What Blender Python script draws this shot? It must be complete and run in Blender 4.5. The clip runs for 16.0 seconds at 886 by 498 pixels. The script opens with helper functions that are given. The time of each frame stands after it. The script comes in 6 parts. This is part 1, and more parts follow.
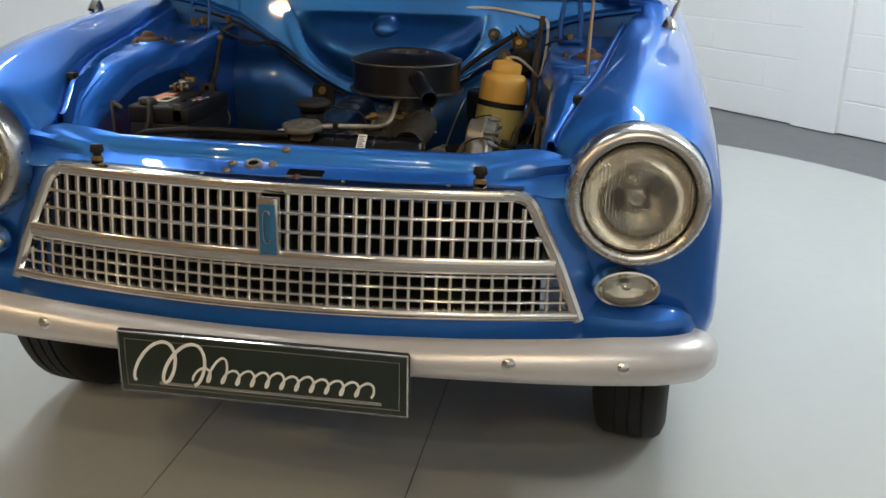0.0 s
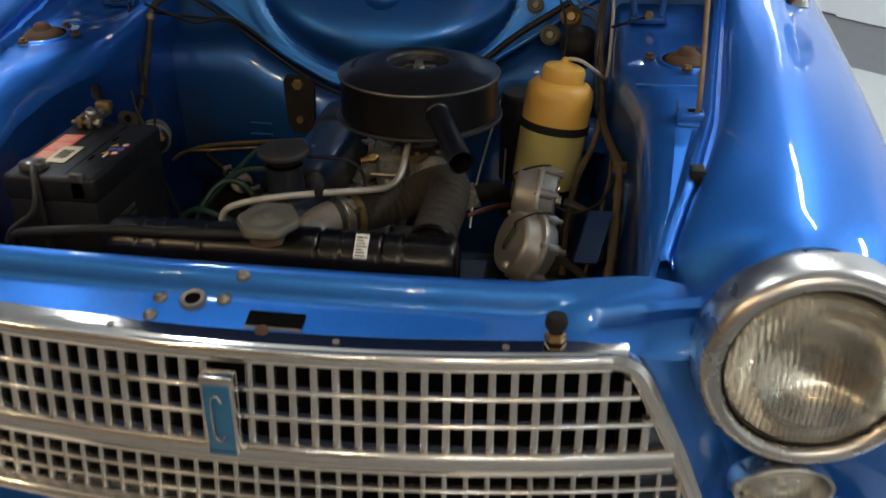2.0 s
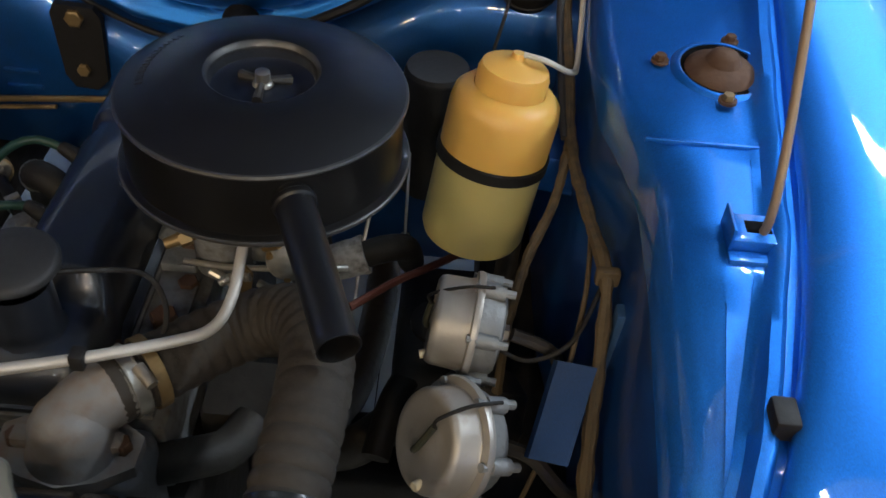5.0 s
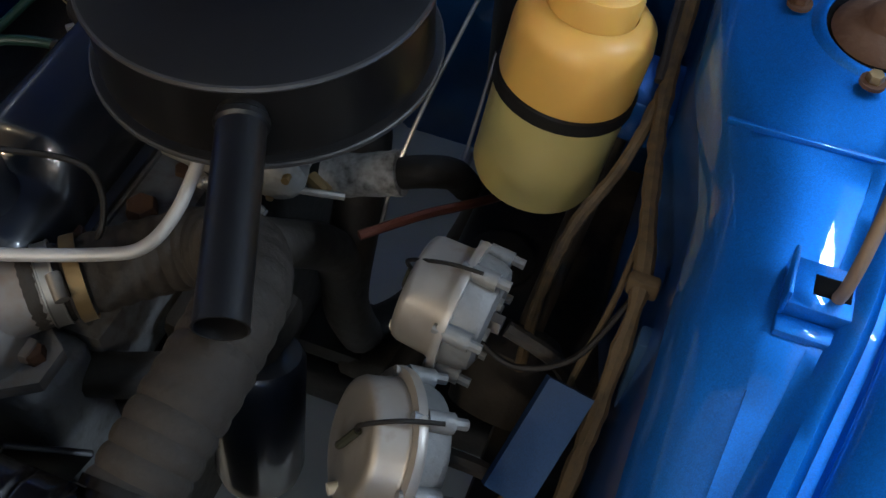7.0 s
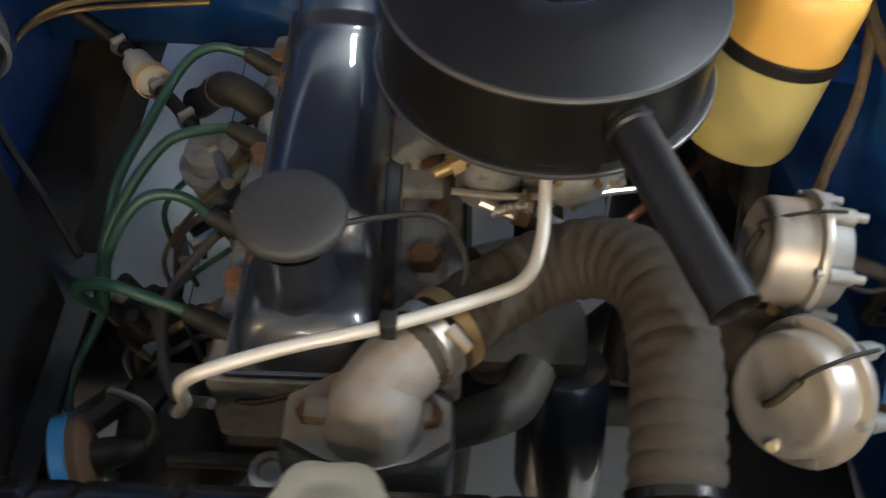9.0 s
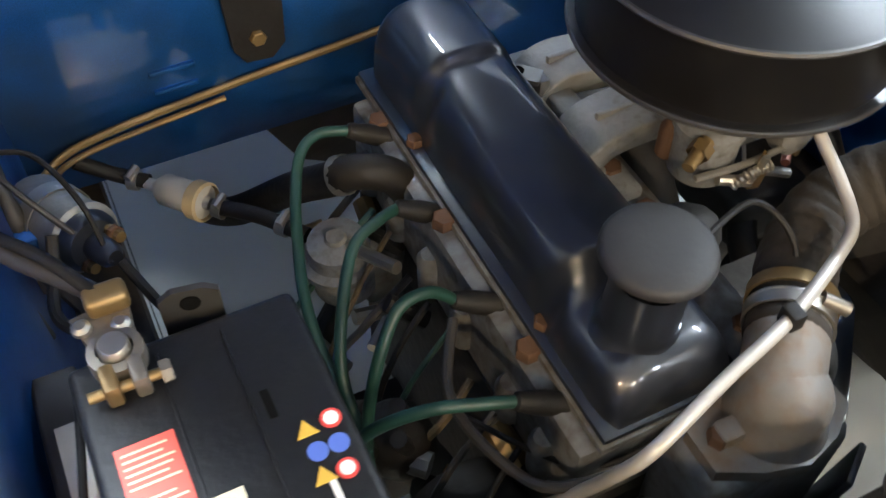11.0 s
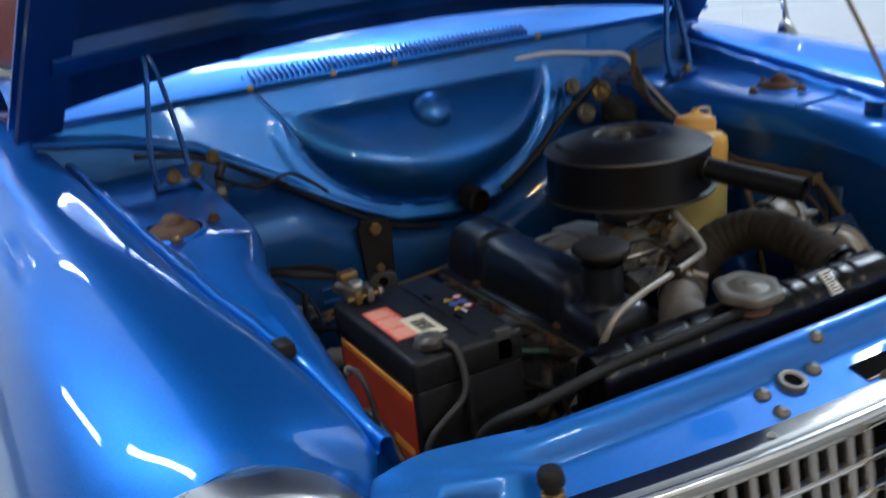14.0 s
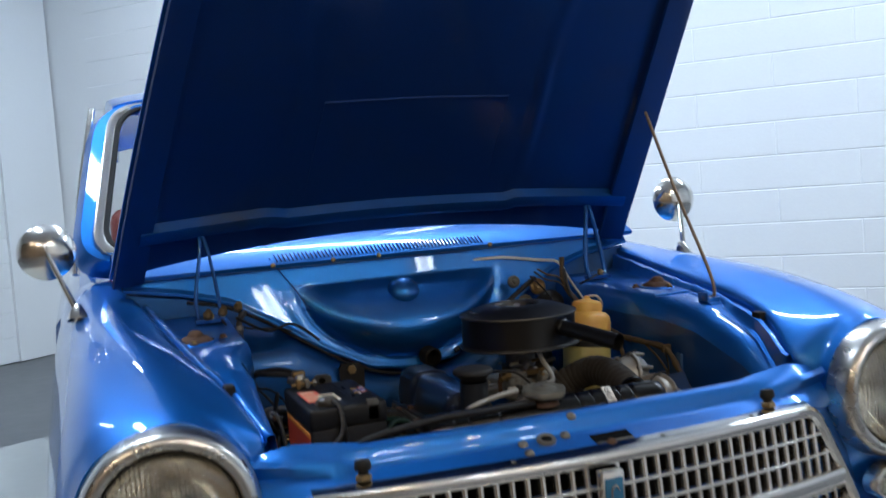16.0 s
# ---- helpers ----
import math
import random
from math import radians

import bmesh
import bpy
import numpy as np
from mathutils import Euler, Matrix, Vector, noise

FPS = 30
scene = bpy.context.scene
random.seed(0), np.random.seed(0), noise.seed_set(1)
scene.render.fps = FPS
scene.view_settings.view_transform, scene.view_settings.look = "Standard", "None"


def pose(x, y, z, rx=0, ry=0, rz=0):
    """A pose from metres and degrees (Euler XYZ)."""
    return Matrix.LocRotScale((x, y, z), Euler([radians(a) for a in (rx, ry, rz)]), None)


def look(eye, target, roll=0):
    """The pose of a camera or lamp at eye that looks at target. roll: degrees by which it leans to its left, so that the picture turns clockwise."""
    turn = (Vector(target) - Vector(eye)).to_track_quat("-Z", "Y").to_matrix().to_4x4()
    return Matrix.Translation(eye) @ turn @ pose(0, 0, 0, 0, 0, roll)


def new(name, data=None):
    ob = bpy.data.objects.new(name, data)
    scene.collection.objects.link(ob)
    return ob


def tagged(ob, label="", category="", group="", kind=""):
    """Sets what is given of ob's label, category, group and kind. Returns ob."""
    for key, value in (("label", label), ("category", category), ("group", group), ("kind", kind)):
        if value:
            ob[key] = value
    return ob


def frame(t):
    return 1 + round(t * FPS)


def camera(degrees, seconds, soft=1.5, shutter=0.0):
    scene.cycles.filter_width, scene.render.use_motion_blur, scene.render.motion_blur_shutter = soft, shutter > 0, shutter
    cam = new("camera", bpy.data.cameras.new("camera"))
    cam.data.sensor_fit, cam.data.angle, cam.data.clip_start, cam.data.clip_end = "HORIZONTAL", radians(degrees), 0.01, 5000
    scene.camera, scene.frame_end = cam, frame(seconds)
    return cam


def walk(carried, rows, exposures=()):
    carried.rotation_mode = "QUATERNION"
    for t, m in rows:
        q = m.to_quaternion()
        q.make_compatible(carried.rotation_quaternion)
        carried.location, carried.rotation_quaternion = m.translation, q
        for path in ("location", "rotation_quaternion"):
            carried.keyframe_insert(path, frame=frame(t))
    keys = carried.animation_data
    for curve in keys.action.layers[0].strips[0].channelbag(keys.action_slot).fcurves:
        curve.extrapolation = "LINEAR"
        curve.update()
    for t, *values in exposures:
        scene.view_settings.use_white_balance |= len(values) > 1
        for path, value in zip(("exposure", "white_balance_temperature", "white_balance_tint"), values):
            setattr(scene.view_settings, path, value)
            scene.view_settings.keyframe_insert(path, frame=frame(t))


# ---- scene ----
cam = camera(49.9, 16.0, shutter=0.5)
PATH = [
    (0, (0.547, -1.491, 1.13), (0.239, 0.378, 0.488), 1.1),
    (0.5, (0.52, -1.331, 1.146), (0.206, 0.517, 0.447), 0.9),
    (1, (0.481, -1.141, 1.167), (0.158, 0.68, 0.406), 0.6),
    (1.5, (0.419, -0.969, 1.212), (0.123, 0.824, 0.377), 0.6),
    (2, (0.36, -0.792, 1.269), (0.096, 0.963, 0.347), -0.1),
    (2.5, (0.318, -0.646, 1.298), (0.079, 1.081, 0.318), -0.8),
    (3, (0.286, -0.515, 1.326), (0.072, 1.172, 0.274), -1.5),
    (3.5, (0.274, -0.404, 1.346), (0.085, 1.237, 0.218), -1.6),
    (4, (0.255, -0.292, 1.356), (0.155, 1.287, 0.133), -0.0),
    (4.5, (0.246, -0.198, 1.34), (0.265, 1.329, 0.048), 3.9),
    (4.7, (0.253, -0.162, 1.32), (0.305, 1.351, 0.013), 5.4),
    (7, (0.41, 0.101, 1.245), (0.032, 1.242, -0.353), 3.3),
    (7.5, (0.363, 0.084, 1.245), (0.029, 1.254, -0.342), 3.6),
    (8, (0.256, 0.044, 1.253), (0.09, 1.263, -0.323), 6.6),
    (8.5, (0.152, 0.013, 1.252), (0.103, 1.259, -0.312), 6.1),
    (9, (0.046, 0.004, 1.238), (0.072, 1.267, -0.313), 3.2),
    (9.5, (-0.035, 0.04, 1.22), (0.013, 1.295, -0.337), -1.8),
    (9.7, (-0.075, 0.064, 1.219), (0.012, 1.303, -0.348), -2.3),
    (11.8, (-0.453, 0.138, 1.224), (0.325, 1.184, -0.293), 0.7),
    (12, (-0.479, 0.108, 1.229), (0.31, 1.18, -0.263), -0.7),
    (12.5, (-0.533, -0.034, 1.22), (0.234, 1.217, -0.139), -5.4),
    (13, (-0.588, -0.184, 1.208), (0.163, 1.235, 0.017), -7.3),
    (13.5, (-0.64, -0.324, 1.19), (0.138, 1.244, 0.223), -7.8),
    (14, (-0.722, -0.515, 1.189), (0.123, 1.177, 0.536), -6.4),
    (14.5, (-0.722, -0.69, 1.19), (0.097, 1.09, 0.787), -7.0),
    (15, (-0.656, -0.891, 1.181), (0.062, 0.965, 0.982), -6.7),
    (15.5, (-0.653, -1.048, 1.181), (0.036, 0.826, 1.05), -5.5),
    (16, (-0.684, -1.217, 1.119), (0.009, 0.655, 0.992), -4.2),
]
walk(cam, [(t, look(eye, target, roll)) for t, eye, target, roll in PATH], exposures=[(0, -0.45, 6800, 10), (1, -0.6, 6800, 10), (2.5, -0.4, 6600, 10), (3.5, 0.05, 6300, 10), (4.5, 0.3, 6100, 10), (7, -0.05, 5600, 10), (7.5, 0.2, 5600, 10), (8, 0.4, 6200, 10), (9, 1.3, 6450, 10), (9.5, 1.55, 6400, 10), (12, 1.65, 6000, 10), (12.5, 1.4, 5950, 10), (13, 0.55, 5600, 10), (13.5, -0.15, 5450, 10), (14, -0.35, 5700, 10), (15, -0.4, 5700, 10), (16, -0.55, 5700, 10)])


# ---- world and lights ----
world = bpy.data.worlds.new("world")
world.use_nodes = True
scene.world = world
world.node_tree.nodes["Background"].inputs[0].default_value = (0.55, 0.62, 0.7, 1)
world.node_tree.nodes["Background"].inputs[1].default_value = 0.03


def area_lamp(name, place, target, sx, sy, watts, colour):
    data = bpy.data.lights.new(name, "AREA")
    data.shape, data.size, data.size_y, data.energy, data.color = "RECTANGLE", sx, sy, watts, colour
    ob = new(name, data)
    ob.matrix_world = look(place, target)
    return ob


# ---- materials ----
def mat(name, colour, rough=0.5, metal=0.0, vary=0.25, scale=40.0, bump=0.1, coat=0.0, grime=0.0, grime_colour=(0.03, 0.025, 0.02),
        coarse=4.0, spec=0.5):
    """Principled surface with coarse and fine variation of colour and roughness and a fine relief."""
    m = bpy.data.materials.new(name)
    m.use_nodes = True
    nt = m.node_tree
    n, l = nt.nodes, nt.links
    b = n["Principled BSDF"]
    tc = n.new("ShaderNodeTexCoord")
    a = n.new("ShaderNodeTexNoise")
    a.inputs["Scale"].default_value, a.inputs["Detail"].default_value = coarse, 5
    c = n.new("ShaderNodeTexNoise")
    c.inputs["Scale"].default_value, c.inputs["Detail"].default_value = scale, 6
    l.new(tc.outputs["Object"], a.inputs["Vector"])
    l.new(tc.outputs["Object"], c.inputs["Vector"])
    mix = n.new("ShaderNodeMix")
    mix.data_type = "RGBA"
    dark = tuple(v * (1 - vary) for v in colour)
    lite = tuple(min(1, v * (1 + vary * 0.7)) for v in colour)
    mix.inputs[6].default_value, mix.inputs[7].default_value = (*dark, 1), (*lite, 1)
    add = n.new("ShaderNodeMath")
    add.operation = "ADD"
    half = n.new("ShaderNodeMath")
    half.operation, half.inputs[1].default_value = "MULTIPLY", 0.5
    l.new(a.outputs["Fac"], add.inputs[0])
    l.new(c.outputs["Fac"], add.inputs[1])
    l.new(add.outputs[0], half.inputs[0])
    l.new(half.outputs[0], mix.inputs[0])
    out = mix.outputs[2]
    if grime > 0:
        g = n.new("ShaderNodeMapRange")
        g.inputs["From Min"].default_value, g.inputs["From Max"].default_value = 0.62 - grime * 0.35, 0.80 - grime * 0.25
        l.new(half.outputs[0], g.inputs["Value"])
        gm = n.new("ShaderNodeMix")
        gm.data_type = "RGBA"
        gm.inputs[7].default_value = (*grime_colour, 1)
        l.new(g.outputs["Result"], gm.inputs[0])
        l.new(out, gm.inputs[6])
        out = gm.outputs[2]
    l.new(out, b.inputs["Base Color"])
    r = n.new("ShaderNodeMapRange")
    r.inputs["To Min"].default_value, r.inputs["To Max"].default_value = max(0.02, rough * 0.75), min(1, rough * 1.3)
    l.new(half.outputs[0], r.inputs["Value"])
    l.new(r.outputs["Result"], b.inputs["Roughness"])
    b.inputs["Metallic"].default_value = metal
    b.inputs["Specular IOR Level"].default_value = spec
    b.inputs["Coat Weight"].default_value = coat
    b.inputs["Coat Roughness"].default_value = 0.04
    if bump > 0:
        bp = n.new("ShaderNodeBump")
        bp.inputs["Strength"].default_value, bp.inputs["Distance"].default_value = bump, 0.002
        l.new(c.outputs["Fac"], bp.inputs["Height"])
        l.new(bp.outputs["Normal"], b.inputs["Normal"])
    return m


def paint(name, colour, metal, rough, coat, dirt=0.0, wave=0.02, dust=(0.035, 0.05, 0.065)):
    """Metallic car paint: flakes, slight orange peel, a clear coat and, in the engine bay, dust."""
    m = bpy.data.materials.new(name)
    m.use_nodes = True
    nt = m.node_tree
    n, l = nt.nodes, nt.links
    b = n["Principled BSDF"]
    tc = n.new("ShaderNodeTexCoord")
    v = n.new("ShaderNodeTexVoronoi")
    v.inputs["Scale"].default_value = 1600
    l.new(tc.outputs["Object"], v.inputs["Vector"])
    big = n.new("ShaderNodeTexNoise")
    big.inputs["Scale"].default_value, big.inputs["Detail"].default_value = 7, 7
    l.new(tc.outputs["Object"], big.inputs["Vector"])
    flake = n.new("ShaderNodeMix")
    flake.data_type = "RGBA"
    flake.inputs[6].default_value = (*(c * 0.8 for c in colour), 1)
    flake.inputs[7].default_value = (*(min(1, c * 1.25) for c in colour), 1)
    l.new(v.outputs["Color"], flake.inputs[0])
    out = flake.outputs[2]
    if dirt > 0:
        g = n.new("ShaderNodeMapRange")
        g.inputs["From Min"].default_value, g.inputs["From Max"].default_value = 0.5, 0.78
        g.inputs["To Max"].default_value = dirt
        l.new(big.outputs["Fac"], g.inputs["Value"])
        gm = n.new("ShaderNodeMix")
        gm.data_type = "RGBA"
        gm.inputs[7].default_value = (*dust, 1)
        l.new(g.outputs["Result"], gm.inputs[0])
        l.new(out, gm.inputs[6])
        out = gm.outputs[2]
        rr = n.new("ShaderNodeMapRange")
        rr.inputs["To Min"].default_value, rr.inputs["To Max"].default_value = rough, min(1, rough + 0.35)
        l.new(g.outputs["Result"], rr.inputs["Value"])
        l.new(rr.outputs["Result"], b.inputs["Roughness"])
    else:
        b.inputs["Roughness"].default_value = rough
    l.new(out, b.inputs["Base Color"])
    b.inputs["Metallic"].default_value = metal
    b.inputs["Coat Weight"].default_value = coat
    b.inputs["Coat Roughness"].default_value = 0.03
    bp = n.new("ShaderNodeBump")
    bp.inputs["Strength"].default_value, bp.inputs["Distance"].default_value = wave, 0.01
    l.new(big.outputs["Fac"], bp.inputs["Height"])
    l.new(bp.outputs["Normal"], b.inputs["Normal"])
    return m


BLUE = paint("blue_metallic_paint", (0.014, 0.150, 0.54), 0.75, 0.46, 1.0, wave=0.010)
SHELF = paint("blue_shelf_paint", (0.016, 0.165, 0.60), 0.75, 0.48, 0.95, dirt=0.25, wave=0.12)
# Same paint with dust, coloured darker for the shade of the engine bay.
BAY = paint("dusty_shaded_bay_blue", (0.008, 0.080, 0.32), 0.65, 0.42, 0.5, dirt=0.7, wave=0.06)
FIRE = paint("blue_firewall_paint", (0.012, 0.135, 0.48), 0.78, 0.38, 1.0, dirt=0.30, wave=0.04)
# Dusty body paint, its blue halved to hold the shade on the firewall.
BULKHEAD = paint("dusty_shaded_bulkhead_blue", (0.007, 0.072, 0.26), 0.65, 0.42, 0.55, dirt=0.75, wave=0.05, dust=(0.028, 0.046, 0.056))
# Dust plus painted darkness: blue and dust colour imitate reflections of the dark bay.
INNER = paint("dusty_shaded_inner_wing_blue", (0.010, 0.092, 0.38), 0.55, 0.33, 0.6, dirt=0.55, wave=0.06, dust=(0.016, 0.016, 0.020))
# Body blue made much darker: the shade below the bonnet is in the colour.
UNDER = paint("shaded_deep_blue", (0.004, 0.036, 0.18), 0.35, 0.38, 0.35, dirt=0.2, wave=0.05)
TINBLUE = paint("blue_tin_plate", (0.009, 0.036, 0.115), 0.70, 0.50, 0.5, dirt=0.35, wave=0.05, dust=(0.07, 0.08, 0.09))
CHROME = mat("chrome", (0.80, 0.78, 0.74), 0.16, 1.0, vary=0.12, scale=90, bump=0.02)
BRIGHT = mat("bright_trim_metal", (0.82, 0.80, 0.77), 0.13, 0.94, vary=0.04, scale=25, bump=0.0)
MIRROR = mat("silvered_reflector", (0.86, 0.84, 0.78), 0.09, 1.0, vary=0.06, scale=30, bump=0.0)
RIM = mat("worn_steel_rim", (0.10, 0.098, 0.095), 0.38, 0.7, vary=0.5, scale=70, bump=0.15)
DULL_CHROME = mat("dull_chrome", (0.62, 0.6, 0.57), 0.11, 1.0, vary=0.14, scale=40, bump=0.0, coarse=9.0)
SATIN = mat("satin_chrome", (0.64, 0.62, 0.59), 0.27, 1.0, vary=0.12, scale=40, bump=0.0, coarse=9.0)
SILVER = mat("silver_bumper_paint", (0.62, 0.61, 0.61), 0.32, 0.4, vary=0.08, scale=300, bump=0.03, coat=0.4)
ALU = mat("cast_aluminium", (0.235, 0.240, 0.238), 0.55, 0.4, vary=0.45, scale=120, bump=0.6, grime=0.35, grime_colour=(0.085, 0.07, 0.048))
CHALK = mat("chalky_corroded_casting", (0.195, 0.185, 0.172), 0.62, 0.25, vary=0.45, scale=70, bump=0.6, grime=0.45, grime_colour=(0.15, 0.10, 0.055), coarse=9.0)
HORN = mat("horn_casing_metal", (0.37, 0.345, 0.305), 0.42, 0.5, vary=0.3, scale=60, bump=0.15, grime=0.35, grime_colour=(0.16, 0.11, 0.06))
CAPTAN = mat("filler_cap_metal", (0.135, 0.127, 0.100), 0.45, 0.3, vary=0.25, scale=60, bump=0.15)
SCREW = mat("worn_screw_steel", (0.22, 0.20, 0.17), 0.45, 0.7, vary=0.4, scale=200, bump=0.2)
STEEL = mat("zinc_steel", (0.45, 0.43, 0.38), 0.35, 0.9, vary=0.35, scale=90, bump=0.15)
BRASS = mat("yellow_passivated_steel", (0.26, 0.18, 0.08), 0.45, 0.7, vary=0.4, scale=90, bump=0.2)
RUST = mat("rusty_steel", (0.098, 0.052, 0.029), 0.75, 0.25, vary=0.5, scale=120, bump=0.6)
RUSTROD = mat("rust_flecked_rod", (0.32, 0.23, 0.15), 0.6, 0.5, vary=0.5, scale=60, bump=0.3)
BLACK = mat("satin_black_enamel", (0.006, 0.006, 0.0065), 0.40, 0.0, vary=0.35, scale=60, bump=0.06, spec=0.45)
CANBLACK = mat("scuffed_black_enamel", (0.0075, 0.0070, 0.0066), 0.30, 0.0, vary=0.45, scale=14, bump=0.05, spec=0.4, coarse=9.0)
GLOSSBLACK = mat("gloss_black_enamel", (0.012, 0.015, 0.022), 0.36, 0.0, vary=0.4, scale=25, bump=0.04, coat=0.9)
RADBLACK = mat("radiator_black_paint", (0.0036, 0.0030, 0.0027), 0.24, 0.0, vary=0.4, scale=60, bump=0.16, spec=0.34, grime=0.2, grime_colour=(0.012, 0.009, 0.006))
RUBBER = mat("black_rubber", (0.0085, 0.0078, 0.0072), 0.62, 0.0, vary=0.4, scale=150, bump=0.3, spec=0.35)
HOSE = mat("dusty_fabric_hose", (0.022, 0.0170, 0.0115), 0.85, 0.0, vary=0.45, scale=200, bump=0.5)
PLASTIC = mat("dusty_black_plastic", (0.0085, 0.0088, 0.0100), 0.46, 0.0, vary=0.5, scale=160, bump=0.3, spec=0.32)
OILCAP = mat("worn_rubber_cap", (0.015, 0.0148, 0.0152), 0.60, 0.0, vary=0.35, scale=150, bump=0.25)
DIRTY = mat("oily_cast_iron", (0.038, 0.033, 0.026), 0.65, 0.2, vary=0.6, scale=70, bump=0.7, grime=0.5, grime_colour=(0.016, 0.013, 0.010))
HEADGREY = mat("grimy_cylinder_head", (0.185, 0.190, 0.188), 0.55, 0.35, vary=0.45, scale=80, bump=0.6, grime=0.5, grime_colour=(0.055, 0.040, 0.022))
SLEEVE = mat("dull_green_sleeve", (0.035, 0.036, 0.020), 0.6, 0.0, vary=0.3, scale=80, bump=0.1)
GREEN = mat("green_ignition_lead", (0.011, 0.043, 0.031), 0.45, 0.0, vary=0.3, scale=80, bump=0.08)
WHITEPIPE = mat("painted_steel_pipe", (0.43, 0.41, 0.375), 0.42, 0.3, vary=0.2, scale=60, bump=0.1)
LOOM = mat("tape_wrapped_loom", (0.10, 0.070, 0.033), 0.75, 0.0, vary=0.55, scale=110, bump=0.6, grime=0.4)
REDPLATE = mat("red_label", (0.72, 0.10, 0.07), 0.45, 0.0, vary=0.1, scale=60, bump=0.02)
DARKRED = mat("dark_red_label", (0.46, 0.045, 0.016), 0.4, 0.0, vary=0.35, scale=9, bump=0.02)
ORANGE = mat("orange_label", (0.70, 0.25, 0.03), 0.4, 0.0, vary=0.2, scale=30, bump=0.02)
CREAM = mat("cream_label", (0.68, 0.60, 0.42), 0.6, 0.0, vary=0.1, scale=40, bump=0.02)
LAGGING = mat("mottled_lagging", (0.40, 0.39, 0.37), 0.8, 0.0, vary=0.5, scale=140, bump=0.8, grime=0.55, grime_colour=(0.05, 0.045, 0.04), coarse=30.0)
YELLOWED = mat("yellowed_plastic", (0.46, 0.36, 0.20), 0.45, 0.0, vary=0.2, scale=50, bump=0.05)
TUBETAN = mat("dirty_tube", (0.22, 0.19, 0.14), 0.5, 0.0, vary=0.3, scale=60, bump=0.1)
TUBEWHITE = mat("yellowed_clear_tube", (0.50, 0.48, 0.42), 0.4, 0.0, vary=0.2, scale=60, bump=0.05)
FILMWRAP = mat("cloudy_plastic_wrap", (0.075, 0.068, 0.055), 0.28, 0.0, vary=0.5, scale=90, bump=0.5, coat=0.4, grime=0.3)
INK = mat("printing_ink", (0.012, 0.012, 0.012), 0.6, 0.0, vary=0.1, bump=0.0)
# Matt black that paints the shade in holes and behind the grille.
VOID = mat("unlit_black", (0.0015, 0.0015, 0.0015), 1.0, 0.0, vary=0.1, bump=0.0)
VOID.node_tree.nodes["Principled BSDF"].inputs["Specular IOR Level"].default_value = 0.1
WHITE = mat("white_print", (0.8, 0.8, 0.77), 0.5, 0.0, vary=0.05, bump=0.0)
SIGNRED = mat("sign_red", (0.65, 0.06, 0.05), 0.5, 0.0, vary=0.1, bump=0.0)
SIGNBLUE = mat("sign_blue", (0.09, 0.16, 0.55), 0.5, 0.0, vary=0.1, bump=0.0)
SIGNYELLOW = mat("sign_yellow", (0.62, 0.40, 0.06), 0.5, 0.0, vary=0.1, bump=0.0)
BADGEBLUE = mat("badge_enamel", (0.03, 0.16, 0.32), 0.25, 0.2, vary=0.2, coat=0.6, bump=0.02)
PLATEGREEN = mat("dark_green_plate", (0.012, 0.022, 0.014), 0.35, 0.0, vary=0.2, scale=30, bump=0.03, coat=0.2)
DUCT = mat("painted_blue_tin", (0.050, 0.115, 0.24), 0.45, 0.4, vary=0.2, scale=50, bump=0.1)
CABLEGREY = mat("grey_cable", (0.030, 0.028, 0.026), 0.55, 0.0, vary=0.3, scale=90, bump=0.15)
STAINED = mat("rust_stained_panel", (0.055, 0.040, 0.026), 0.6, 0.2, vary=0.6, scale=30, bump=0.5, grime=0.5, grime_colour=(0.016, 0.013, 0.010), coarse=9.0)
COPPER = mat("copper_brown_pipe", (0.11, 0.036, 0.022), 0.5, 0.5, vary=0.4, bump=0.15)
SEATRED = mat("red_vinyl", (0.20, 0.03, 0.025), 0.5, 0.0, vary=0.2, scale=60, bump=0.1)
FLOORM = mat("light_grey_floor_paint", (0.42, 0.44, 0.42), 0.2, 0.0, vary=0.06, scale=18, bump=0.04, coarse=1.2)
DARKFLOOR = mat("dark_grey_floor_paint", (0.11, 0.115, 0.12), 0.45, 0.0, vary=0.15, scale=12, bump=0.06, coarse=1.5)
WALLM = mat("white_painted_block", (0.78, 0.80, 0.80), 0.6, 0.0, vary=0.05, scale=60, bump=0.25, coarse=1.0)
CEIL = mat("ceiling_board", (0.66, 0.66, 0.64), 0.8, 0.0, vary=0.1, scale=10, bump=0.1)
# Dark brown keeps bounce and reflections from the front low.
BACKWALL = mat("unseen_brown_wall", (0.15, 0.105, 0.065), 0.7, 0.0, vary=0.12, scale=10, bump=0.1)


def see_through(name, colour, rough, alpha_like=1.0, bump_ribs=0.0):
    m = bpy.data.materials.new(name)
    m.use_nodes = True
    n, l = m.node_tree.nodes, m.node_tree.links
    b = n["Principled BSDF"]
    b.inputs["Base Color"].default_value = (*colour, 1)
    b.inputs["Roughness"].default_value = rough
    b.inputs["Transmission Weight"].default_value = alpha_like
    b.inputs["IOR"].default_value = 1.45
    if bump_ribs > 0:
        tc = n.new("ShaderNodeTexCoord")
        w = n.new("ShaderNodeTexWave")
        w.inputs["Scale"].default_value, w.inputs["Distortion"].default_value = bump_ribs, 0.0
        l.new(tc.outputs["Object"], w.inputs["Vector"])
        bp = n.new("ShaderNodeBump")
        bp.inputs["Strength"].default_value, bp.inputs["Distance"].default_value = 0.45, 0.003
        l.new(w.outputs["Fac"], bp.inputs["Height"])
        l.new(bp.outputs["Normal"], b.inputs["Normal"])
    return m


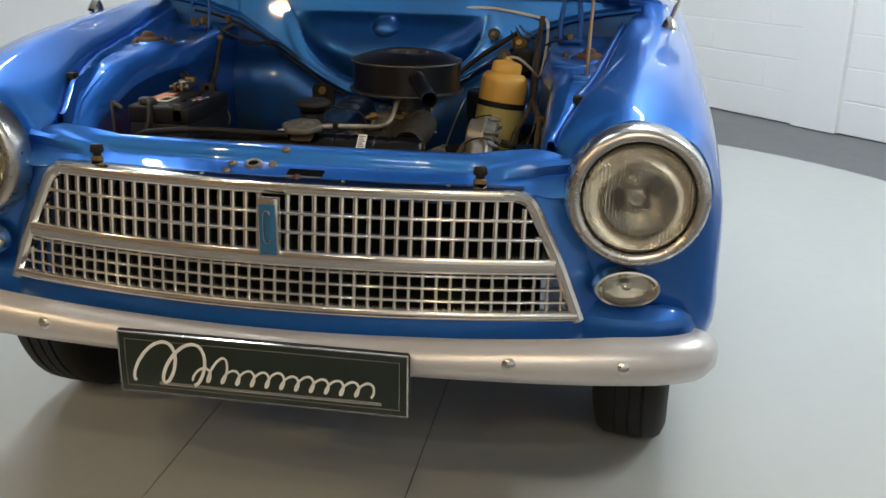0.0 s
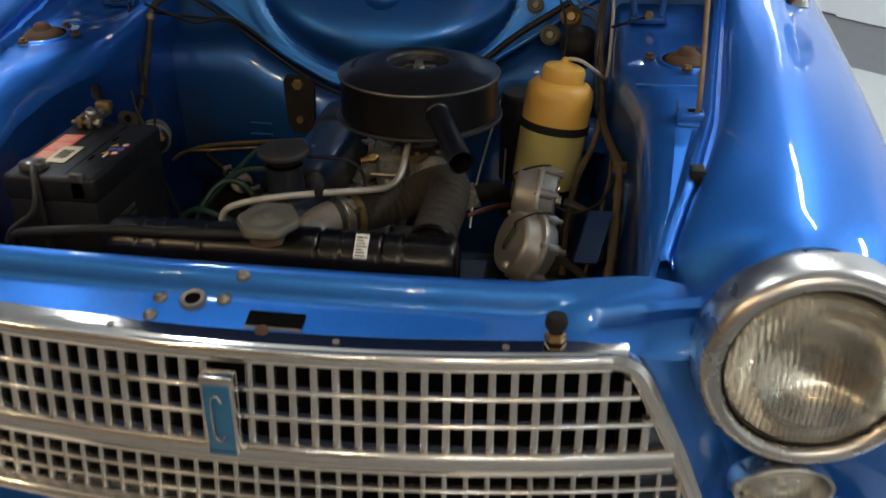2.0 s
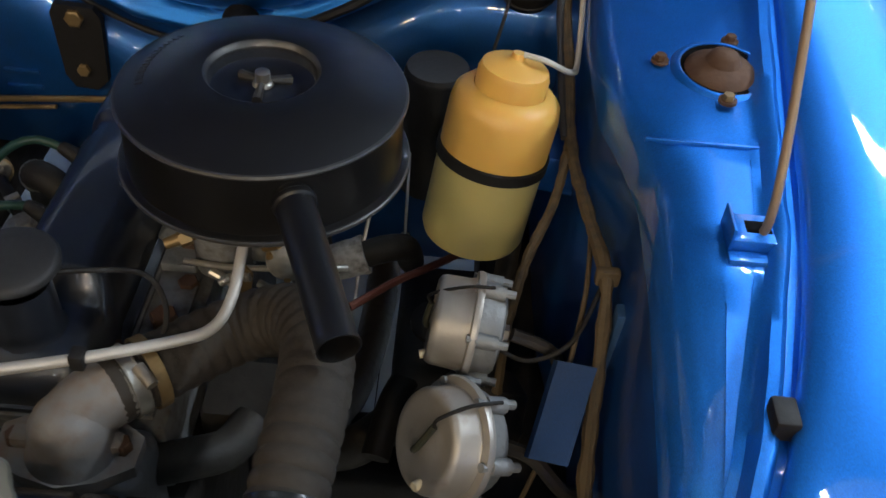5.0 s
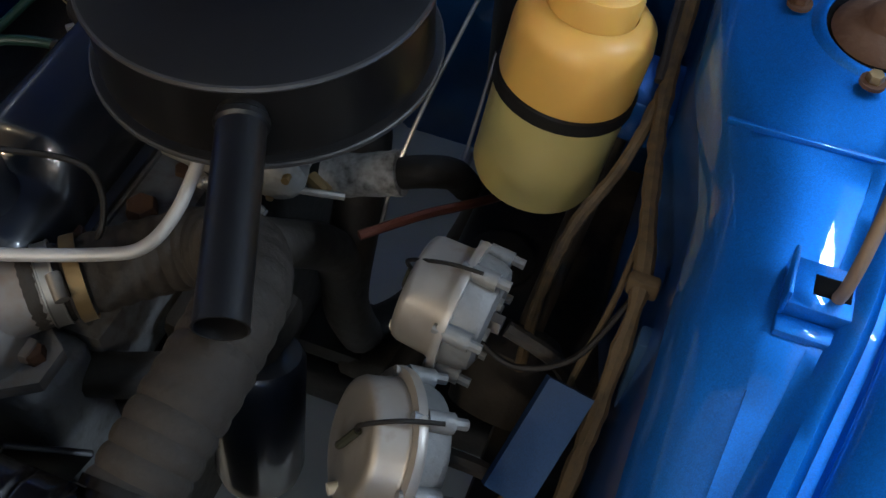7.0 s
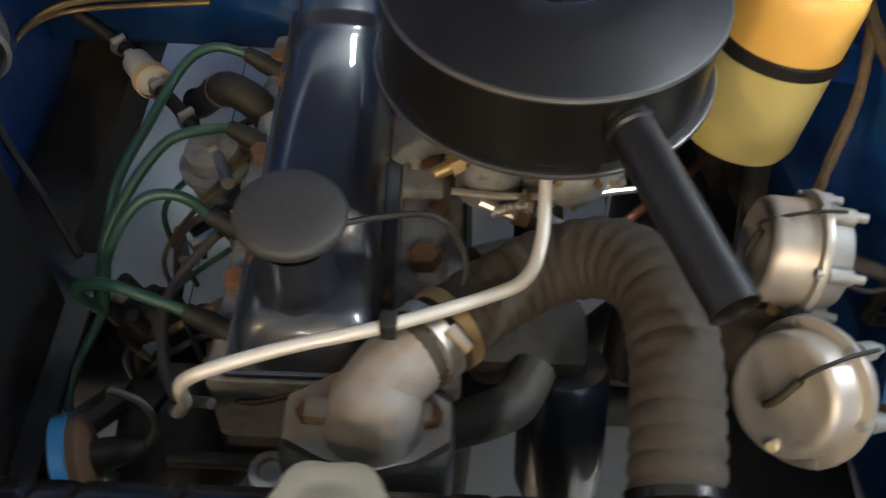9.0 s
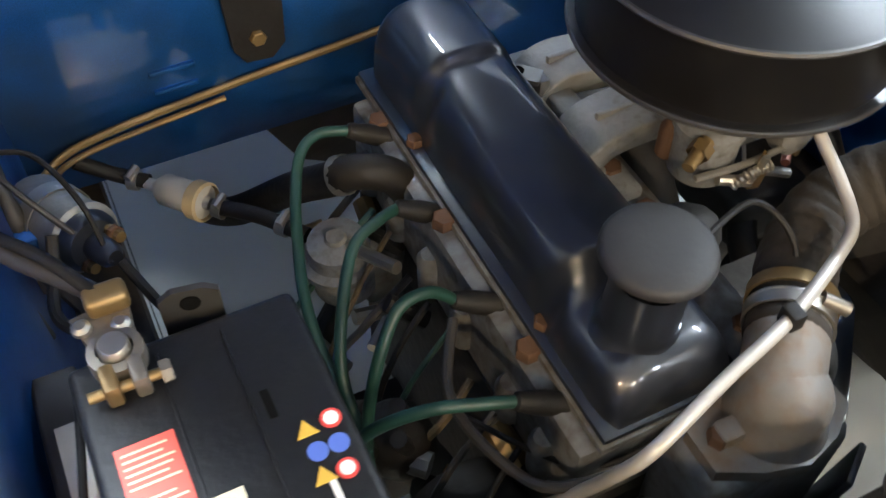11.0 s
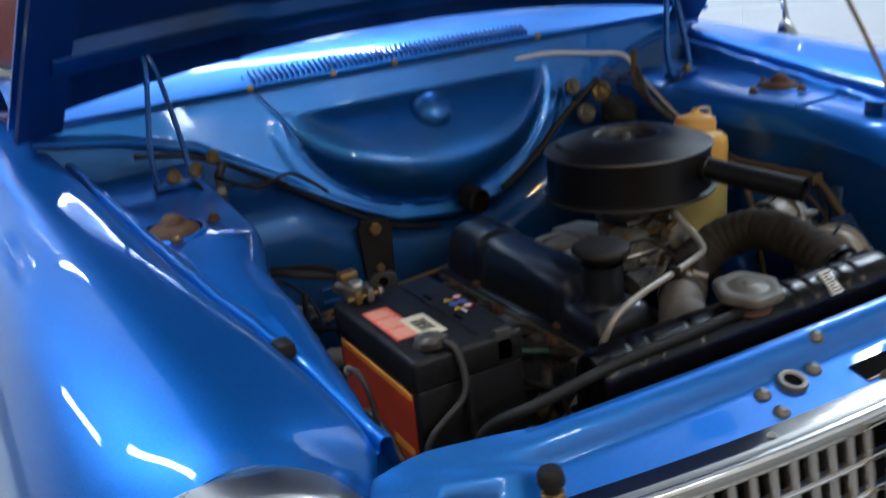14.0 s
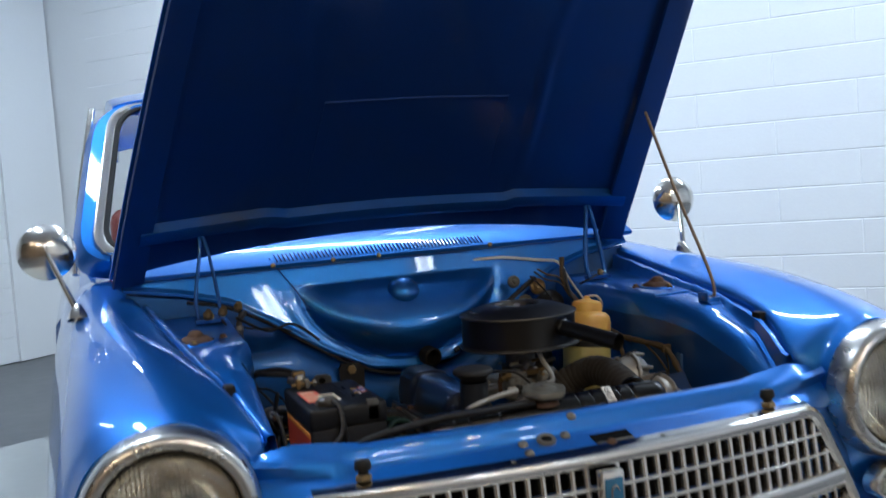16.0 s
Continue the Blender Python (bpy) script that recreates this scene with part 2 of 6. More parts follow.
LENS = see_through("ribbed_lamp_glass", (0.95, 0.93, 0.88), 0.10, 1.0, 52.0)
PANE = see_through("window_glass", (0.93, 0.95, 0.95), 0.0)


def poly(name, colour, rough, wax):
    m = mat(name, colour, rough, 0.0, vary=0.12, scale=30, bump=0.03)
    b = m.node_tree.nodes["Principled BSDF"]
    b.inputs["Subsurface Weight"].default_value = wax
    b.inputs["Subsurface Radius"].default_value = (0.03, 0.018, 0.006)
    b.inputs["Subsurface Scale"].default_value = 0.5
    return m


YELLOW = poly("aged_yellow_plastic", (0.72, 0.42, 0.09), 0.38, 0.35)
FLUID = poly("fluid_filled_plastic", (0.50, 0.43, 0.16), 0.38, 0.25)


def glow(name, colour, power):
    m = bpy.data.materials.new(name)
    m.use_nodes = True
    b = m.node_tree.nodes["Principled BSDF"]
    b.inputs["Base Color"].default_value = (0.8, 0.8, 0.8, 1)
    b.inputs["Emission Color"].default_value = (*colour, 1)
    b.inputs["Emission Strength"].default_value = power
    return m


# ---- mesh helpers ----
def part(name, bm, material, parent=None, label="", sharp=38):
    me = bpy.data.meshes.new(name)
    bm.to_mesh(me)
    bm.free()
    me.materials.append(material)
    for p in me.polygons:
        p.use_smooth = True
    me.set_sharp_from_angle(angle=radians(sharp))
    ob = new(name, me)
    if parent is not None:
        ob.parent = parent
        ob.matrix_parent_inverse = Matrix.LocRotScale(parent.matrix_world.translation, None, None).inverted()
    if label:
        ob["label"] = label
    return ob


def thing(name, place, label, category, group=""):
    e = new(name)
    e.empty_display_size = 0.05
    e.location = place
    e.matrix_world = Matrix.Translation(place)
    return tagged(e, label, category, group)


def fix(bm):
    bmesh.ops.recalc_face_normals(bm, faces=bm.faces)
    return bm


def box(x0, x1, y0, y1, z0, z1, bevel=0.0, bm=None, seg=2, m=None):
    bm = bm or bmesh.new()
    got = bmesh.ops.create_cube(bm, size=1.0)
    vs = got["verts"]
    for v in vs:
        v.co = Vector((x0 + (v.co.x + 0.5) * (x1 - x0), y0 + (v.co.y + 0.5) * (y1 - y0), z0 + (v.co.z + 0.5) * (z1 - z0)))
    if m is not None:
        bmesh.ops.transform(bm, matrix=m, verts=vs)
    if bevel > 0:
        es = list({e for v in vs for e in v.link_edges})
        bmesh.ops.bevel(bm, geom=es, offset=bevel, segments=seg, profile=0.5, affect="EDGES")
    return bm


def spun(profile, place, axis=(0, 0, 1), seg=32, bm=None):
    """A body turned from (radius, height) pairs about an axis at place."""
    bm = bm or bmesh.new()
    turn = Vector(axis).normalized().to_track_quat("Z", "Y").to_matrix().to_4x4()
    m = Matrix.Translation(place) @ turn
    rings = []
    for r, h in profile:
        if r < 1e-5:
            rings.append([bm.verts.new(m @ Vector((0, 0, h)))])
        else:
            rings.append([bm.verts.new(m @ Vector((r * math.cos(2 * math.pi * k / seg), r * math.sin(2 * math.pi * k / seg), h))) for k in range(seg)])
    for a, b in zip(rings, rings[1:]):
        for k in range(seg):
            j = (k + 1) % seg
            if len(a) == 1 and len(b) == 1:
                continue
            if len(a) == 1:
                bm.faces.new((a[0], b[k], b[j]))
            elif len(b) == 1:
                bm.faces.new((a[k], a[j], b[0]))
            else:
                bm.faces.new((a[k], a[j], b[j], b[k]))
    return fix(bm)


def rod(p0, p1, r0, r1=None, seg=12, bm=None):
    r1 = r0 if r1 is None else r1
    d = (Vector(p1) - Vector(p0))
    return spun([(0, 0), (r0, 0), (r1, d.length), (0, d.length)], p0, d, seg, bm)


def smooth(points, steps=8, closed=False):
    """Points of a Catmull-Rom curve through the given ones."""
    ps = [Vector(p) for p in points]
    n = len(ps)
    out = []
    for i in range(n if closed else n - 1):
        if closed:
            a, b, c, d = ps[i - 1], ps[i], ps[(i + 1) % n], ps[(i + 2) % n]
        else:
            a, b, c, d = ps[max(i - 1, 0)], ps[i], ps[i + 1], ps[min(i + 2, n - 1)]
        for k in range(steps):
            t = k / steps
            out.append(0.5 * ((2 * b) + (c - a) * t + (2 * a - 5 * b + 4 * c - d) * t * t + (3 * b - a - 3 * c + d) * t ** 3))
    if not closed:
        out.append(ps[-1])
    return out


def tube(points, r, seg=10, steps=8, ridge=0.0, pitch=0.012, bm=None, wobble=0.0):
    """A round tube along a smooth curve, ribbed when ridge is given."""
    bm = bm or bmesh.new()
    ps = smooth(points, steps)
    if ridge > 0 or wobble > 0:
        dense = [ps[0]]
        step = pitch / 6 if ridge > 0 else 0.01
        for a, b in zip(ps, ps[1:]):
            k = max(1, int((b - a).length / step))
            dense += [a.lerp(b, (j + 1) / k) for j in range(k)]
        ps = dense
    rings, run = [], 0.0
    up = None
    for i, p in enumerate(ps):
        t = (ps[min(i + 1, len(ps) - 1)] - ps[max(i - 1, 0)]).normalized()
        if up is None:
            up = t.orthogonal().normalized()
        up = (up - t * up.dot(t)).normalized()
        side = t.cross(up)
        run += (ps[i] - ps[i - 1]).length if i else 0
        rr = r + (ridge * (2 * math.sqrt(abs(math.sin(math.pi * run / pitch))) - 1) if ridge > 0 else 0)
        if wobble > 0:
            rr *= 1 + wobble * noise.noise(p * 90)
        rings.append([bm.verts.new(p + rr * (math.cos(2 * math.pi * k / seg) * up + math.sin(2 * math.pi * k / seg) * side)) for k in range(seg)])
    for a, b in zip(rings, rings[1:]):
        for k in range(seg):
            j = (k + 1) % seg
            bm.faces.new((a[k], a[j], b[j], b[k]))
    bm.faces.new(rings[0][::-1])
    bm.faces.new(rings[-1])
    return bm


def loft(rows, closed=False, cap=False, bm=None):
    """A skin over rows of points; closed joins each row's ends."""
    bm = bm or bmesh.new()
    vs = [[bm.verts.new(p) for p in row] for row in rows]
    n = len(vs[0])
    for a, b in zip(vs, vs[1:]):
        for k in range(n if closed else n - 1):
            j = (k + 1) % n
            try:
                bm.faces.new((a[k], a[j], b[j], b[k]))
            except ValueError:
                pass
    if cap:
        bm.faces.new(vs[0][::-1])
        bm.faces.new(vs[-1])
    return fix(bm)


def thicken(bm, t):
    """Gives a skin its thickness."""
    bmesh.ops.recalc_face_normals(bm, faces=bm.faces)
    bmesh.ops.solidify(bm, geom=list(bm.faces), thickness=t)
    return bm


def prism(outline, extrude, bm=None):
    """A flat outline pushed along a vector."""
    bm = bm or bmesh.new()
    a = [bm.verts.new(p) for p in outline]
    b = [bm.verts.new(Vector(p) + Vector(extrude)) for p in outline]
    bm.faces.new(a)
    bm.faces.new(b[::-1])
    for k in range(len(a)):
        j = (k + 1) % len(a)
        bm.faces.new((a[k], b[k], b[j], a[j]))
    return fix(bm)


def mirrored(bm):
    bmesh.ops.scale(bm, vec=(-1, 1, 1), verts=bm.verts)
    bmesh.ops.reverse_faces(bm, faces=bm.faces)
    return bm


def bolt(place, axis, r=0.007, h=0.006, bm=None):
    return spun([(0, 0), (r, 0), (r, h * 0.8), (r * 0.85, h), (0, h)], place, axis, 6, bm)


def interp(table, x):
    xs = [r[0] for r in table]
    return [float(np.interp(x, xs, [r[k] for r in table])) for k in range(1, len(table[0]))]


# ---- room: a corner of white block walls round a light turntable floor ----
CORNER = Vector((-0.87, 7.39, 0))
D_RIGHT, D_LEFT = Vector((0.69, -0.72, 0)).normalized(), Vector((-0.72, -0.69, 0)).normalized()
ROOM_H, LEN_R, LEN_L = 4.4, 11.0, 9.5
TABLE_C, TABLE_R = Vector((0.02, 1.90, 0)), 2.36


def structure(name, bm, material, label, category):
    return tagged(part(name, bm, material), label, category, kind="structure")


def slab(origin, along, across, length, thick, z0, z1):
    """An upright slab that starts at origin, runs along and is thick outwards (across)."""
    o, a, c = Vector(origin), along * length, across * thick
    return prism([o + Vector((0, 0, z0)), o + a + Vector((0, 0, z0)), o + a + c + Vector((0, 0, z0)), o + c + Vector((0, 0, z0))], (0, 0, z1 - z0))


far_r, far_l = CORNER + D_RIGHT * LEN_R, CORNER + D_LEFT * LEN_L
quad = [CORNER - D_RIGHT * 0.2 - D_LEFT * 0.2, far_r - D_LEFT * 0.2 + D_RIGHT * 0.2, CORNER + D_RIGHT * (LEN_R + 0.2) + D_LEFT * (LEN_L + 0.2), far_l - D_RIGHT * 0.2 + D_LEFT * 0.2]
floor = structure("floor", prism([p + Vector((0, 0, -0.006)) for p in quad], (0, 0, -0.2)), DARKFLOOR, "dark grey painted concrete floor round the turntable", "floor")
# the turntable deck: light panels, each with its own edge
deck = structure("turntable_deck", spun([(0, -0.0055), (TABLE_R, -0.0055), (TABLE_R, -0.002), (0, -0.002)], TABLE_C, seg=96), INK, "dark joints under the turntable panels", "floor")
wall_r = structure("wall_right", slab(CORNER - D_RIGHT * 0.2, D_RIGHT, -D_LEFT, LEN_R + 0.4, 0.2, 0, ROOM_H), WALLM, "white painted blockwork wall", "wall")
wall_l = structure("wall_left", slab(CORNER, D_LEFT, -D_RIGHT, LEN_L, 0.2, 0, ROOM_H), WALLM, "white painted blockwork wall", "wall")
# Added wall, never in view; it shapes the light reaching the nose and bay.
wall_f = structure("wall_front", slab(far_l, D_RIGHT, D_LEFT, LEN_R, 0.2, 0, ROOM_H), BACKWALL, "unseen brown wall added behind the camera", "wall")
wall_b = structure("wall_side", slab(far_r, D_LEFT, D_RIGHT, LEN_L, 0.2, 0, ROOM_H), WALLM, "plain white wall", "wall")
ceiling = structure("ceiling", prism([p + Vector((0, 0, ROOM_H)) for p in quad], (0, 0, 0.2)), CEIL, "plain light ceiling", "ceiling")


def pilaster(s, w):
    o = CORNER + D_RIGHT * s
    bm = slab(o, D_RIGHT, D_LEFT, w, 0.035, 0.0, ROOM_H)
    return structure("pilaster", bm, WALLM, "white painted pilaster on the blockwork wall", "pilaster")


structure("pilaster", slab(CORNER + D_LEFT * 0.02, D_LEFT, D_RIGHT, 0.56, 0.035, 0.0, ROOM_H), WALLM, "white painted pilaster in the wall corner", "pilaster")
pilaster(3.76, 0.31)

# strip lights under the ceiling
TUBE = glow("cool_tube", (0.86, 0.94, 1.0), 30.0)
WARMGLOW = glow("warm_lamp_glass", (1.0, 0.66, 0.28), 60.0)


def strip_light(x, y, turn, length=1.5):
    e = thing("strip_light", (x, y, 3.6), "white twin-tube strip light hanging from the ceiling", "lamp", "strip lights under the ceiling")
    m = Matrix.Translation((x, y, 3.6)) @ pose(0, 0, 0, 0, 0, turn)
    bm = box(-length / 2, length / 2, -0.09, 0.09, 0.02, 0.07, 0.01, m=None)
    bmesh.ops.transform(bm, matrix=m, verts=bm.verts)
    part("housing", bm, WHITE, e)
    for k in (-0.05, 0.05):
        part("tube", rod(m @ Vector((-length / 2 + 0.03, k, 0)), m @ Vector((length / 2 - 0.03, k, 0)), 0.016, seg=10), TUBE, e)
    for k in (-0.5, 0.5):
        part("hanger", rod(m @ Vector((k * length, 0, 0.07)), m @ Vector((k * length, 0, 0.8)), 0.004, seg=6), STEEL, e)


COOL, WARM = (0.86, 0.94, 1.0), (1.0, 0.75, 0.46)
for x, y, turn, watts in ((0.90, 2.10, -66, 66), (0.33, 3.55, -68, 55), (-0.35, 5.05, -62, 22), (-1.36, 1.28, -70, 66), (-2.40, 3.00, -70, 14), (3.30, 1.00, -66, 95), (0.90, -5.2, -70, 10), (2.10, -4.3, -70, 7), (-0.7, -5.5, -70, 5)):
    strip_light(x, y, turn)
    area_lamp("strip_lamp", (x, y, 3.57), (x, y, 0), 1.45, 0.14, watts, COOL).rotation_euler.z = radians(turn)
    area_lamp("strip_uplight", (x, y, 3.70), (x, y, 4.4), 1.45, 0.14, watts * 0.20, COOL)


def warm_lamp(x, y, z, watts):
    e = thing("pendant_lamp", (x, y, z), "warm glowing pendant lamp with a metal shade", "lamp", "warm pendant lamps")
    part("shade", thicken(spun([(0.03, 0.16), (0.05, 0.14), (0.14, 0.02), (0.15, 0.0)], (x, y, z)), 0.003), BLACK, e)
    part("bulb", spun([(0, -0.03), (0.035, -0.02), (0.05, 0.02), (0.03, 0.07), (0, 0.09)], (x, y, z), seg=16), WARMGLOW, e)
    part("flex", rod((x, y, z + 0.15), (x, y, ROOM_H), 0.005, seg=6), RUBBER, e)
    area_lamp("pendant_glow", (x, y, z - 0.04), (x, y, 0), 0.12, 0.12, watts, WARM)


for x, y, watts in ((-1.8, -3.0, 36), (-0.3, -3.9, 26), (1.2, -3.5, 20), (-2.8, -1.8, 36), (0.5, -2.2, 18)):
    warm_lamp(x, y, 2.9, watts)

# ---- the car ----
car = thing("car", (0, 2.0, 0), "metallic blue nineteen-sixties saloon car with its bonnet open", "car")


def front_y(x, z):
    """The nose's face: bowed in plan, leaning back slightly."""
    return 0.004 + 0.13 * (z - 0.586) + 0.235 * x * x


# outline loops of the front wing, from the headlamp back to the door; twelve points each, from the bonnet gap over the crown
LAMP = (0.617, 0.709)


def ring_loop(y, r):
    out = []
    for a in (150, 118, 90, 45, 5, -35, -62, -90, -118, -148, 180, 164):
        out.append(Vector((LAMP[0] + r * math.cos(radians(a)), y, LAMP[1] + r * math.sin(radians(a)))))
    return out


def loop(y, pts):
    return [Vector((x, y, z)) for x, z in pts]


WING = [
    ring_loop(0.098, 0.110), ring_loop(0.096, 0.1235),
    loop(0.122, [(0.506, 0.772), (0.560, 0.828), (0.620, 0.843), (0.710, 0.806), (0.748, 0.712), (0.752, 0.590), (0.738, 0.490), (0.640, 0.468), (0.545, 0.472), (0.515, 0.560), (0.500, 0.650), (0.496, 0.735)]),
    loop(0.16, [(0.482, 0.790), (0.556, 0.838), (0.622, 0.853), (0.716, 0.819), (0.760, 0.712), (0.770, 0.580), (0.760, 0.440), (0.650, 0.42), (0.53, 0.42), (0.500, 0.520), (0.480, 0.640), (0.474, 0.752)]),
    loop(0.26, [(0.512, 0.838), (0.570, 0.862), (0.630, 0.875), (0.722, 0.842), (0.768, 0.720), (0.780, 0.570), (0.778, 0.42), (0.70, 0.40), (0.60, 0.42), (0.53, 0.60), (0.512, 0.740), (0.507, 0.812)]),
    loop(0.42, [(0.545, 0.866), (0.590, 0.888), (0.645, 0.898), (0.725, 0.868), (0.775, 0.730), (0.788, 0.60), (0.790, 0.48), (0.72, 0.47), (0.64, 0.50), (0.57, 0.62), (0.548, 0.760), (0.541, 0.842)]),
    loop(0.62, [(0.568, 0.888), (0.610, 0.905), (0.660, 0.914), (0.732, 0.884), (0.780, 0.740), (0.792, 0.64), (0.795, 0.60), (0.72, 0.60), (0.66, 0.62), (0.60, 0.70), (0.572, 0.790), (0.565, 0.866)]),
    loop(0.92, [(0.602, 0.925), (0.640, 0.932), (0.680, 0.932), (0.742, 0.900), (0.786, 0.750), (0.795, 0.60), (0.795, 0.34), (0.74, 0.30), (0.68, 0.40), (0.63, 0.62), (0.606, 0.820), (0.600, 0.905)]),
    loop(1.16, [(0.630, 0.945), (0.662, 0.950), (0.696, 0.945), (0.750, 0.905), (0.788, 0.760), (0.797, 0.60), (0.79, 0.25), (0.74, 0.22), (0.68, 0.40), (0.645, 0.62), (0.634, 0.840), (0.630, 0.925)]),
    loop(1.30, [(0.640, 0.950), (0.668, 0.952), (0.700, 0.946), (0.752, 0.905), (0.790, 0.760), (0.798, 0.60), (0.79, 0.25), (0.74, 0.22), (0.68, 0.40), (0.655, 0.62), (0.644, 0.840), (0.640, 0.930)]),
]


def wing_rows():
    rows = [smooth(row, 4, closed=True) for row in WING]
    out = []
    for k in range(len(rows) - 1):
        n = 1 if k == 0 else 5
        for j in range(n):
            t = j / n
            row = []
            for i in range(len(rows[0])):
                a, b, c, d = rows[max(k - 1, 0)][i], rows[k][i], rows[k + 1][i], rows[min(k + 2, len(rows) - 1)][i]
                if k <= 1:
                    a = b
                row.append(0.5 * ((2 * b) + (c - a) * t + (2 * a - 5 * b + 4 * c - d) * t * t + (3 * b - a - 3 * c + d) * t ** 3))
            out.append(row)
    out.append(rows[-1])
    return out


for side in (1, -1):
    bm = loft(wing_rows(), closed=True)
    if side < 0:
        mirrored(bm)
    part("front_wing", bm, BLUE, car, "glossy metallic blue front wing")

# nose panel round the grille
GT, GB = 0.700, 0.489          # grille top and bottom


def grille_half(z):
    """Half width of the grille opening at a height."""
    return float(np.interp(z, (GB, 0.585, GT), (0.532, 0.492, 0.432)))


bm = bmesh.new()
NZ = [0.425, 0.432, 0.445, 0.462, GB + 0.004, 0.53, 0.585, 0.64, GT - 0.004, 0.7045, 0.7085]
rows = []
for z in NZ:
    half = grille_half(min(max(z, GB), GT))
    xs = [-0.60, -0.57, -(half + 0.02), -half] + [half * (k / 6 - 1) for k in range(1, 12)] + [half, half + 0.02, 0.57, 0.60]
    tuck = 0.03 * max(0, (0.445 - z) / 0.02) ** 2 + 0.03 * max(0.0, (z - 0.70) / 0.02)
    rows.append([bm.verts.new((x, front_y(x, z) + 0.012 + tuck + 0.9 * max(0, abs(x) - 0.53), z)) for x in xs])
for a in range(len(NZ) - 1):
    for k in range(len(rows[0]) - 1):
        if 4 <= a < 8 and 3 <= k < 15:
            continue
        bm.faces.new((rows[a][k], rows[a][k + 1], rows[a + 1][k + 1], rows[a + 1][k]))
part("nose_panel", thicken(bm, -0.002), BLUE, car, "blue nose panel round the grille")

# slam panel: from the grille's top edge back over a step to the bonnet lip
prof = [(0.030, 0.704), (0.040, 0.709), (0.060, 0.714), (0.086, 0.7205), (0.0935, 0.7228), (0.0965, 0.7262), (0.0985, 0.7335), (0.1012, 0.7430), (0.1055, 0.7492), (0.111, 0.7524), (0.116, 0.7535), (0.119, 0.7510), (0.120, 0.740), (0.120, 0.66)]
rows = []
for k in range(81):
    x = -0.53 + 1.06 * k / 80
    ax = abs(x)
    bow = 0.07 * x * x
    rise = max(0.0, ax - 0.33) * 0.10
    # towards the ends the step fades into two pressed flutes
    fade = min(1.0, max(0.0, (ax - 0.33) / 0.05))
    row = []
    for i, (y, z) in enumerate(prof):
        flat = 0.714 + (y - 0.060) * 0.73 if 0.06 < y < 0.118 else z
        zz = z + (flat - z) * fade
        end = max(0.0, 1 - abs(ax - 0.435) / 0.065)
        for yc, d in ((0.084, 0.0036), (0.106, 0.0036)):
            yc += 0.25 * (ax - 0.43)
            zz -= d * math.sqrt(end) * math.exp(-((y - yc) / 0.0065) ** 2) if i < 11 else 0.0
        if i >= 5:
            zz -= 0.024 * min(1.0, max(0.0, (ax - 0.435) / 0.07)) ** 2
        if i < 2:
            zz -= (0.013, 0.004)[i] * min(1.0, max(0.0, (ax - 0.42) / 0.05))
        row.append(Vector((x, y + bow + (0.1527 * x * x if i < 3 else 0.0), zz + rise * (0.25 if i < 1 else 0.6 if i < 2 else 1 if i < 11 else 0.3))))
    rows.append(row)
bm = loft(rows)
part("slam_panel", thicken(bm, -0.0015), BLUE, car, "blue slam panel with latch holes", sharp=60)

for sx in (1, -1):
    b = part("bump_stop", spun([(0.0075, 0), (0.0075, 0.014), (0.0115, 0.0145), (0.0125, 0.018), (0.0115, 0.026), (0.0095, 0.029), (0, 0.0295)], (sx * 0.351, 0.072, 0.716), (0, 0.1, 1), 18), RUBBER, car, "black rubber bonnet stop")
    part("lock_nut", bolt((sx * 0.351, 0.072, 0.716), (0, 0.1, 1), 0.012, 0.008), BRASS, b)
# A thin black slab paints the shade inside the latch slot.
slot = part("latch_slot", prism([(0.013, 0.0510, 0.7112), (0.077, 0.0510, 0.7112), (0.077, 0.0745, 0.7180), (0.013, 0.0745, 0.7180)], (0, -0.0008, 0.0036)), VOID, car, "latch slot, its shade a flat black patch")
part("slot_lip", prism([(0.013, 0.0500, 0.7110), (0.077, 0.0500, 0.7110), (0.077, 0.0522, 0.7116), (0.013, 0.0522, 0.7116)], (0, -0.0006, 0.0040)), SCREW, slot)
part("latch_cup", spun([(0.009, 0.0035), (0.0105, 0.005), (0.014, 0.005), (0.0155, 0.002), (0.015, -0.003)], (-0.057, 0.0835, 0.7225), (0, -0.28, 0.96), 20), SCREW, car)
for x, y, z, m in ((-0.002, 0.1035, 0.7470, SCREW), (-0.096, 0.084, 0.721, SCREW), (-0.022, 0.088, 0.723, SCREW), (-0.098, 0.058, 0.714, SCREW), (0.035, 0.045, 0.7125, RUST)):
    part("screw", spun([(0, 0.006), (0.0035, 0.0058), (0.004, 0.0045), (0.0075, 0.0025), (0.0082, 0.001), (0.0082, -0.002)], (x, y, z + 0.001), (0, -0.35, 1), 14), m, car)
for x, y in ((-0.135, 0.036), (0.120, 0.036), (0.30, 0.052)):
    part("flange_slot", spun([(0.0042, 0.0), (0, 0.0002)], (x, y, 0.7142), (0, -0.22, 1), 12), SCREW, car)

# Flat black disc for the shade down the latch cup.
part("latch_hole", spun([(0.0105, 0.0025), (0, 0.0026)], (-0.057, 0.0835, 0.7225), (0, -0.28, 0.96), 20), VOID, car)

# ---- grille ----
grille = part("grille", box(-0.02, 0.02, 0.02, 0.03, 0.69, 0.70), CHROME, car, "chrome egg-crate grille in a trapezoid frame")


def gpoint(x, z, d=0.0):
    return Vector((x, front_y(x, z) + d, z))


def bar(zs, w, name, material, d=0.0, h0=1.0, depth=0.008):
    """A horizontal bar of the grille at height zs that follows the bow."""
    half = grille_half(zs) * h0
    rows = []
    for k in range(25):
        x = half * (k / 12 - 1)
        p = gpoint(x, zs, d)
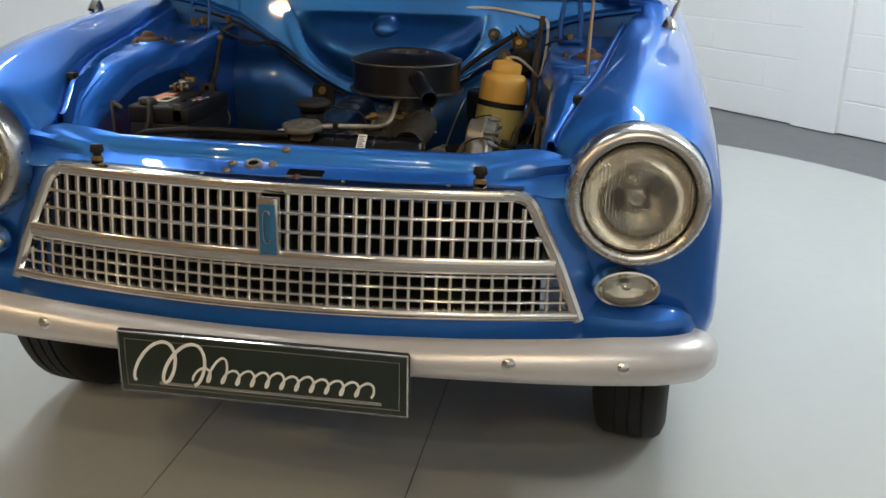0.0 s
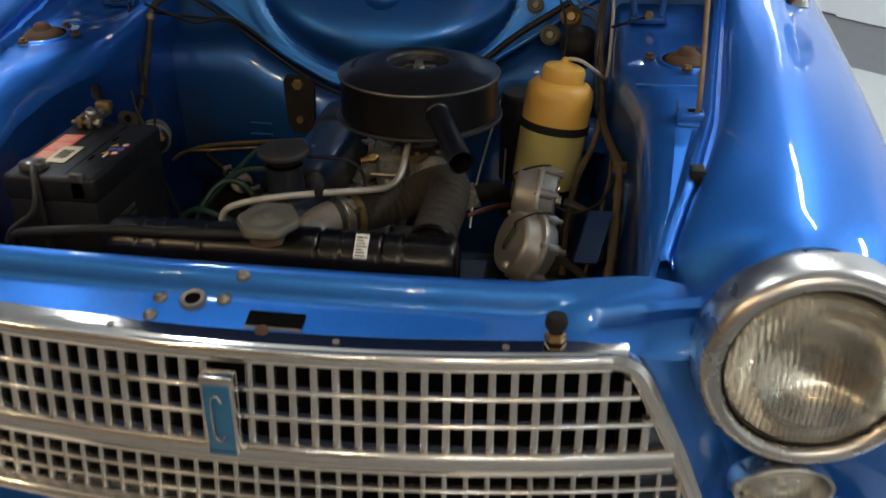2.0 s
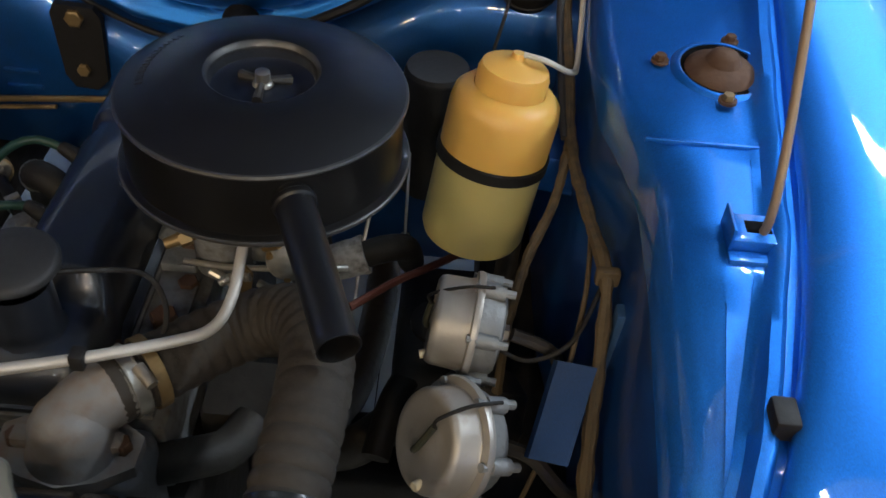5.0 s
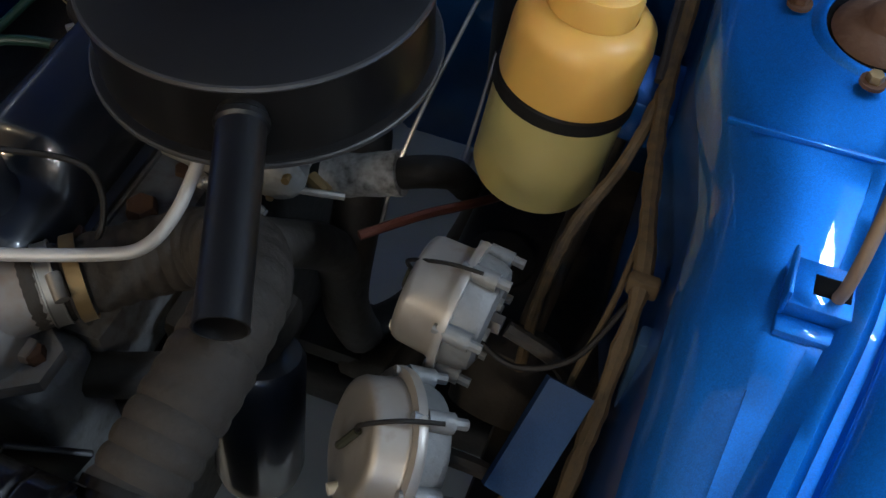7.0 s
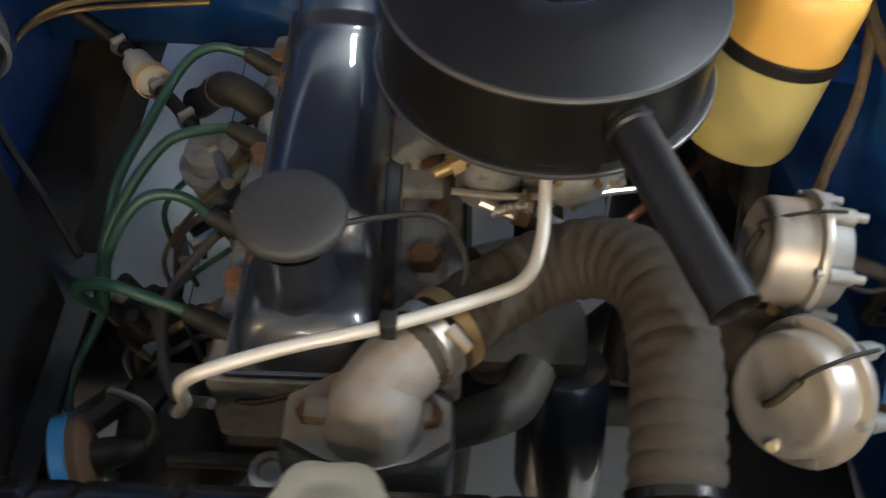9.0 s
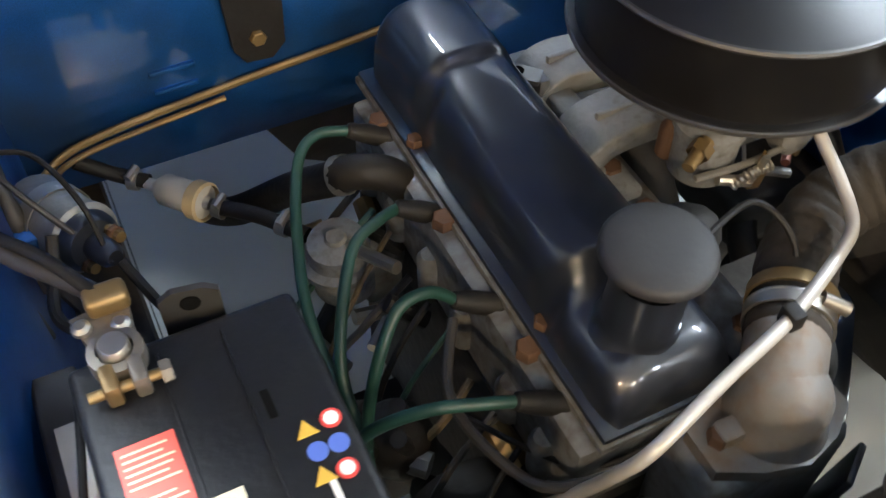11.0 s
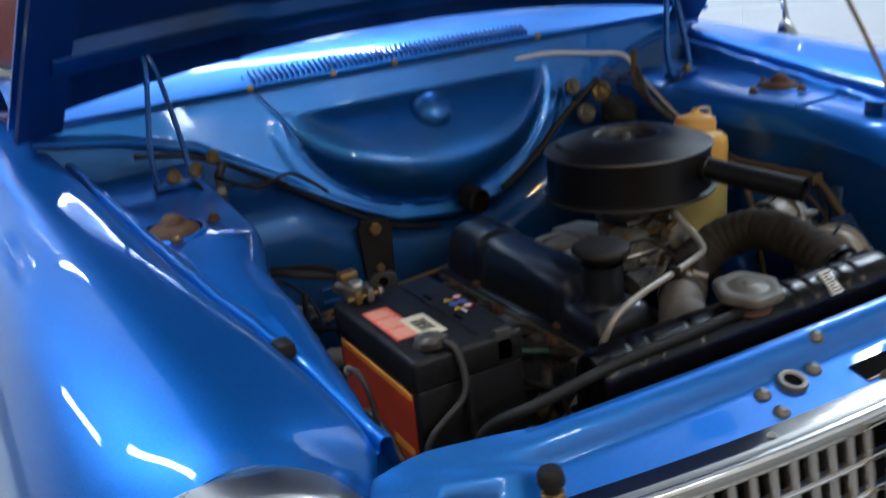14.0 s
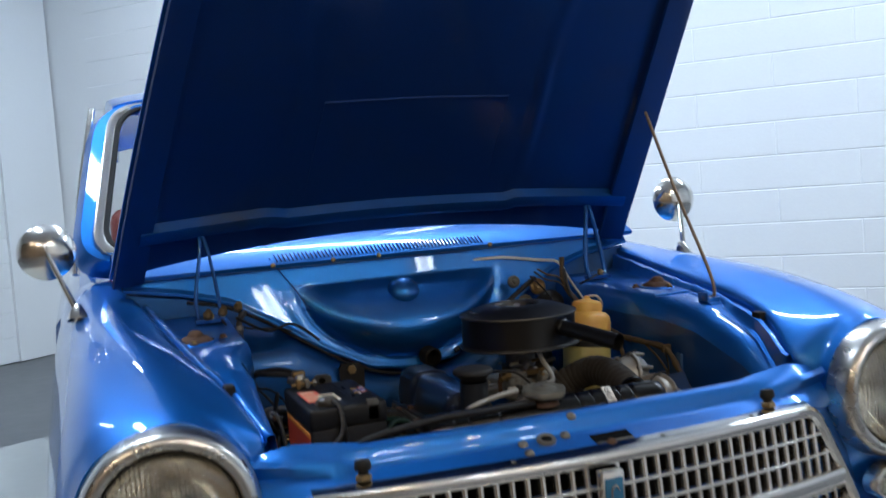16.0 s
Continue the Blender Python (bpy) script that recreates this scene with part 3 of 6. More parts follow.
        rows.append([p + Vector((0, depth, w * 0.9)), *(p + Vector((0, 0.0015 - 0.0045 * math.cos(a), w * math.sin(a))) for a in np.linspace(1.5, -1.5, 9)), p + Vector((0, depth, -w * 0.9))])
    return part(name, loft(rows, closed=True, cap=True), material, grille, sharp=70)


bar(GT, 0.010, "top_rail", BRIGHT, -0.004, 0.955, depth=0.02)
bar(GB + 0.004, 0.008, "bottom_rail", BRIGHT, -0.006, depth=0.02)
bar(0.580, 0.0145, "middle_rail", BRIGHT, -0.006, 0.985, depth=0.02)
for z in (0.625, 0.658):
    bar(z, 0.0035, "cross_bar", BRIGHT, 0.0, 0.98)
for z in (0.512, 0.534, 0.556):
    bar(z, 0.0028, "cross_bar", BRIGHT, 0.012, 0.985)
rows = []
for k in range(33):
    x = -0.428 + 0.856 * k / 32
    p = gpoint(x, GT)
    e = 0.006 + 0.007 * max(0.0, 1 - (abs(x) / 0.43) ** 6)
    rows.append([p + Vector((0, -0.002, 0.008)), p + Vector((0, 0.003, 0.0110)), p + Vector((0, 0.010, 0.0125)), p + Vector((0, 0.012 + e, 0.0145)), p + Vector((0, 0.014 + e, 0.0110))])
part("top_flange", loft(rows), DULL_CHROME, grille, "worn bright flange along the grille top")
for sx in (1, -1):
    rail = smooth([(0.395, 0, 0.7005), (0.416, 0, 0.6995), (0.434, 0, 0.693), (0.446, 0, 0.679), (0.460, 0, 0.651), (0.492, 0, 0.585), (0.528, 0, 0.496), (0.533, 0, 0.484)], 5)
    rows = []
    for i, q in enumerate(rail):
        t = (rail[min(i + 1, len(rail) - 1)] - rail[max(i - 1, 0)]).normalized()
        away = Vector((-t.z, 0, t.x))
        p = Vector((q.x, front_y(q.x, q.z), q.z))
        rows.append([Vector(((p + away * a).x * sx, p.y + b, (p + away * a).z)) for a, b in ((-0.012, 0.014), (-0.010, -0.002), (-0.004, -0.007), (0.004, -0.007), (0.010, -0.001), (0.011, 0.016))])
    part("end_rail", loft(rows, closed=True, cap=True), BRIGHT, grille)


def upright(x, z0, z1, w, d, material):
    a, b = gpoint(x, z0, d), gpoint(x, z1, d)
    rows = [[p + Vector((-w, 0.010, 0)), *(p + Vector((w * math.sin(k), 0.002 - 0.0034 * math.cos(k), 0)) for k in np.linspace(-1.5, 1.5, 7)), p + Vector((w, 0.010, 0))] for p in (a, b)]
    return part("upright", loft(rows, closed=True, cap=True), material, grille, sharp=70)


k = 0
while True:
    x = 0.026 + k * 0.0238
    if x > 0.48:
        break
    top = 0.695
    while grille_half(top) < x + 0.012 and top > 0.60:
        top -= 0.004
    if top > 0.61:
        for sx in (1, -1):
            upright(sx * x, 0.590, top, 0.0046, 0.0, BRIGHT)
    k += 1
for k in range(-21, 22):
    x = k * 0.0238
    upright(x, GB + 0.006, 0.572, 0.0032, 0.011, BRIGHT)
badge = part("badge", box(-0.019, 0.019, -0.014, 0.004, 0.588, 0.690, 0.003, seg=2), CHROME, car, "blue enamel badge in a chrome frame")
bmesh_b = box(-0.0150, 0.0150, -0.0165, -0.010, 0.594, 0.680, 0.002)
part("enamel", bmesh_b, BADGEBLUE, badge)
# a plain C-shaped bar stands on the enamel
pts = [(0.006, -0.0185, 0.662), (0.002, -0.0185, 0.669), (-0.004, -0.0185, 0.666), (-0.006, -0.0185, 0.655), (-0.006, -0.0185, 0.625), (-0.004, -0.0185, 0.614), (0.002, -0.0185, 0.611), (0.006, -0.0185, 0.618)]
part("emblem", tube(pts, 0.0014, 6, 5), DULL_CHROME, badge)
part("badge_foot", box(-0.0155, 0.0155, -0.0165, -0.012, 0.5895, 0.5935, 0.0008), BADGEBLUE, badge)

# valance ends that close the nose below the wings
for sx in (1, -1):
    rows = []
    for x, y in ((0.54, 0.074), (0.60, 0.066), (0.66, 0.070), (0.708, 0.090), (0.742, 0.134), (0.764, 0.22)):
        rows.append([Vector((sx * x, y + dy, z)) for dy, z in ((0.03, 0.405), (0.006, 0.412), (0.0, 0.430), (0.0, 0.462), (0.006, 0.486), (0.034, 0.506))])
    part("valance_end", thicken(loft(rows), 0.002), BLUE, car)

# ---- bumper, plate, lamps ----
rows = []
path = smooth([(-0.768, 0.106, 0), (-0.764, 0.078, 0), (-0.738, 0.038, 0), (-0.66, 0.002, 0), (-0.50, -0.025, 0), (-0.25, -0.043, 0), (0, -0.050, 0), (0.25, -0.043, 0), (0.50, -0.025, 0), (0.66, 0.002, 0), (0.738, 0.038, 0), (0.764, 0.078, 0), (0.768, 0.106, 0)], 8)
sec = [(0.030, 0.000), (0.020, 0.002), (0.004, 0.010), (-0.006, 0.026), (-0.008, 0.046), (-0.004, 0.066), (0.008, 0.082), (0.024, 0.090), (0.034, 0.091)]
for i, p in enumerate(path):
    t = (path[min(i + 1, len(path) - 1)] - path[max(i - 1, 0)]).normalized()
    out = Vector((-t.y, t.x, 0))
    tall = 0.63 + 0.24 * min(1.0, abs(p.x) / 0.6) ** 2
    # the ends close to a rounded cap
    e = min(1.0, (i + 1) / 9, (len(path) - i) / 9)
    cap = 0.25 + 0.75 * math.sqrt(1 - (1 - e) ** 2)
    rows.append([p + out * (0.012 + (a - 0.012) * cap) + Vector((0, 0, 0.392 + (0.046 + (b - 0.046) * cap) * tall)) for a, b in sec])
bumper = part("bumper", thicken(loft(rows), -0.003), SILVER, car, "silver-grey painted front bumper", sharp=60)
for x in (-0.612, -0.423, 0.423, 0.612):
    y = float(np.interp(abs(x), (0.25, 0.5, 0.66), (-0.043, -0.025, 0.002))) - 0.009
    part("bumper_bolt", spun([(0.012, 0), (0.012, 0.002), (0.009, 0.005), (0.004, 0.0065), (0, 0.007)], (x, y, 0.435), (0.12 * x / abs(x), -1, 0), 16), CHROME, bumper)
PY = -0.080
plate = part("number_plate", box(-0.262, 0.262, PY, PY + 0.012, 0.336, 0.456, 0.006), PLASTIC, car, "dark green plate with a silver rim and white squiggles")
part("plate_rim", loft([[Vector((sx * (w - i), PY - d, 0.396 + sz * (h - i))) for sx, sz in ((-1, -1), (1, -1), (1, 1), (-1, 1))] for i, d, w, h in ((0, 0.0005, 0.260, 0.058), (0.0010, 0.0030, 0.260, 0.058), (0.0030, 0.0030, 0.260, 0.058), (0.0036, 0.0022, 0.260, 0.058))], closed=True), DULL_CHROME, plate)
part("plate_face", box(-0.257, 0.257, PY - 0.0025, PY, 0.341, 0.451, 0.002), PLATEGREEN, plate)
part("plate_line", loft([[Vector((sx * (0.246 - i), PY - d, 0.396 + sz * (0.045 - i))) for sx, sz in ((-1, -1), (1, -1), (1, 1), (-1, 1))] for i, d in ((0, 0.0025), (0.0003, 0.0034), (0.0014, 0.0034), (0.0017, 0.0025))], closed=True), DULL_CHROME, plate)
# plain looping squiggles stand where the plate's script is


def squiggle(x0, x1, z0, heights, swing, r, lean=0.36):
    """A flat looping line from x0 to x1, one loop for each height."""
    n = len(heights) * 12
    pts = []
    for k in range(n + 1):
        a = 2 * math.pi * k / 12
        h = heights[min(k // 12, len(heights) - 1)]
        z = h / 2 * (1 - math.cos(a))
        pts.append((x0 + (x1 - x0) * k / n - swing * math.sin(a) + lean * z, PY - 0.0032, z0 + z))
    bm = tube(pts, r, 6, 3)
    bmesh.ops.scale(bm, vec=(1, 0.4, 1), space=Matrix.Translation((0, 0.0032 - PY, 0)), verts=bm.verts)
    return bm


part("squiggle", squiggle(-0.228, -0.120, 0.362, (0.078, 0.078), 0.020, 0.0032), WHITE, plate)
part("squiggle", squiggle(-0.122, 0.196, 0.371, (0.026, 0.048, 0.026, 0.028, 0.028, 0.030, 0.026, 0.028, 0.026, 0.026, 0.026, 0.026), 0.0075, 0.0023), WHITE, plate)
part("underline", box(-0.185, 0.215, PY - 0.0036, PY - 0.0026, 0.3575, 0.3635, 0.0004), DULL_CHROME, plate)

for sx in (1, -1):
    c = Vector((sx * 0.617, 0.066, 0.709))
    ax = (sx * 0.06, -1, 0.02)
    bm = spun([(0.1215, -0.036), (0.1225, -0.030), (0.1205, -0.012), (0.1185, 0.002), (0.1150, 0.010), (0.1090, 0.0145), (0.1040, 0.0150), (0.0995, 0.0132), (0.0965, 0.0105), (0.0955, 0.0060), (0.0953, -0.0060)], c, ax, 64)
    lamp = part("headlamp", bm, SATIN, car, "round headlamp with a chrome rim and fluted glass")
    part("seal", spun([(0.0955, 0.001), (0.0950, 0.0060), (0.0935, 0.0068), (0.0920, 0.0050), (0.0915, -0.004)], c, ax, 48), RUBBER, lamp, "black rubber seal")
    part("reflector", spun([(0.0920, 0.002), (0.085, -0.018), (0.064, -0.042), (0.035, -0.058), (0.014, -0.064), (0, -0.064)], c, ax, 48), MIRROR, lamp, "mirror-bright bowl")
    part("bulb", spun([(0, -0.020), (0.008, -0.022), (0.010, -0.030), (0.0085, -0.045), (0.006, -0.062)], c, ax, 16), DULL_CHROME, lamp)
    part("bulb_shield", spun([(0, -0.010), (0.012, -0.011), (0.0165, -0.016), (0.0170, -0.022)], c, ax, 20), DULL_CHROME, lamp)
    gl = part("glass", spun([(0.0925, 0.004), (0.086, 0.011), (0.066, 0.019), (0.036, 0.0238), (0.012, 0.025), (0, 0.0252), (0, 0.0212), (0.012, 0.021), (0.036, 0.0196), (0.066, 0.015), (0.086, 0.007), (0.0905, 0.001), (0.0925, 0.004)], c, ax, 48), LENS, lamp, "clear fluted glass")
    gl.visible_shadow = False
    m = Matrix.Translation((sx * 0.611, 0.070, 0.547)) @ pose(0, 0, 0, 0, 0, sx * 9) @ Matrix.Diagonal((1.0, 1.0, 0.58, 1))

    def oval(profile, seg=36):
        bm = spun(profile, (0, 0, 0), (0, -1, 0), seg)
        bmesh.ops.transform(bm, matrix=m, verts=bm.verts)
        return bm

    sl = part("side_lamp", oval([(0.058, -0.02), (0.058, 0.004), (0.056, 0.008), (0.051, 0.009), (0.048, 0.004)]), CHROME, car, "oval clear side lamp in a chrome rim")
    part("reflector", oval([(0.050, 0.002), (0.040, -0.012), (0.015, -0.018), (0, -0.018)], 28), MIRROR, sl)
    part("bulb", oval([(0, 0.004), (0.008, 0.0), (0.009, -0.012)], 12), DULL_CHROME, sl)
    part("glass", oval([(0.050, 0.005), (0.040, 0.014), (0.020, 0.019), (0, 0.020), (0, 0.016), (0.02, 0.015), (0.04, 0.010), (0.048, 0.003), (0.050, 0.005)], 32), LENS, sl).visible_shadow = False

# wheels
for sx in (1, -1):
    for y in (0.620, 3.10):
        c = Vector((sx * 0.672, y, 0.290))
        ax = (sx, -0.10 * sx if y < 1 else 0, 0)
        w = part("wheel", spun([(0, 0.02), (0.05, 0.025), (0.11, 0.01), (0.15, 0.03), (0.168, 0.06), (0.172, 0.062), (0.172, -0.06), (0, -0.05)], c, ax, 32), DULL_CHROME, car, "steel wheel with a black tyre")
        part("tyre", spun([(0.166, -0.066), (0.20, -0.078), (0.25, -0.080), (0.278, -0.070), (0.288, -0.056), (0.2895, -0.032), (0.285, -0.030), (0.285, -0.026), (0.290, -0.024), (0.290, -0.003), (0.285, -0.002), (0.285, 0.002), (0.290, 0.003), (0.290, 0.024), (0.285, 0.026), (0.285, 0.030), (0.2895, 0.032), (0.288, 0.056), (0.278, 0.070), (0.25, 0.080), (0.20, 0.078), (0.166, 0.066)], c, ax, 64), RUBBER, w)

# body behind the wings, cabin and glass
rows = []
for y, hw, zt in ((1.302, 0.795, 0.95), (1.9, 0.80, 0.96), (2.6, 0.80, 0.97), (3.3, 0.79, 0.97), (3.9, 0.76, 0.94), (4.18, 0.70, 0.86), (4.22, 0.66, 0.6)):
    rows.append([Vector((a * hw, y, z)) for a, z in ((-0.6, zt), (-0.9, zt - 0.01), (-0.98, zt - 0.10), (-1, 0.62), (-0.97, 0.30), (-0.85, 0.24), (0.85, 0.24), (0.97, 0.30), (1, 0.62), (0.98, zt - 0.10), (0.9, zt - 0.01), (0.6, zt))])
part("rear_body", loft(rows, closed=False), BLUE, car, "metallic blue body sides")
rows = []
for y in (2.9, 3.3, 3.9, 4.18):
    rows.append([Vector((x, y, 0.97 - 0.05 * max(0, y - 3.4))) for x in np.linspace(-0.5, 0.5, 5)])
part("boot_lid", thicken(loft(rows), 0.004), BLUE, car)
roof = []
for y, z, hw in ((1.52, 1.445, 0.60), (1.68, 1.478, 0.61), (2.1, 1.492, 0.61), (2.6, 1.48, 0.60), (2.95, 1.42, 0.56)):
    roof.append([Vector((hw * math.sin(a), y, z - 0.05 * (1 - math.cos(a)) - (0.05 if abs(a) > 1.4 else 0))) for a in np.linspace(-1.5, 1.5, 31)])
part("roof", thicken(loft(roof), 0.02), BLUE, car, "metallic blue roof")
WS = [Vector((-0.685, 1.245, 1.010)), Vector((0.685, 1.245, 1.010)), Vector((0.600, 1.515, 1.405)), Vector((-0.600, 1.515, 1.405))]


def round_quad(q, inset, n=10, r=0.09):
    """The rounded outline of a quad, drawn in by inset."""
    mid = sum(q, Vector()) / 4
    pts = [p.lerp(mid, inset) for p in q]
    out = []
    for i in range(4):
        a, b, c = pts[i - 1], pts[i], pts[(i + 1) % 4]
        p0, p1 = b + (a - b).normalized() * r, b + (c - b).normalized() * r
        for k in range(n + 1):
            t = k / n
            out.append((1 - t) ** 2 * p0 + 2 * t * (1 - t) * b + t * t * p1)
    return out


nrm = (WS[1] - WS[0]).cross(WS[3] - WS[0]).normalized()
if nrm.y > 0:
    nrm = -nrm
ws = part("windscreen", prism(round_quad(WS, 0.02), -nrm * 0.005), PANE, car, "clear windscreen glass")
ws.visible_shadow = False
rows = [[p + nrm * d for p in round_quad(WS, i)] for i, d in ((-0.005, 0.0), (0.0, 0.010), (0.022, 0.012), (0.034, 0.008), (0.036, 0.0))]
part("windscreen_trim", loft(rows, closed=True), BRIGHT, car, "bright windscreen trim")
rows = [[p + nrm * d for p in round_quad(WS, i)] for i, d in ((0.034, 0.004), (0.036, 0.009), (0.052, 0.008), (0.056, 0.002))]
part("windscreen_rubber", loft(rows, closed=True), RUBBER, car)
rows = [[p + nrm * d for p in round_quad(WS, i, r=0.12)] for i, d in ((-0.085, -0.07), (-0.080, -0.03), (-0.05, -0.004), (-0.004, 0.0))]
part("windscreen_surround", loft(rows, closed=True), BLUE, car, "blue pillars round the windscreen")
for sx in (1, -1):
    part("door_pillar", tube([(sx * 0.722, 1.33, 0.97), (sx * 0.696, 1.42, 1.16), (sx * 0.645, 1.54, 1.40)], 0.009, 10), CHROME, car, "bright door window frame")
    part("rear_pillar", thicken(loft([[Vector((sx * 0.72, 2.75, 0.95)), Vector((sx * 0.70, 3.3, 0.95))], [Vector((sx * 0.575, 2.62, 1.37)), Vector((sx * 0.57, 2.95, 1.35))]]), 0.02), BLUE, car)
for sx in (0.32, -0.32):
    seat = part("front_seat", box(sx - 0.22, sx + 0.22, 1.78, 2.2, 0.30, 0.34, 0.01), SEATRED, car, "dark red vinyl front seat")
    part("cushion", box(sx - 0.29, sx + 0.29, 1.75, 2.25, 0.30, 0.55, 0.05, seg=3), SEATRED, seat)
    part("backrest", box(sx - 0.29, sx + 0.29, 2.2, 2.34, 0.5, 1.13, 0.05, seg=3), SEATRED, seat)
part("cabin_floor", box(-0.72, 0.72, 1.2, 3.0, 0.26, 0.30, 0.01), RUBBER, car)
part("dashboard", box(-0.62, 0.62, 1.26, 1.42, 0.78, 0.97, 0.04, seg=3), PLASTIC, car)

# mirrors on the wings
for sx in (1, -1):
    f = Vector((0.685 if sx > 0 else -0.718, 0.775, 0.918))
    h = Vector((0.726 if sx > 0 else -0.765, 0.858, 1.048))
    mir = part("wing_mirror", spun([(0, -0.020), (0.02, -0.018), (0.040, -0.010), (0.054, 0.004), (0.057, 0.012), (0.054, 0.015)], h, (sx * 0.10, 1, 0), 32), CHROME, car, "round chrome wing mirror on a stalk")
    part("mirror_glass", spun([(0.054, 0.0135), (0.0, 0.0145)], h, (sx * 0.10, 1, 0), 32), CHROME, mir)
    part("stalk", rod(f + Vector((0, 0, 0.012)), h + Vector((0, -0.015, 0)), 0.0065, 0.005, 10), CHROME, mir)
    bm = spun([(0.020, 0), (0.019, 0.008), (0.012, 0.024), (0.007, 0.032), (0, 0.034)], f - Vector((0, 0, 0.004)), (0, 0.35, 1), 20)
    part("foot", bm, CHROME, mir)

# inner wings: drain rail, shelf and the wall down into the bay
GAP = [(0.16, 0.482, 0.790), (0.26, 0.512, 0.838), (0.42, 0.545, 0.866), (0.62, 0.568, 0.888), (0.92, 0.602, 0.925)]
for sx in (1, -1):
    rows, lows = [], []
    for k in range(63):
        y = 0.124 + k / 62 * 0.808
        xg, zg = interp(GAP, y)
        zs = float(np.interp(y, (0.157, 0.25, 0.40, 0.56, 0.72, 0.93), (0.735, 0.795, 0.843, 0.860, 0.866, 0.880)))
        xw = float(np.interp(y, (0.157, 0.3, 0.5, 0.545, 0.60, 0.70, 0.93), (0.440, 0.440, 0.438, 0.428, 0.412, 0.408, 0.405)))
        lump = 0.0012 * math.sin(y * 61 + sx) + 0.0010 * math.sin(y * 143 + 2 * sx)
        rough_zone = 0.0026 * min(1.0, max(0.0, (y - 0.66) / 0.06))

        def dent(x):
            return rough_zone * noise.noise(Vector((x * 42, y * 42, 3.0 * sx)))

        roll = float(np.interp(y, (0.2, 0.5, 0.58), (0.046, 0.040, 0.016)))
        top = [(xg + 0.004, zg - 0.008), (xg - 0.003, zg - 0.012), (xg - 0.005, zg - 0.021), (xg - 0.011, zg - 0.021), (xg - 0.013, zg - 0.012 + lump), (xg - 0.017, zg - 0.009 + lump), (xg - 0.024, zg - 0.011 + lump), (xg - 0.029, min(zs + 0.004, zg - 0.02)),
               (xg - 0.036, zs), (xg * 0.7 + xw * 0.3, zs - 0.001 + dent(0.53)), (xg * 0.45 + xw * 0.55, zs - 0.001 + dent(0.49)), (xw + roll, zs - 0.002 + dent(0.45)), (xw + roll * 0.5, zs - 0.008 + dent(0.43)), (xw + roll * 0.16, zs - 0.022), (xw, zs - 0.048)]
        low = [(xw, zs - 0.048), (xw - 0.006, 0.70), (xw - 0.012, 0.62), (xw - 0.012, 0.50), (xw + 0.02, 0.40)]
        if y > 0.138:
            rows.append([Vector((sx * px, y, pz)) for px, pz in top])
        lows.append([Vector((sx * px, y, pz)) for px, pz in low])
    part("inner_wing", loft(lows), INNER, car, "dusty inner wing of the engine bay, darkened for dark reflections", sharp=50)
    part("wing_shelf", loft(rows), SHELF, car, "blue shelf and drain rail beside the wing", sharp=50)
    if sx > 0:
        part("shelf_seam", box(0.436, 0.532, 0.527, 0.530, 0.854, 0.8588, 0.0008), SHELF, car)
    # strut top: hole shade as a black disc, rusty cap and three nuts
    c = Vector((sx * 0.515, 0.635, 0.866))
    tower = part("strut_top", spun([(0.047, -0.005), (0.043, -0.0008), (0.040, 0.0002), (0.0385, -0.0002), (0.038, -0.004)], c, (0, -0.06, 1), 36), SHELF, car, "strut top with a rusty dome and nuts")
    part("hole", spun([(0.038, -0.001), (0, -0.0008)], c, (0, -0.06, 1), 30), VOID, tower)
    part("dome", spun([(0.033, -0.004), (0.031, 0.001), (0.024, 0.006), (0.016, 0.009), (0.012, 0.016), (0.007, 0.019), (0, 0.0195)], c + Vector((-sx * 0.003, -0.003, 0)), (0, -0.06, 1), 28), RUST, tower)
    for a in (265, 75, 175 if sx > 0 else 5):
        q = c + Vector((0.056 * math.cos(radians(a)), 0.052 * math.sin(radians(a)), 0.0))
        part("nut", bolt(q, (0, 0, 1), 0.0054, 0.006), BRASS if a == 265 else RUST, tower)
        part("washer", spun([(0.0080, -0.002), (0.0080, 0.0008), (0, 0.0010)], q, seg=14), RUST, tower)
    bl = Vector((sx * 0.502, 0.274, 0.834))
    part("edge_buffer", box(bl.x - 0.0085, bl.x + 0.0085, bl.y - 0.012, bl.y + 0.012, bl.z - 0.012, bl.z + 0.006, 0.003), RUBBER, car, "rubber bonnet edge buffer")
    # bonnet hinge: folded rod legs and a foot plate
    hp = Vector((sx * 0.462, 0.815, 0.878))
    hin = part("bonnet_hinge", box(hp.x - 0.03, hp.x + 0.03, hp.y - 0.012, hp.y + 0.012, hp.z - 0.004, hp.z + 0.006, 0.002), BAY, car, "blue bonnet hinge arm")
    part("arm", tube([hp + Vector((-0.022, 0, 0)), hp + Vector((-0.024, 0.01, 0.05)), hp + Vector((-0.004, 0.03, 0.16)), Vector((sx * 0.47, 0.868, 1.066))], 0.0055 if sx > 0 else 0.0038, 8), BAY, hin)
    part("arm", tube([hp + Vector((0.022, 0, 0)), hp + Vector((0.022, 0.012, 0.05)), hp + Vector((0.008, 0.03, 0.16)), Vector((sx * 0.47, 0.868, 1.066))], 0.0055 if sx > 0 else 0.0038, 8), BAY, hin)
    part("pin", bolt(hp + Vector((0, -0.012, 0.012)), (0, -1, 0), 0.008, 0.008), BRASS, hin)

# firewall with its rounded shelf
EDGE = [(0.0, 0.705), (0.10, 0.718), (0.20, 0.768), (0.30, 0.833), (0.40, 0.893), (0.50, 0.922), (0.62, 0.942)]


def edge_z(x):
    return interp(EDGE, abs(x))[0]


def plenum_y(z):
    return 0.880 + (z - 0.70) * 0.28


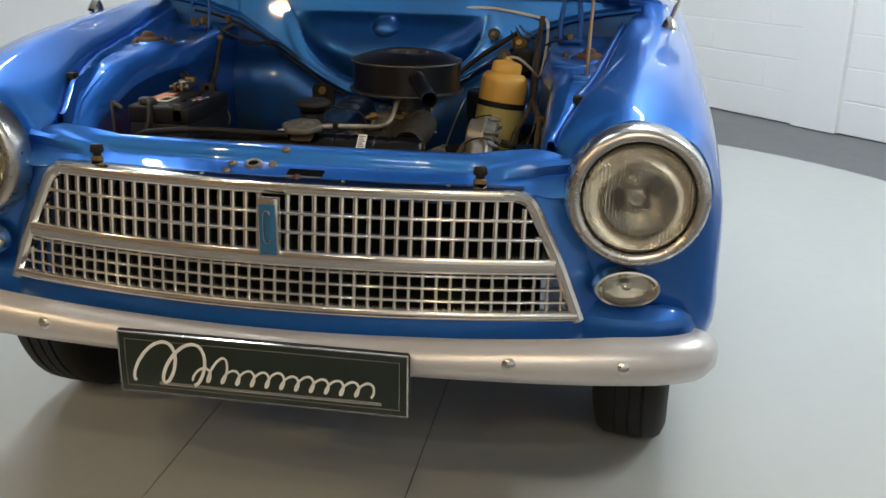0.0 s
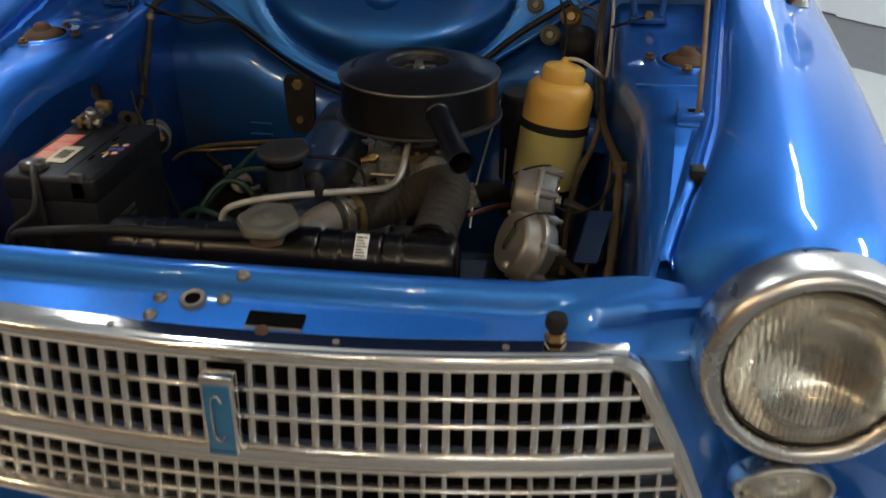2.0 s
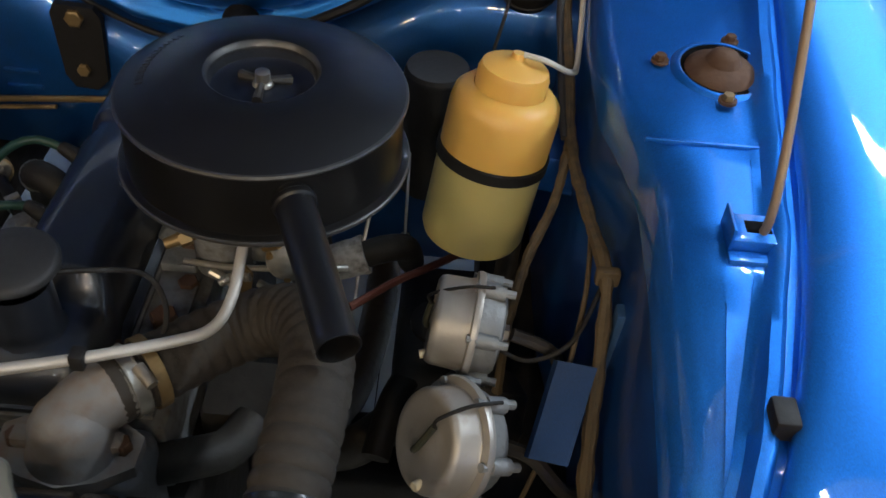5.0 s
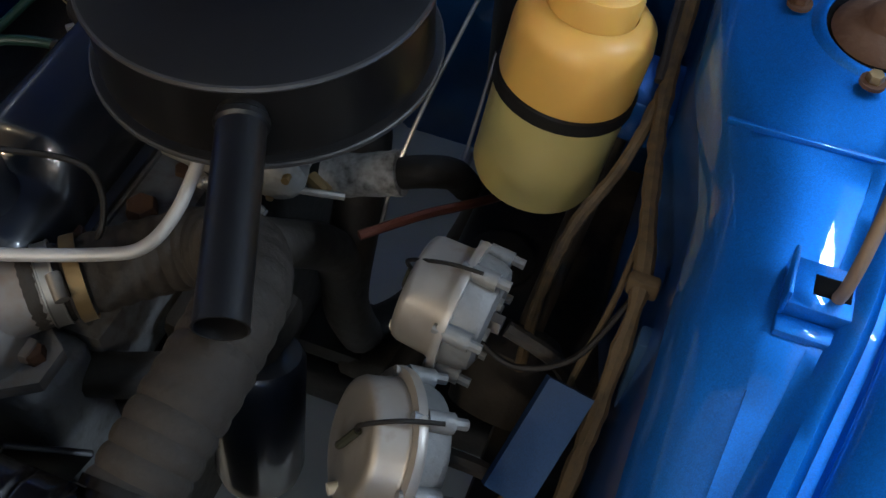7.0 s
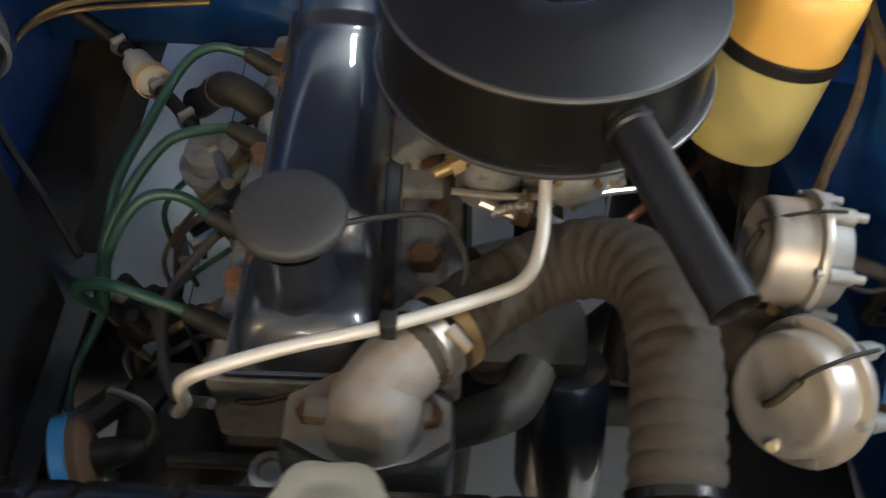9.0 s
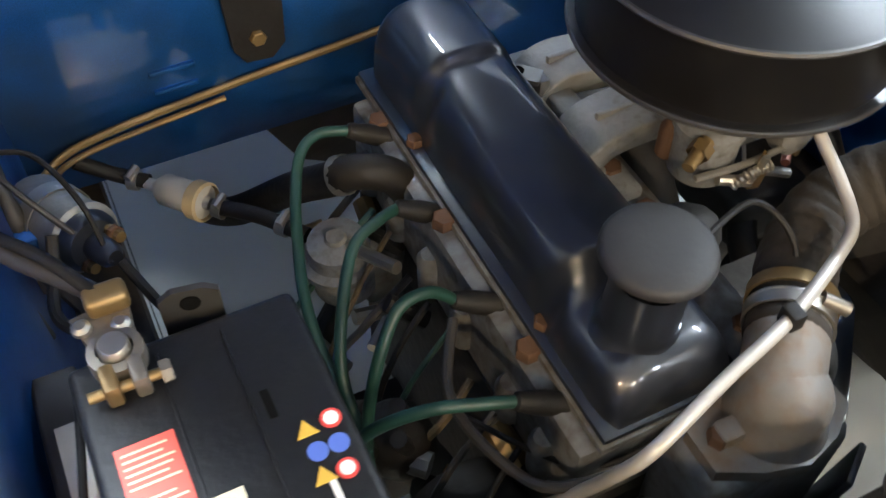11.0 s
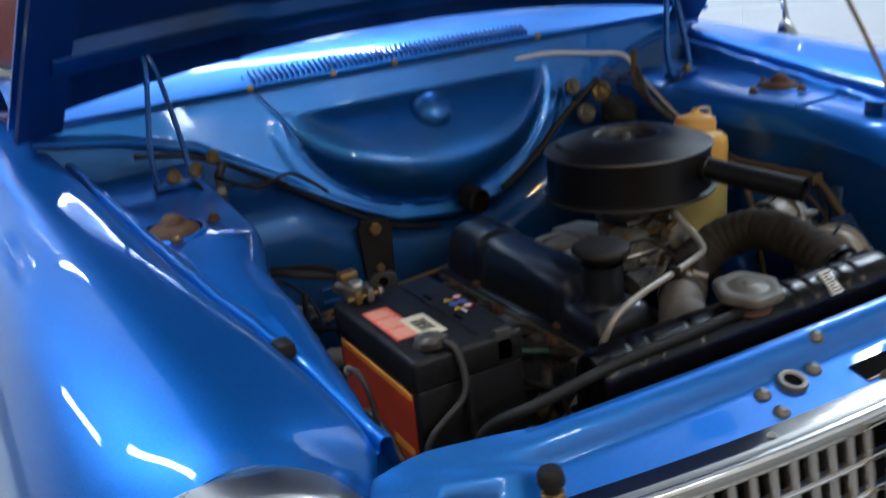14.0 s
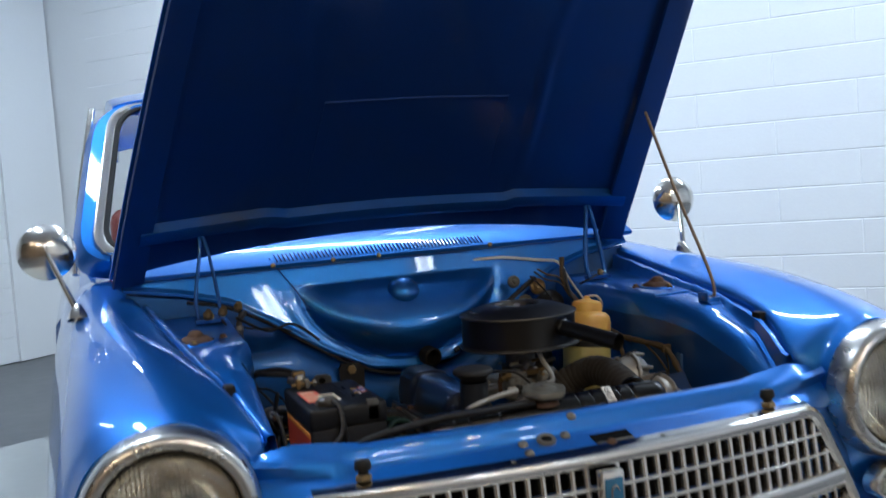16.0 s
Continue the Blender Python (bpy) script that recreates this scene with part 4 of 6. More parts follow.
rows = []
for k in range(61):
    x = -0.62 + 1.24 * k / 60
    ze = edge_z(x)
    zt = min(0.800, ze - 0.012)
    y = 0.862
    foot = float(np.interp(x, (0.04, 0.09), (0.535, 0.40)))
    rows.append([Vector((x, p, q)) for p, q in ((y + 0.14, foot - 0.095), (y + 0.02, foot - 0.015), (y, foot), (y, zt - 0.14), (y + 0.001, zt - 0.07), (y + 0.008, zt - 0.03), (y + 0.024, zt - 0.006), (y + 0.05, zt + 0.002), (max(plenum_y(ze) + 0.012, y + 0.06), ze - 0.004))])
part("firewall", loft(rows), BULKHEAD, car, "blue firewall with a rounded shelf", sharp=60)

# plenum panel: a wide U that dips between the shelves, with a pressed bowl
rows = []
for k in range(161):
    x = -0.625 + 1.25 * k / 160
    ze = edge_z(x)
    col = []
    for j in range(61):
        z = ze + (0.972 - ze) * j / 60
        y = plenum_y(z)
        if z < 0.920 and abs(x) < 0.30:
            rr = math.hypot(x / 0.245, (0.918 - z) / 0.184)
            s = max(0.0, min(1.0, (1 - rr) / 0.42))
            g = max(0.0, min(1.0, (0.918 - z) / 0.10))
            bulge = 2 * s - s * s if s < 1 else 1.0
            y -= 0.062 * bulge * (g * (1.5 - 0.5 * g * g))
            y += 0.004 * max(0.0, 1 - abs(rr - 1.0) / 0.03)
            y -= 0.0025 * max(0.0, min(1.0, (rr - 1.0) / 0.02, (1.15 - rr) / 0.03, (0.912 - z) / 0.03))
        lip = max(0.0, 1 - abs(z - ze - 0.006) / 0.010)
        col.append(Vector((x, y - 0.004 * lip, z)))
    col = [Vector((x, plenum_y(ze) + 0.02, ze - 0.002))] + col
    rows.append(col)
plenum = part("plenum_panel", loft(rows), FIRE, car, "light blue sloping panel with a pressed bowl", sharp=70)
part("dome", spun([(0.040, -0.012), (0.038, 0.002), (0.031, 0.014), (0.018, 0.022), (0, 0.025)], (-0.004, 0.907, 0.886), (0, -1, 0.75), 28), FIRE, plenum)
# cowl in front of the windscreen, with its air slots
rows = []
for k in range(25):
    x = -0.64 + 1.28 * k / 24
    c = 0.012 * (1 - (x / 0.64) ** 2)
    rows.append([Vector((x, 0.952, 0.962)), Vector((x, 0.936, 0.966)), Vector((x, 0.934, 0.974)), Vector((x, 0.962, 0.988 + c)), Vector((x, 0.995, 1.001 + c)), Vector((x, 1.035, 1.012 + c)), Vector((x, 1.09, 1.019 + c)), Vector((x, 1.16, 1.020 + c)), Vector((x, 1.225, 1.014 + c * 0.5)), Vector((x, 1.24, 1.0))])
cowl = part("cowl_panel", loft(rows), FIRE, car, "blue cowl panel with air slots")
# Deep blue bars paint the shade inside the air slots.
for k in range(56):
    x = -0.290 + k * 0.0092
    c = 0.006 * (1 - (x / 0.64) ** 2)
    bm = box(-0.0010, 0.0010, -0.013, 0.013, -0.002, 0.0022, 0.001, m=Matrix.Translation((x, 0.948, 0.9835 + c)) @ pose(0, 0, 0, 38, 0, 12))
    part("slot", bm, UNDER, cowl)
for x in (-0.30, -0.16, -0.05, 0.235):
    part("clip", bolt((x, 0.934, 0.972), (0, -1, 0.4), 0.006, 0.005), BRASS, cowl)

part("plenum_seam", tube([(-0.305, 0.950, 0.990), (-0.280, 0.941, 0.952), (-0.252, 0.930, 0.910), (-0.224, 0.920, 0.860), (-0.195, 0.910, 0.810)], 0.0013, 7), UNDER, car)
# blanking plate, pressings and pipes on the firewall
pl = part("blanking_plate", prism([(-0.180, 0.852, 0.744), (-0.136, 0.852, 0.741), (-0.128, 0.852, 0.728), (-0.132, 0.852, 0.646), (-0.146, 0.852, 0.632), (-0.172, 0.852, 0.634), (-0.182, 0.852, 0.650), (-0.186, 0.852, 0.732)], (0, 0.010, 0)), RUBBER, car, "dark grimy blanking plate with two bolts")
for z in (0.728, 0.660):
    part("bolt", bolt((-0.158, 0.852, z), (0, -1, 0), 0.011 if z > 0.7 else 0.008, 0.006), BRASS, pl)
for z in (0.640, 0.618):
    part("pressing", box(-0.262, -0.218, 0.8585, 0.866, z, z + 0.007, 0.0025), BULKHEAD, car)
part("brake_pipe", tube([(-0.40, 0.80, 0.585), (-0.35, 0.845, 0.598), (-0.2, 0.850, 0.615), (-0.05, 0.850, 0.628), (0.02, 0.848, 0.640)], 0.004, 8), BRASS, car, "brass-coloured pipe along the firewall")
part("brake_pipe", tube([(-0.41, 0.79, 0.57), (-0.38, 0.80, 0.60), (-0.34, 0.842, 0.592), (-0.2, 0.846, 0.606)], 0.003, 8), BRASS, car)
part("loom_edge", tube([(-0.50, 0.875, 0.915), (-0.42, 0.895, 0.895), (-0.33, 0.905, 0.850), (-0.24, 0.895, 0.790), (-0.15, 0.880, 0.735), (-0.08, 0.872, 0.708), (-0.03, 0.870, 0.700)], 0.0036, 8, wobble=0.3), RUBBER, car, "black taped wire along the panel edge")
part("edge_cable", tube([(0.10, 0.870, 0.735), (0.17, 0.878, 0.770), (0.24, 0.885, 0.825), (0.33, 0.89, 0.885)], 0.006, 8), RUBBER, car, "black cable along the panel edge")
part("drain_spout", spun([(0.022, 0), (0.022, 0.03), (0.017, 0.032), (0.016, 0.01), (0, 0.01)], (0.03, 0.870, 0.735), (0.15, -1, -0.1), 18), RUBBER, car)
res = part("clutch_reservoir", spun([(0, -0.032), (0.018, -0.03), (0.031, -0.016), (0.034, 0.0), (0.031, 0.014), (0.018, 0.027), (0, 0.030)], (0.352, 0.858, 0.822), (0, -0.6, 0.8), 24), RUBBER, car, "round black rubber boot")
part("seam", spun([(0.033, -0.002), (0.0355, 0), (0.033, 0.002)], (0.352, 0.858, 0.822), (0, -0.6, 0.8), 24), RUBBER, res)
for x, z, r in ((0.300, 0.828, 0.018), (0.272, 0.880, 0.015), (0.335, 0.862, 0.02)):
    g = part("grommet", spun([(r, -0.004), (r, 0.004), (r * 0.7, 0.008), (r * 0.5, 0.006), (r * 0.35, 0.010), (0, 0.010)], (x, 0.888, z), (0, -1, 0.3), 18), CAPTAN if r < 0.0185 else BRASS, car)
part("black_canister", spun([(0, 0.0), (0.034, 0.0), (0.036, -0.004), (0.036, -0.15), (0, -0.15)], (0.262, 0.765, 0.757), (0, 0, 1), 28), PLASTIC, car, "black round canister with a grey lid")
part("canister_lid", spun([(0.035, 0.0), (0.033, 0.005), (0, 0.006)], (0.262, 0.765, 0.757), (0, 0, 1), 28), OILCAP, car)
part("spring_rod", tube([(0.225, 0.78, 0.74), (0.222, 0.70, 0.73), (0.205, 0.60, 0.66), (0.20, 0.56, 0.60)], 0.002, 6), STEEL, car)

# bonnet, held open by its stay
HINGE_Y, HINGE_Z, LID = 0.938, 0.976, 0.86
UPV, OUTV = Vector((0, -0.66, 0.751)), Vector((0, 0.751, 0.66))


def lid(u, v, lift=0.0):
    """A place on the bonnet: u across from -1 to 1, v from the hinge to the nose."""
    half = 0.626 - 0.110 * v - 0.02 * v * v
    mid = -0.025 + 0.032 * v
    crown = 0.045 * (1 - u * u) - 0.02 * v * v
    return Vector((mid + u * half, HINGE_Y, HINGE_Z)) + UPV * (LID * v) + OUTV * (crown + lift)


def rear_cut(u):
    """How far the rear edge of the bonnet is curved forward at its middle."""
    return 0.045 * (1 - u * u)


bonnet = part("bonnet", thicken(loft([[lid(u, rear_cut(u) * (1 - v) + v) for u in np.linspace(-1, 1, 33)] for v in np.linspace(0, 1, 17)]), 0.003), BLUE, car, "open blue bonnet, its underside coloured darker for shade")
rows = []
for v in np.linspace(0.012, 0.985, 30):
    row = []
    for u in np.linspace(-0.985, 0.985, 81):
        au = abs(u)
        d = -0.010
        if au > 0.90:
            d -= 0.018
        elif au > 0.885:
            d -= 0.018 * (au - 0.885) / 0.015
        d -= 0.007 * max(0.0, 1 - abs(au - (0.47 + 0.05 * v)) / 0.016)
        row.append(lid(u, rear_cut(u) * (1 - v) + v, d))
    rows.append(row)
part("underside", loft(rows), UNDER, bonnet, "bonnet underside in blue darkened for shade, with pressed lines", sharp=60)
rows = []
for u in np.linspace(-0.93, 0.95, 49):
    kick = 0.012 * min(1.0, max(0.0, (abs(u) - 0.44) / 0.03))
    rows.append([lid(u, v + kick, d) for v, d in ((0.118, -0.012), (0.122, -0.034), (0.136, -0.038), (0.158, -0.034), (0.166, -0.012))])
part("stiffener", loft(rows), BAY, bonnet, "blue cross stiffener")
for u in (-0.94, 0.94):
    rows = [[lid(u + du, v, d) for du, d in ((-0.055, -0.026), (-0.05, -0.032), (0.05, -0.032), (0.058, 0.0))] for v in np.linspace(0.0, 1.0, 12)]
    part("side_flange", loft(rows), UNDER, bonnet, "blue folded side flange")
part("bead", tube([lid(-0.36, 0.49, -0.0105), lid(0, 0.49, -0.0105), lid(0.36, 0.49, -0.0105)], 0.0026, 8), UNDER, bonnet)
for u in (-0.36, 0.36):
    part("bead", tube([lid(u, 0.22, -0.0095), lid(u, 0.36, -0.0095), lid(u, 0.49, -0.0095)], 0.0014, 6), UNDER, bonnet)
part("stay_socket", box(0.505, 0.535, 0.655, 0.685, 1.262, 1.292, 0.006), RUBBER, bonnet)
part("bonnet_stay", tube([(0.512, 0.428, 0.846), (0.513, 0.434, 0.90), (0.517, 0.55, 1.08), (0.520, 0.655, 1.262), (0.522, 0.668, 1.276)], 0.0035, 10), RUSTROD, car, "rust-flecked steel bonnet stay")
bx = part("stay_bracket", box(0.488, 0.521, 0.414, 0.446, 0.840, 0.8555, 0.002), SHELF, car, "blue stay bracket with a slot")
# The bracket slot's shade is a black patch on its top.
part("slot", box(0.500, 0.519, 0.424, 0.437, 0.8550, 0.8562, 0.0005), VOID, bx)
part("flange", box(0.486, 0.522, 0.402, 0.414, 0.838, 0.8465, 0.002), SHELF, bx)
part("ear", box(0.486, 0.4885, 0.412, 0.444, 0.846, 0.866, 0.0008), SHELF, bx)

# loom and brackets along the inner wing
part("wire_loom", tube([(0.392, 0.86, 0.93), (0.386, 0.84, 0.86), (0.392, 0.72, 0.80), (0.396, 0.630, 0.768), (0.408, 0.545, 0.760), (0.420, 0.474, 0.752), (0.420, 0.43, 0.715), (0.416, 0.375, 0.665), (0.412, 0.31, 0.645), (0.425, 0.24, 0.68), (0.43, 0.19, 0.70)], 0.0062, 9, wobble=0.5), LOOM, car, "brown tape-wrapped wiring loom")
part("wire_loom", tube([(0.394, 0.632, 0.768), (0.382, 0.585, 0.735), (0.362, 0.545, 0.700), (0.352, 0.52, 0.64), (0.35, 0.50, 0.56)], 0.005, 9, wobble=0.5), LOOM, car)
part("wire_loom", tube([(0.418, 0.24, 0.68), (0.42, 0.20, 0.69), (0.405, 0.165, 0.67), (0.36, 0.17, 0.64)], 0.009, 9), RUBBER, car)
part("wire_loom", tube([(0.390, 0.85, 0.90), (0.382, 0.80, 0.84), (0.385, 0.70, 0.795), (0.389, 0.64, 0.772)], 0.004, 8, wobble=0.3), CABLEGREY, car)
part("loom_clip", box(0.411, 0.432, 0.469, 0.479, 0.744, 0.761, 0.003), LOOM, car)
part("thin_wire", tube([(0.418, 0.47, 0.742), (0.395, 0.43, 0.715), (0.36, 0.415, 0.705), (0.33, 0.42, 0.715)], 0.0022, 6), RUBBER, car)
part("wing_bracket", prism([(0.362, 0.352, 0.660), (0.393, 0.344, 0.664), (0.412, 0.408, 0.712), (0.381, 0.416, 0.708)], (0.003, -0.004, 0.004)), TINBLUE, car, "dusty pale blue tin plate on the inner wing")
part("stiffening_strap", box(0.428, 0.438, 0.435, 0.452, 0.66, 0.745, 0.003, m=None), DUCT, car)
for q in ((-0.47, 0.80, 0.885), (-0.44, 0.79, 0.89), (-0.40, 0.85, 0.89)):
    part("wire_joint", spun([(0, 0), (0.007, 0.001), (0.010, 0.009), (0.006, 0.020), (0, 0.021)], q, (0.2, -0.5, 0.8), 12), BRASS, car)
loom = part("left_loom", tube([(-0.385, 0.845, 0.884), (-0.402, 0.815, 0.872), (-0.404, 0.795, 0.840), (-0.401, 0.755, 0.785), (-0.400, 0.715, 0.735), (-0.398, 0.684, 0.700), (-0.395, 0.655, 0.640)], 0.0062, 10, wobble=0.35), CABLEGREY, car, "grey taped wiring loom beside the battery")
part("loom_clip", spun([(0.0068, -0.005), (0.0082, -0.005), (0.0082, 0.005), (0.0068, 0.005)], (-0.4045, 0.803, 0.855), (0, 0.5, 0.86), 14), SCREW, loom)
part("stray_wire", tube([(-0.404, 0.812, 0.862), (-0.382, 0.845, 0.850), (-0.346, 0.868, 0.842), (-0.300, 0.880, 0.834), (-0.280, 0.884, 0.826)], 0.0024, 7), RUBBER, car)
part("hook_wire", tube([(-0.405, 0.852, 0.800), (-0.412, 0.842, 0.785), (-0.410, 0.810, 0.755), (-0.404, 0.760, 0.730)], 0.0024, 7), RUBBER, car)
plug = part("wire_plug", rod((-0.4345, 0.300, 0.778), (-0.428, 0.318, 0.766), 0.0046, seg=12), TUBETAN, car, "cream wire connector on the inner wing")
part("plug_lead", tube([(-0.4345, 0.300, 0.778), (-0.430, 0.286, 0.778), (-0.424, 0.276, 0.752), (-0.420, 0.272, 0.70), (-0.416, 0.268, 0.64)], 0.0030, 8), CABLEGREY, plug)
part("left_wire", tube([(-0.41, 0.80, 0.88), (-0.34, 0.84, 0.84), (-0.28, 0.86, 0.845), (-0.22, 0.875, 0.80)], 0.003, 8), RUBBER, car)

for pts, r, m in (([(0.335, 0.880, 0.905), (0.350, 0.860, 0.892), (0.372, 0.850, 0.885), (0.388, 0.845, 0.870)], 0.0022, LOOM),
                  ([(0.325, 0.882, 0.900), (0.345, 0.858, 0.880), (0.370, 0.842, 0.872), (0.386, 0.835, 0.850)], 0.0020, CABLEGREY),
                  ([(0.315, 0.884, 0.890), (0.325, 0.852, 0.868), (0.330, 0.800, 0.835), (0.318, 0.760, 0.790)], 0.0020, RUBBER),
                  ([(0.404, 0.800, 0.868), (0.425, 0.780, 0.880), (0.450, 0.800, 0.884), (0.465, 0.812, 0.884)], 0.0022, RUBBER),
                  ([(0.412, 0.545, 0.758), (0.408, 0.480, 0.730), (0.398, 0.430, 0.700), (0.384, 0.380, 0.640), (0.36, 0.35, 0.56)], 0.0024, LOOM),
                  ([(-0.44, 0.800, 0.880), (-0.425, 0.770, 0.850), (-0.408, 0.740, 0.800), (-0.39, 0.72, 0.74)], 0.0024, RUBBER),
                  ([(-0.405, 0.690, 0.755), (-0.385, 0.660, 0.735), (-0.360, 0.640, 0.700)], 0.0024, CABLEGREY),
                  ([(-0.400, 0.700, 0.745), (-0.370, 0.690, 0.740), (-0.350, 0.650, 0.720), (-0.345, 0.615, 0.690)], 0.0022, RUBBER)):
    part("thin_wire", tube(pts, r, 7), m, car)

# cross member below the engine
part("cross_member", box(-0.45, 0.45, 0.56, 0.68, 0.22, 0.29, 0.02, seg=3), RUBBER, car, "black front cross member")
gear = part("steering_box", box(0.240, 0.345, 0.575, 0.745, 0.430, 0.500, 0.018, seg=3), RUBBER, car, "black steering box under the bottle")
part("gear_cover", spun([(0.034, 0), (0.034, 0.006), (0.028, 0.009), (0, 0.010)], (0.290, 0.640, 0.500), seg=24), RUBBER, gear)
part("steering_arm", tube([(0.262, 0.590, 0.470), (0.245, 0.560, 0.455), (0.232, 0.500, 0.430)], 0.016, 12), RUBBER, gear)
# Black sheet added for the dark space behind the grille.
part("grille_backing_shade", box(-0.46, 0.46, 0.126, 0.150, 0.40, 0.705, 0.003), VOID, car)
for sx in (1, -1):
    part("chassis_rail", box(sx * 0.390 - 0.055, sx * 0.390 + 0.055, 0.16, 1.12, 0.36, 0.44, 0.01), DIRTY, car)
# rust-stained side of the gearbox tunnel below the firewall
part("tunnel_side", prism([(-0.175, 0.905, 0.535), (0.06, 0.905, 0.560), (0.10, 1.02, 0.30), (-0.030, 1.02, 0.285), (-0.105, 0.960, 0.380)], (0, 0.004, 0.002)), STAINED, car, "rust-stained tunnel panel below the firewall")
part("battery_tray", box(-0.412, -0.235, 0.235, 0.520, 0.570, 0.582, 0.004), PLASTIC, car, "dark battery tray")
for x in (-0.36, -0.26):
    part("tray_leg", box(x - 0.012, x + 0.012, 0.30, 0.36, 0.43, 0.575, 0.003), PLASTIC, car)

# ---- radiator ----
radiator = thing("radiator", (0.01, 0.2, 0.33), "black radiator with a tan filler cap and top hose neck", "radiator")
part("core", box(-0.205, 0.225, 0.180, 0.235, 0.33, 0.690, 0.004), RADBLACK, radiator)
rows = []
for x in np.linspace(-0.212, 0.228, 221):
    e = min(1.0, (x + 0.212) / 0.02, (0.228 - x) / 0.02)
    s = 0.82 + 0.18 * math.sqrt(max(0, 1 - (1 - max(0, e)) ** 2))
    dip = -0.004 * sum(max(0.0, 1 - abs(x - c) / 0.004) for c in (-0.165, -0.140, -0.085, 0.060, 0.087, 0.138, 0.163))
    sec = [(0.178, 0.686), (0.173, 0.708), (0.175, 0.734), (0.184, 0.751), (0.200, 0.759), (0.218, 0.757), (0.231, 0.746), (0.236, 0.727), (0.235, 0.686)]
    rows.append([Vector((x, 0.209 + (a - 0.209) * s, 0.70 + (b - 0.70) * (s if b > 0.70 else 1) + (dip if b > 0.73 else 0))) for a, b in sec])
part("top_tank", loft(rows, closed=True, cap=True), RADBLACK, radiator, sharp=50)
part("tank_seam", box(-0.216, 0.232, 0.170, 0.240, 0.678, 0.686, 0.003), RADBLACK, radiator)
part("filler_neck", spun([(0.026, -0.004), (0.023, 0.000), (0.022, 0.006), (0.027, 0.008), (0.027, 0.011), (0, 0.012)], (-0.001, 0.198, 0.755), (0, -0.1, 1), 24), RUST, radiator, "rusty filler neck")
rows = []
for r, h in ((0.026, 0.000), (0.0335, 0.001), (0.0365, 0.004), (0.0370, 0.009), (0.0350, 0.0125), (0.0300, 0.0138), (0.0250, 0.0125), (0.0200, 0.0125), (0.0165, 0.0150), (0.0060, 0.0160), (0.0045, 0.0180), (0.0005, 0.0183)):
    lobe = 0.055 * min(1.0, max(0.0, (r - 0.020) / 0.012))
    rows.append([Vector((-0.001 + r * (1 + lobe * math.cos(6 * a)) * math.cos(a), 0.197 + r * (1 + lobe * math.cos(6 * a)) * math.sin(a), 0.764 + h + 0.1 * r * math.sin(a))) for a in np.linspace(0, 2 * math.pi, 73)[:-1]])
part("filler_cap", loft(rows, closed=True, cap=True), CAPTAN, radiator, "tan metal filler cap with a lobed rim")
lab = part("label", prism([(0.107, 0.1755, 0.7395), (0.123, 0.1755, 0.7395), (0.123, 0.1985, 0.7600), (0.107, 0.1985, 0.7600)], (0, -0.0022, 0.0026)), WHITE, radiator, "small white printed label")
for k in range(7):
    y, z = 0.1772 + k * 0.0029, 0.7410 + k * 0.00259
    part("bar", prism([(0.109, y, z), (0.1212 - (k % 3) * 0.002, y, z), (0.1212 - (k % 3) * 0.002, y + 0.0011, z + 0.0010), (0.109, y + 0.0011, z + 0.0010)], (0, -0.0026, 0.0031)), INK, lab)
part("overflow_hose", tube([(-0.026, 0.184, 0.757), (-0.10, 0.172, 0.760), (-0.20, 0.166, 0.761), (-0.30, 0.165, 0.750), (-0.34, 0.20, 0.72), (-0.345, 0.23, 0.66)], 0.0060, 12), RUBBER, radiator, "black overflow hose")
part("hose_neck", spun([(0.0245, 0), (0.0245, 0.03)], (0.191, 0.222, 0.730), (0, 0.96, 0.27), 20), RADBLACK, radiator)

# ---- battery ----
battery = thing("car_battery", (-0.32, 0.37, 0.582), "black car battery with red and cream labels", "battery")
BX0, BX1, BY0, BY1, BZ = -0.381, -0.256, 0.260, 0.467, 0.783
part("case", box(BX0, BX1, BY0, BY1, 0.582, BZ - 0.034, 0.004), PLASTIC, battery)
part("lid", box(BX0 - 0.002, BX1 + 0.002, BY0 - 0.002, BY1 + 0.002, BZ - 0.036, BZ, 0.006, seg=3), PLASTIC, battery, "dusty black plastic lid")
lab = part("side_label", box(BX0 - 0.0012, BX0 + 0.001, BY0 + 0.012, BY1 - 0.012, 0.630, 0.735), DARKRED, battery, "dark red side label with an orange edge")
part("label_edge", box(BX0 - 0.0016, BX0, BY0 + 0.012, BY1 - 0.012, 0.735, 0.742), ORANGE, lab)
part("label_bar", box(BX0 - 0.0016, BX0, BY0 + 0.02, BY0 + 0.07, 0.665, 0.675), ORANGE, lab)
red = part("warning_label", box(-0.371, -0.340, 0.316, 0.408, BZ + 0.0003, BZ + 0.0012), REDPLATE, battery, "red label with rows of print")
for k in range(22):
    if k in (7, 15):
        continue
    part("bar", box(-0.3685, -0.345 + 0.003 * math.sin(k * 2.1), 0.3185 + k * 0.0040, 0.3196 + k * 0.0040, BZ + 0.0012, BZ + 0.0015), CREAM, red)
cream = part("cream_label", box(-0.347, -0.318, 0.304, 0.362, BZ + 0.0013, BZ + 0.002), CREAM, battery, "cream label with a barcode")
for k in range(9):
    part("bar", box(-0.341, -0.324, 0.318 + k * 0.0034, 0.3192 + k * 0.0034 + 0.0006 * (k % 3), BZ + 0.002, BZ + 0.0024), INK, cream)


def disc(x, y, r, material, ring=None):
    d = part("symbol", spun([(r, 0.0), (r, 0.0006), (0, 0.0007)], (x, y, BZ + 0.0002), seg=20), material, battery)
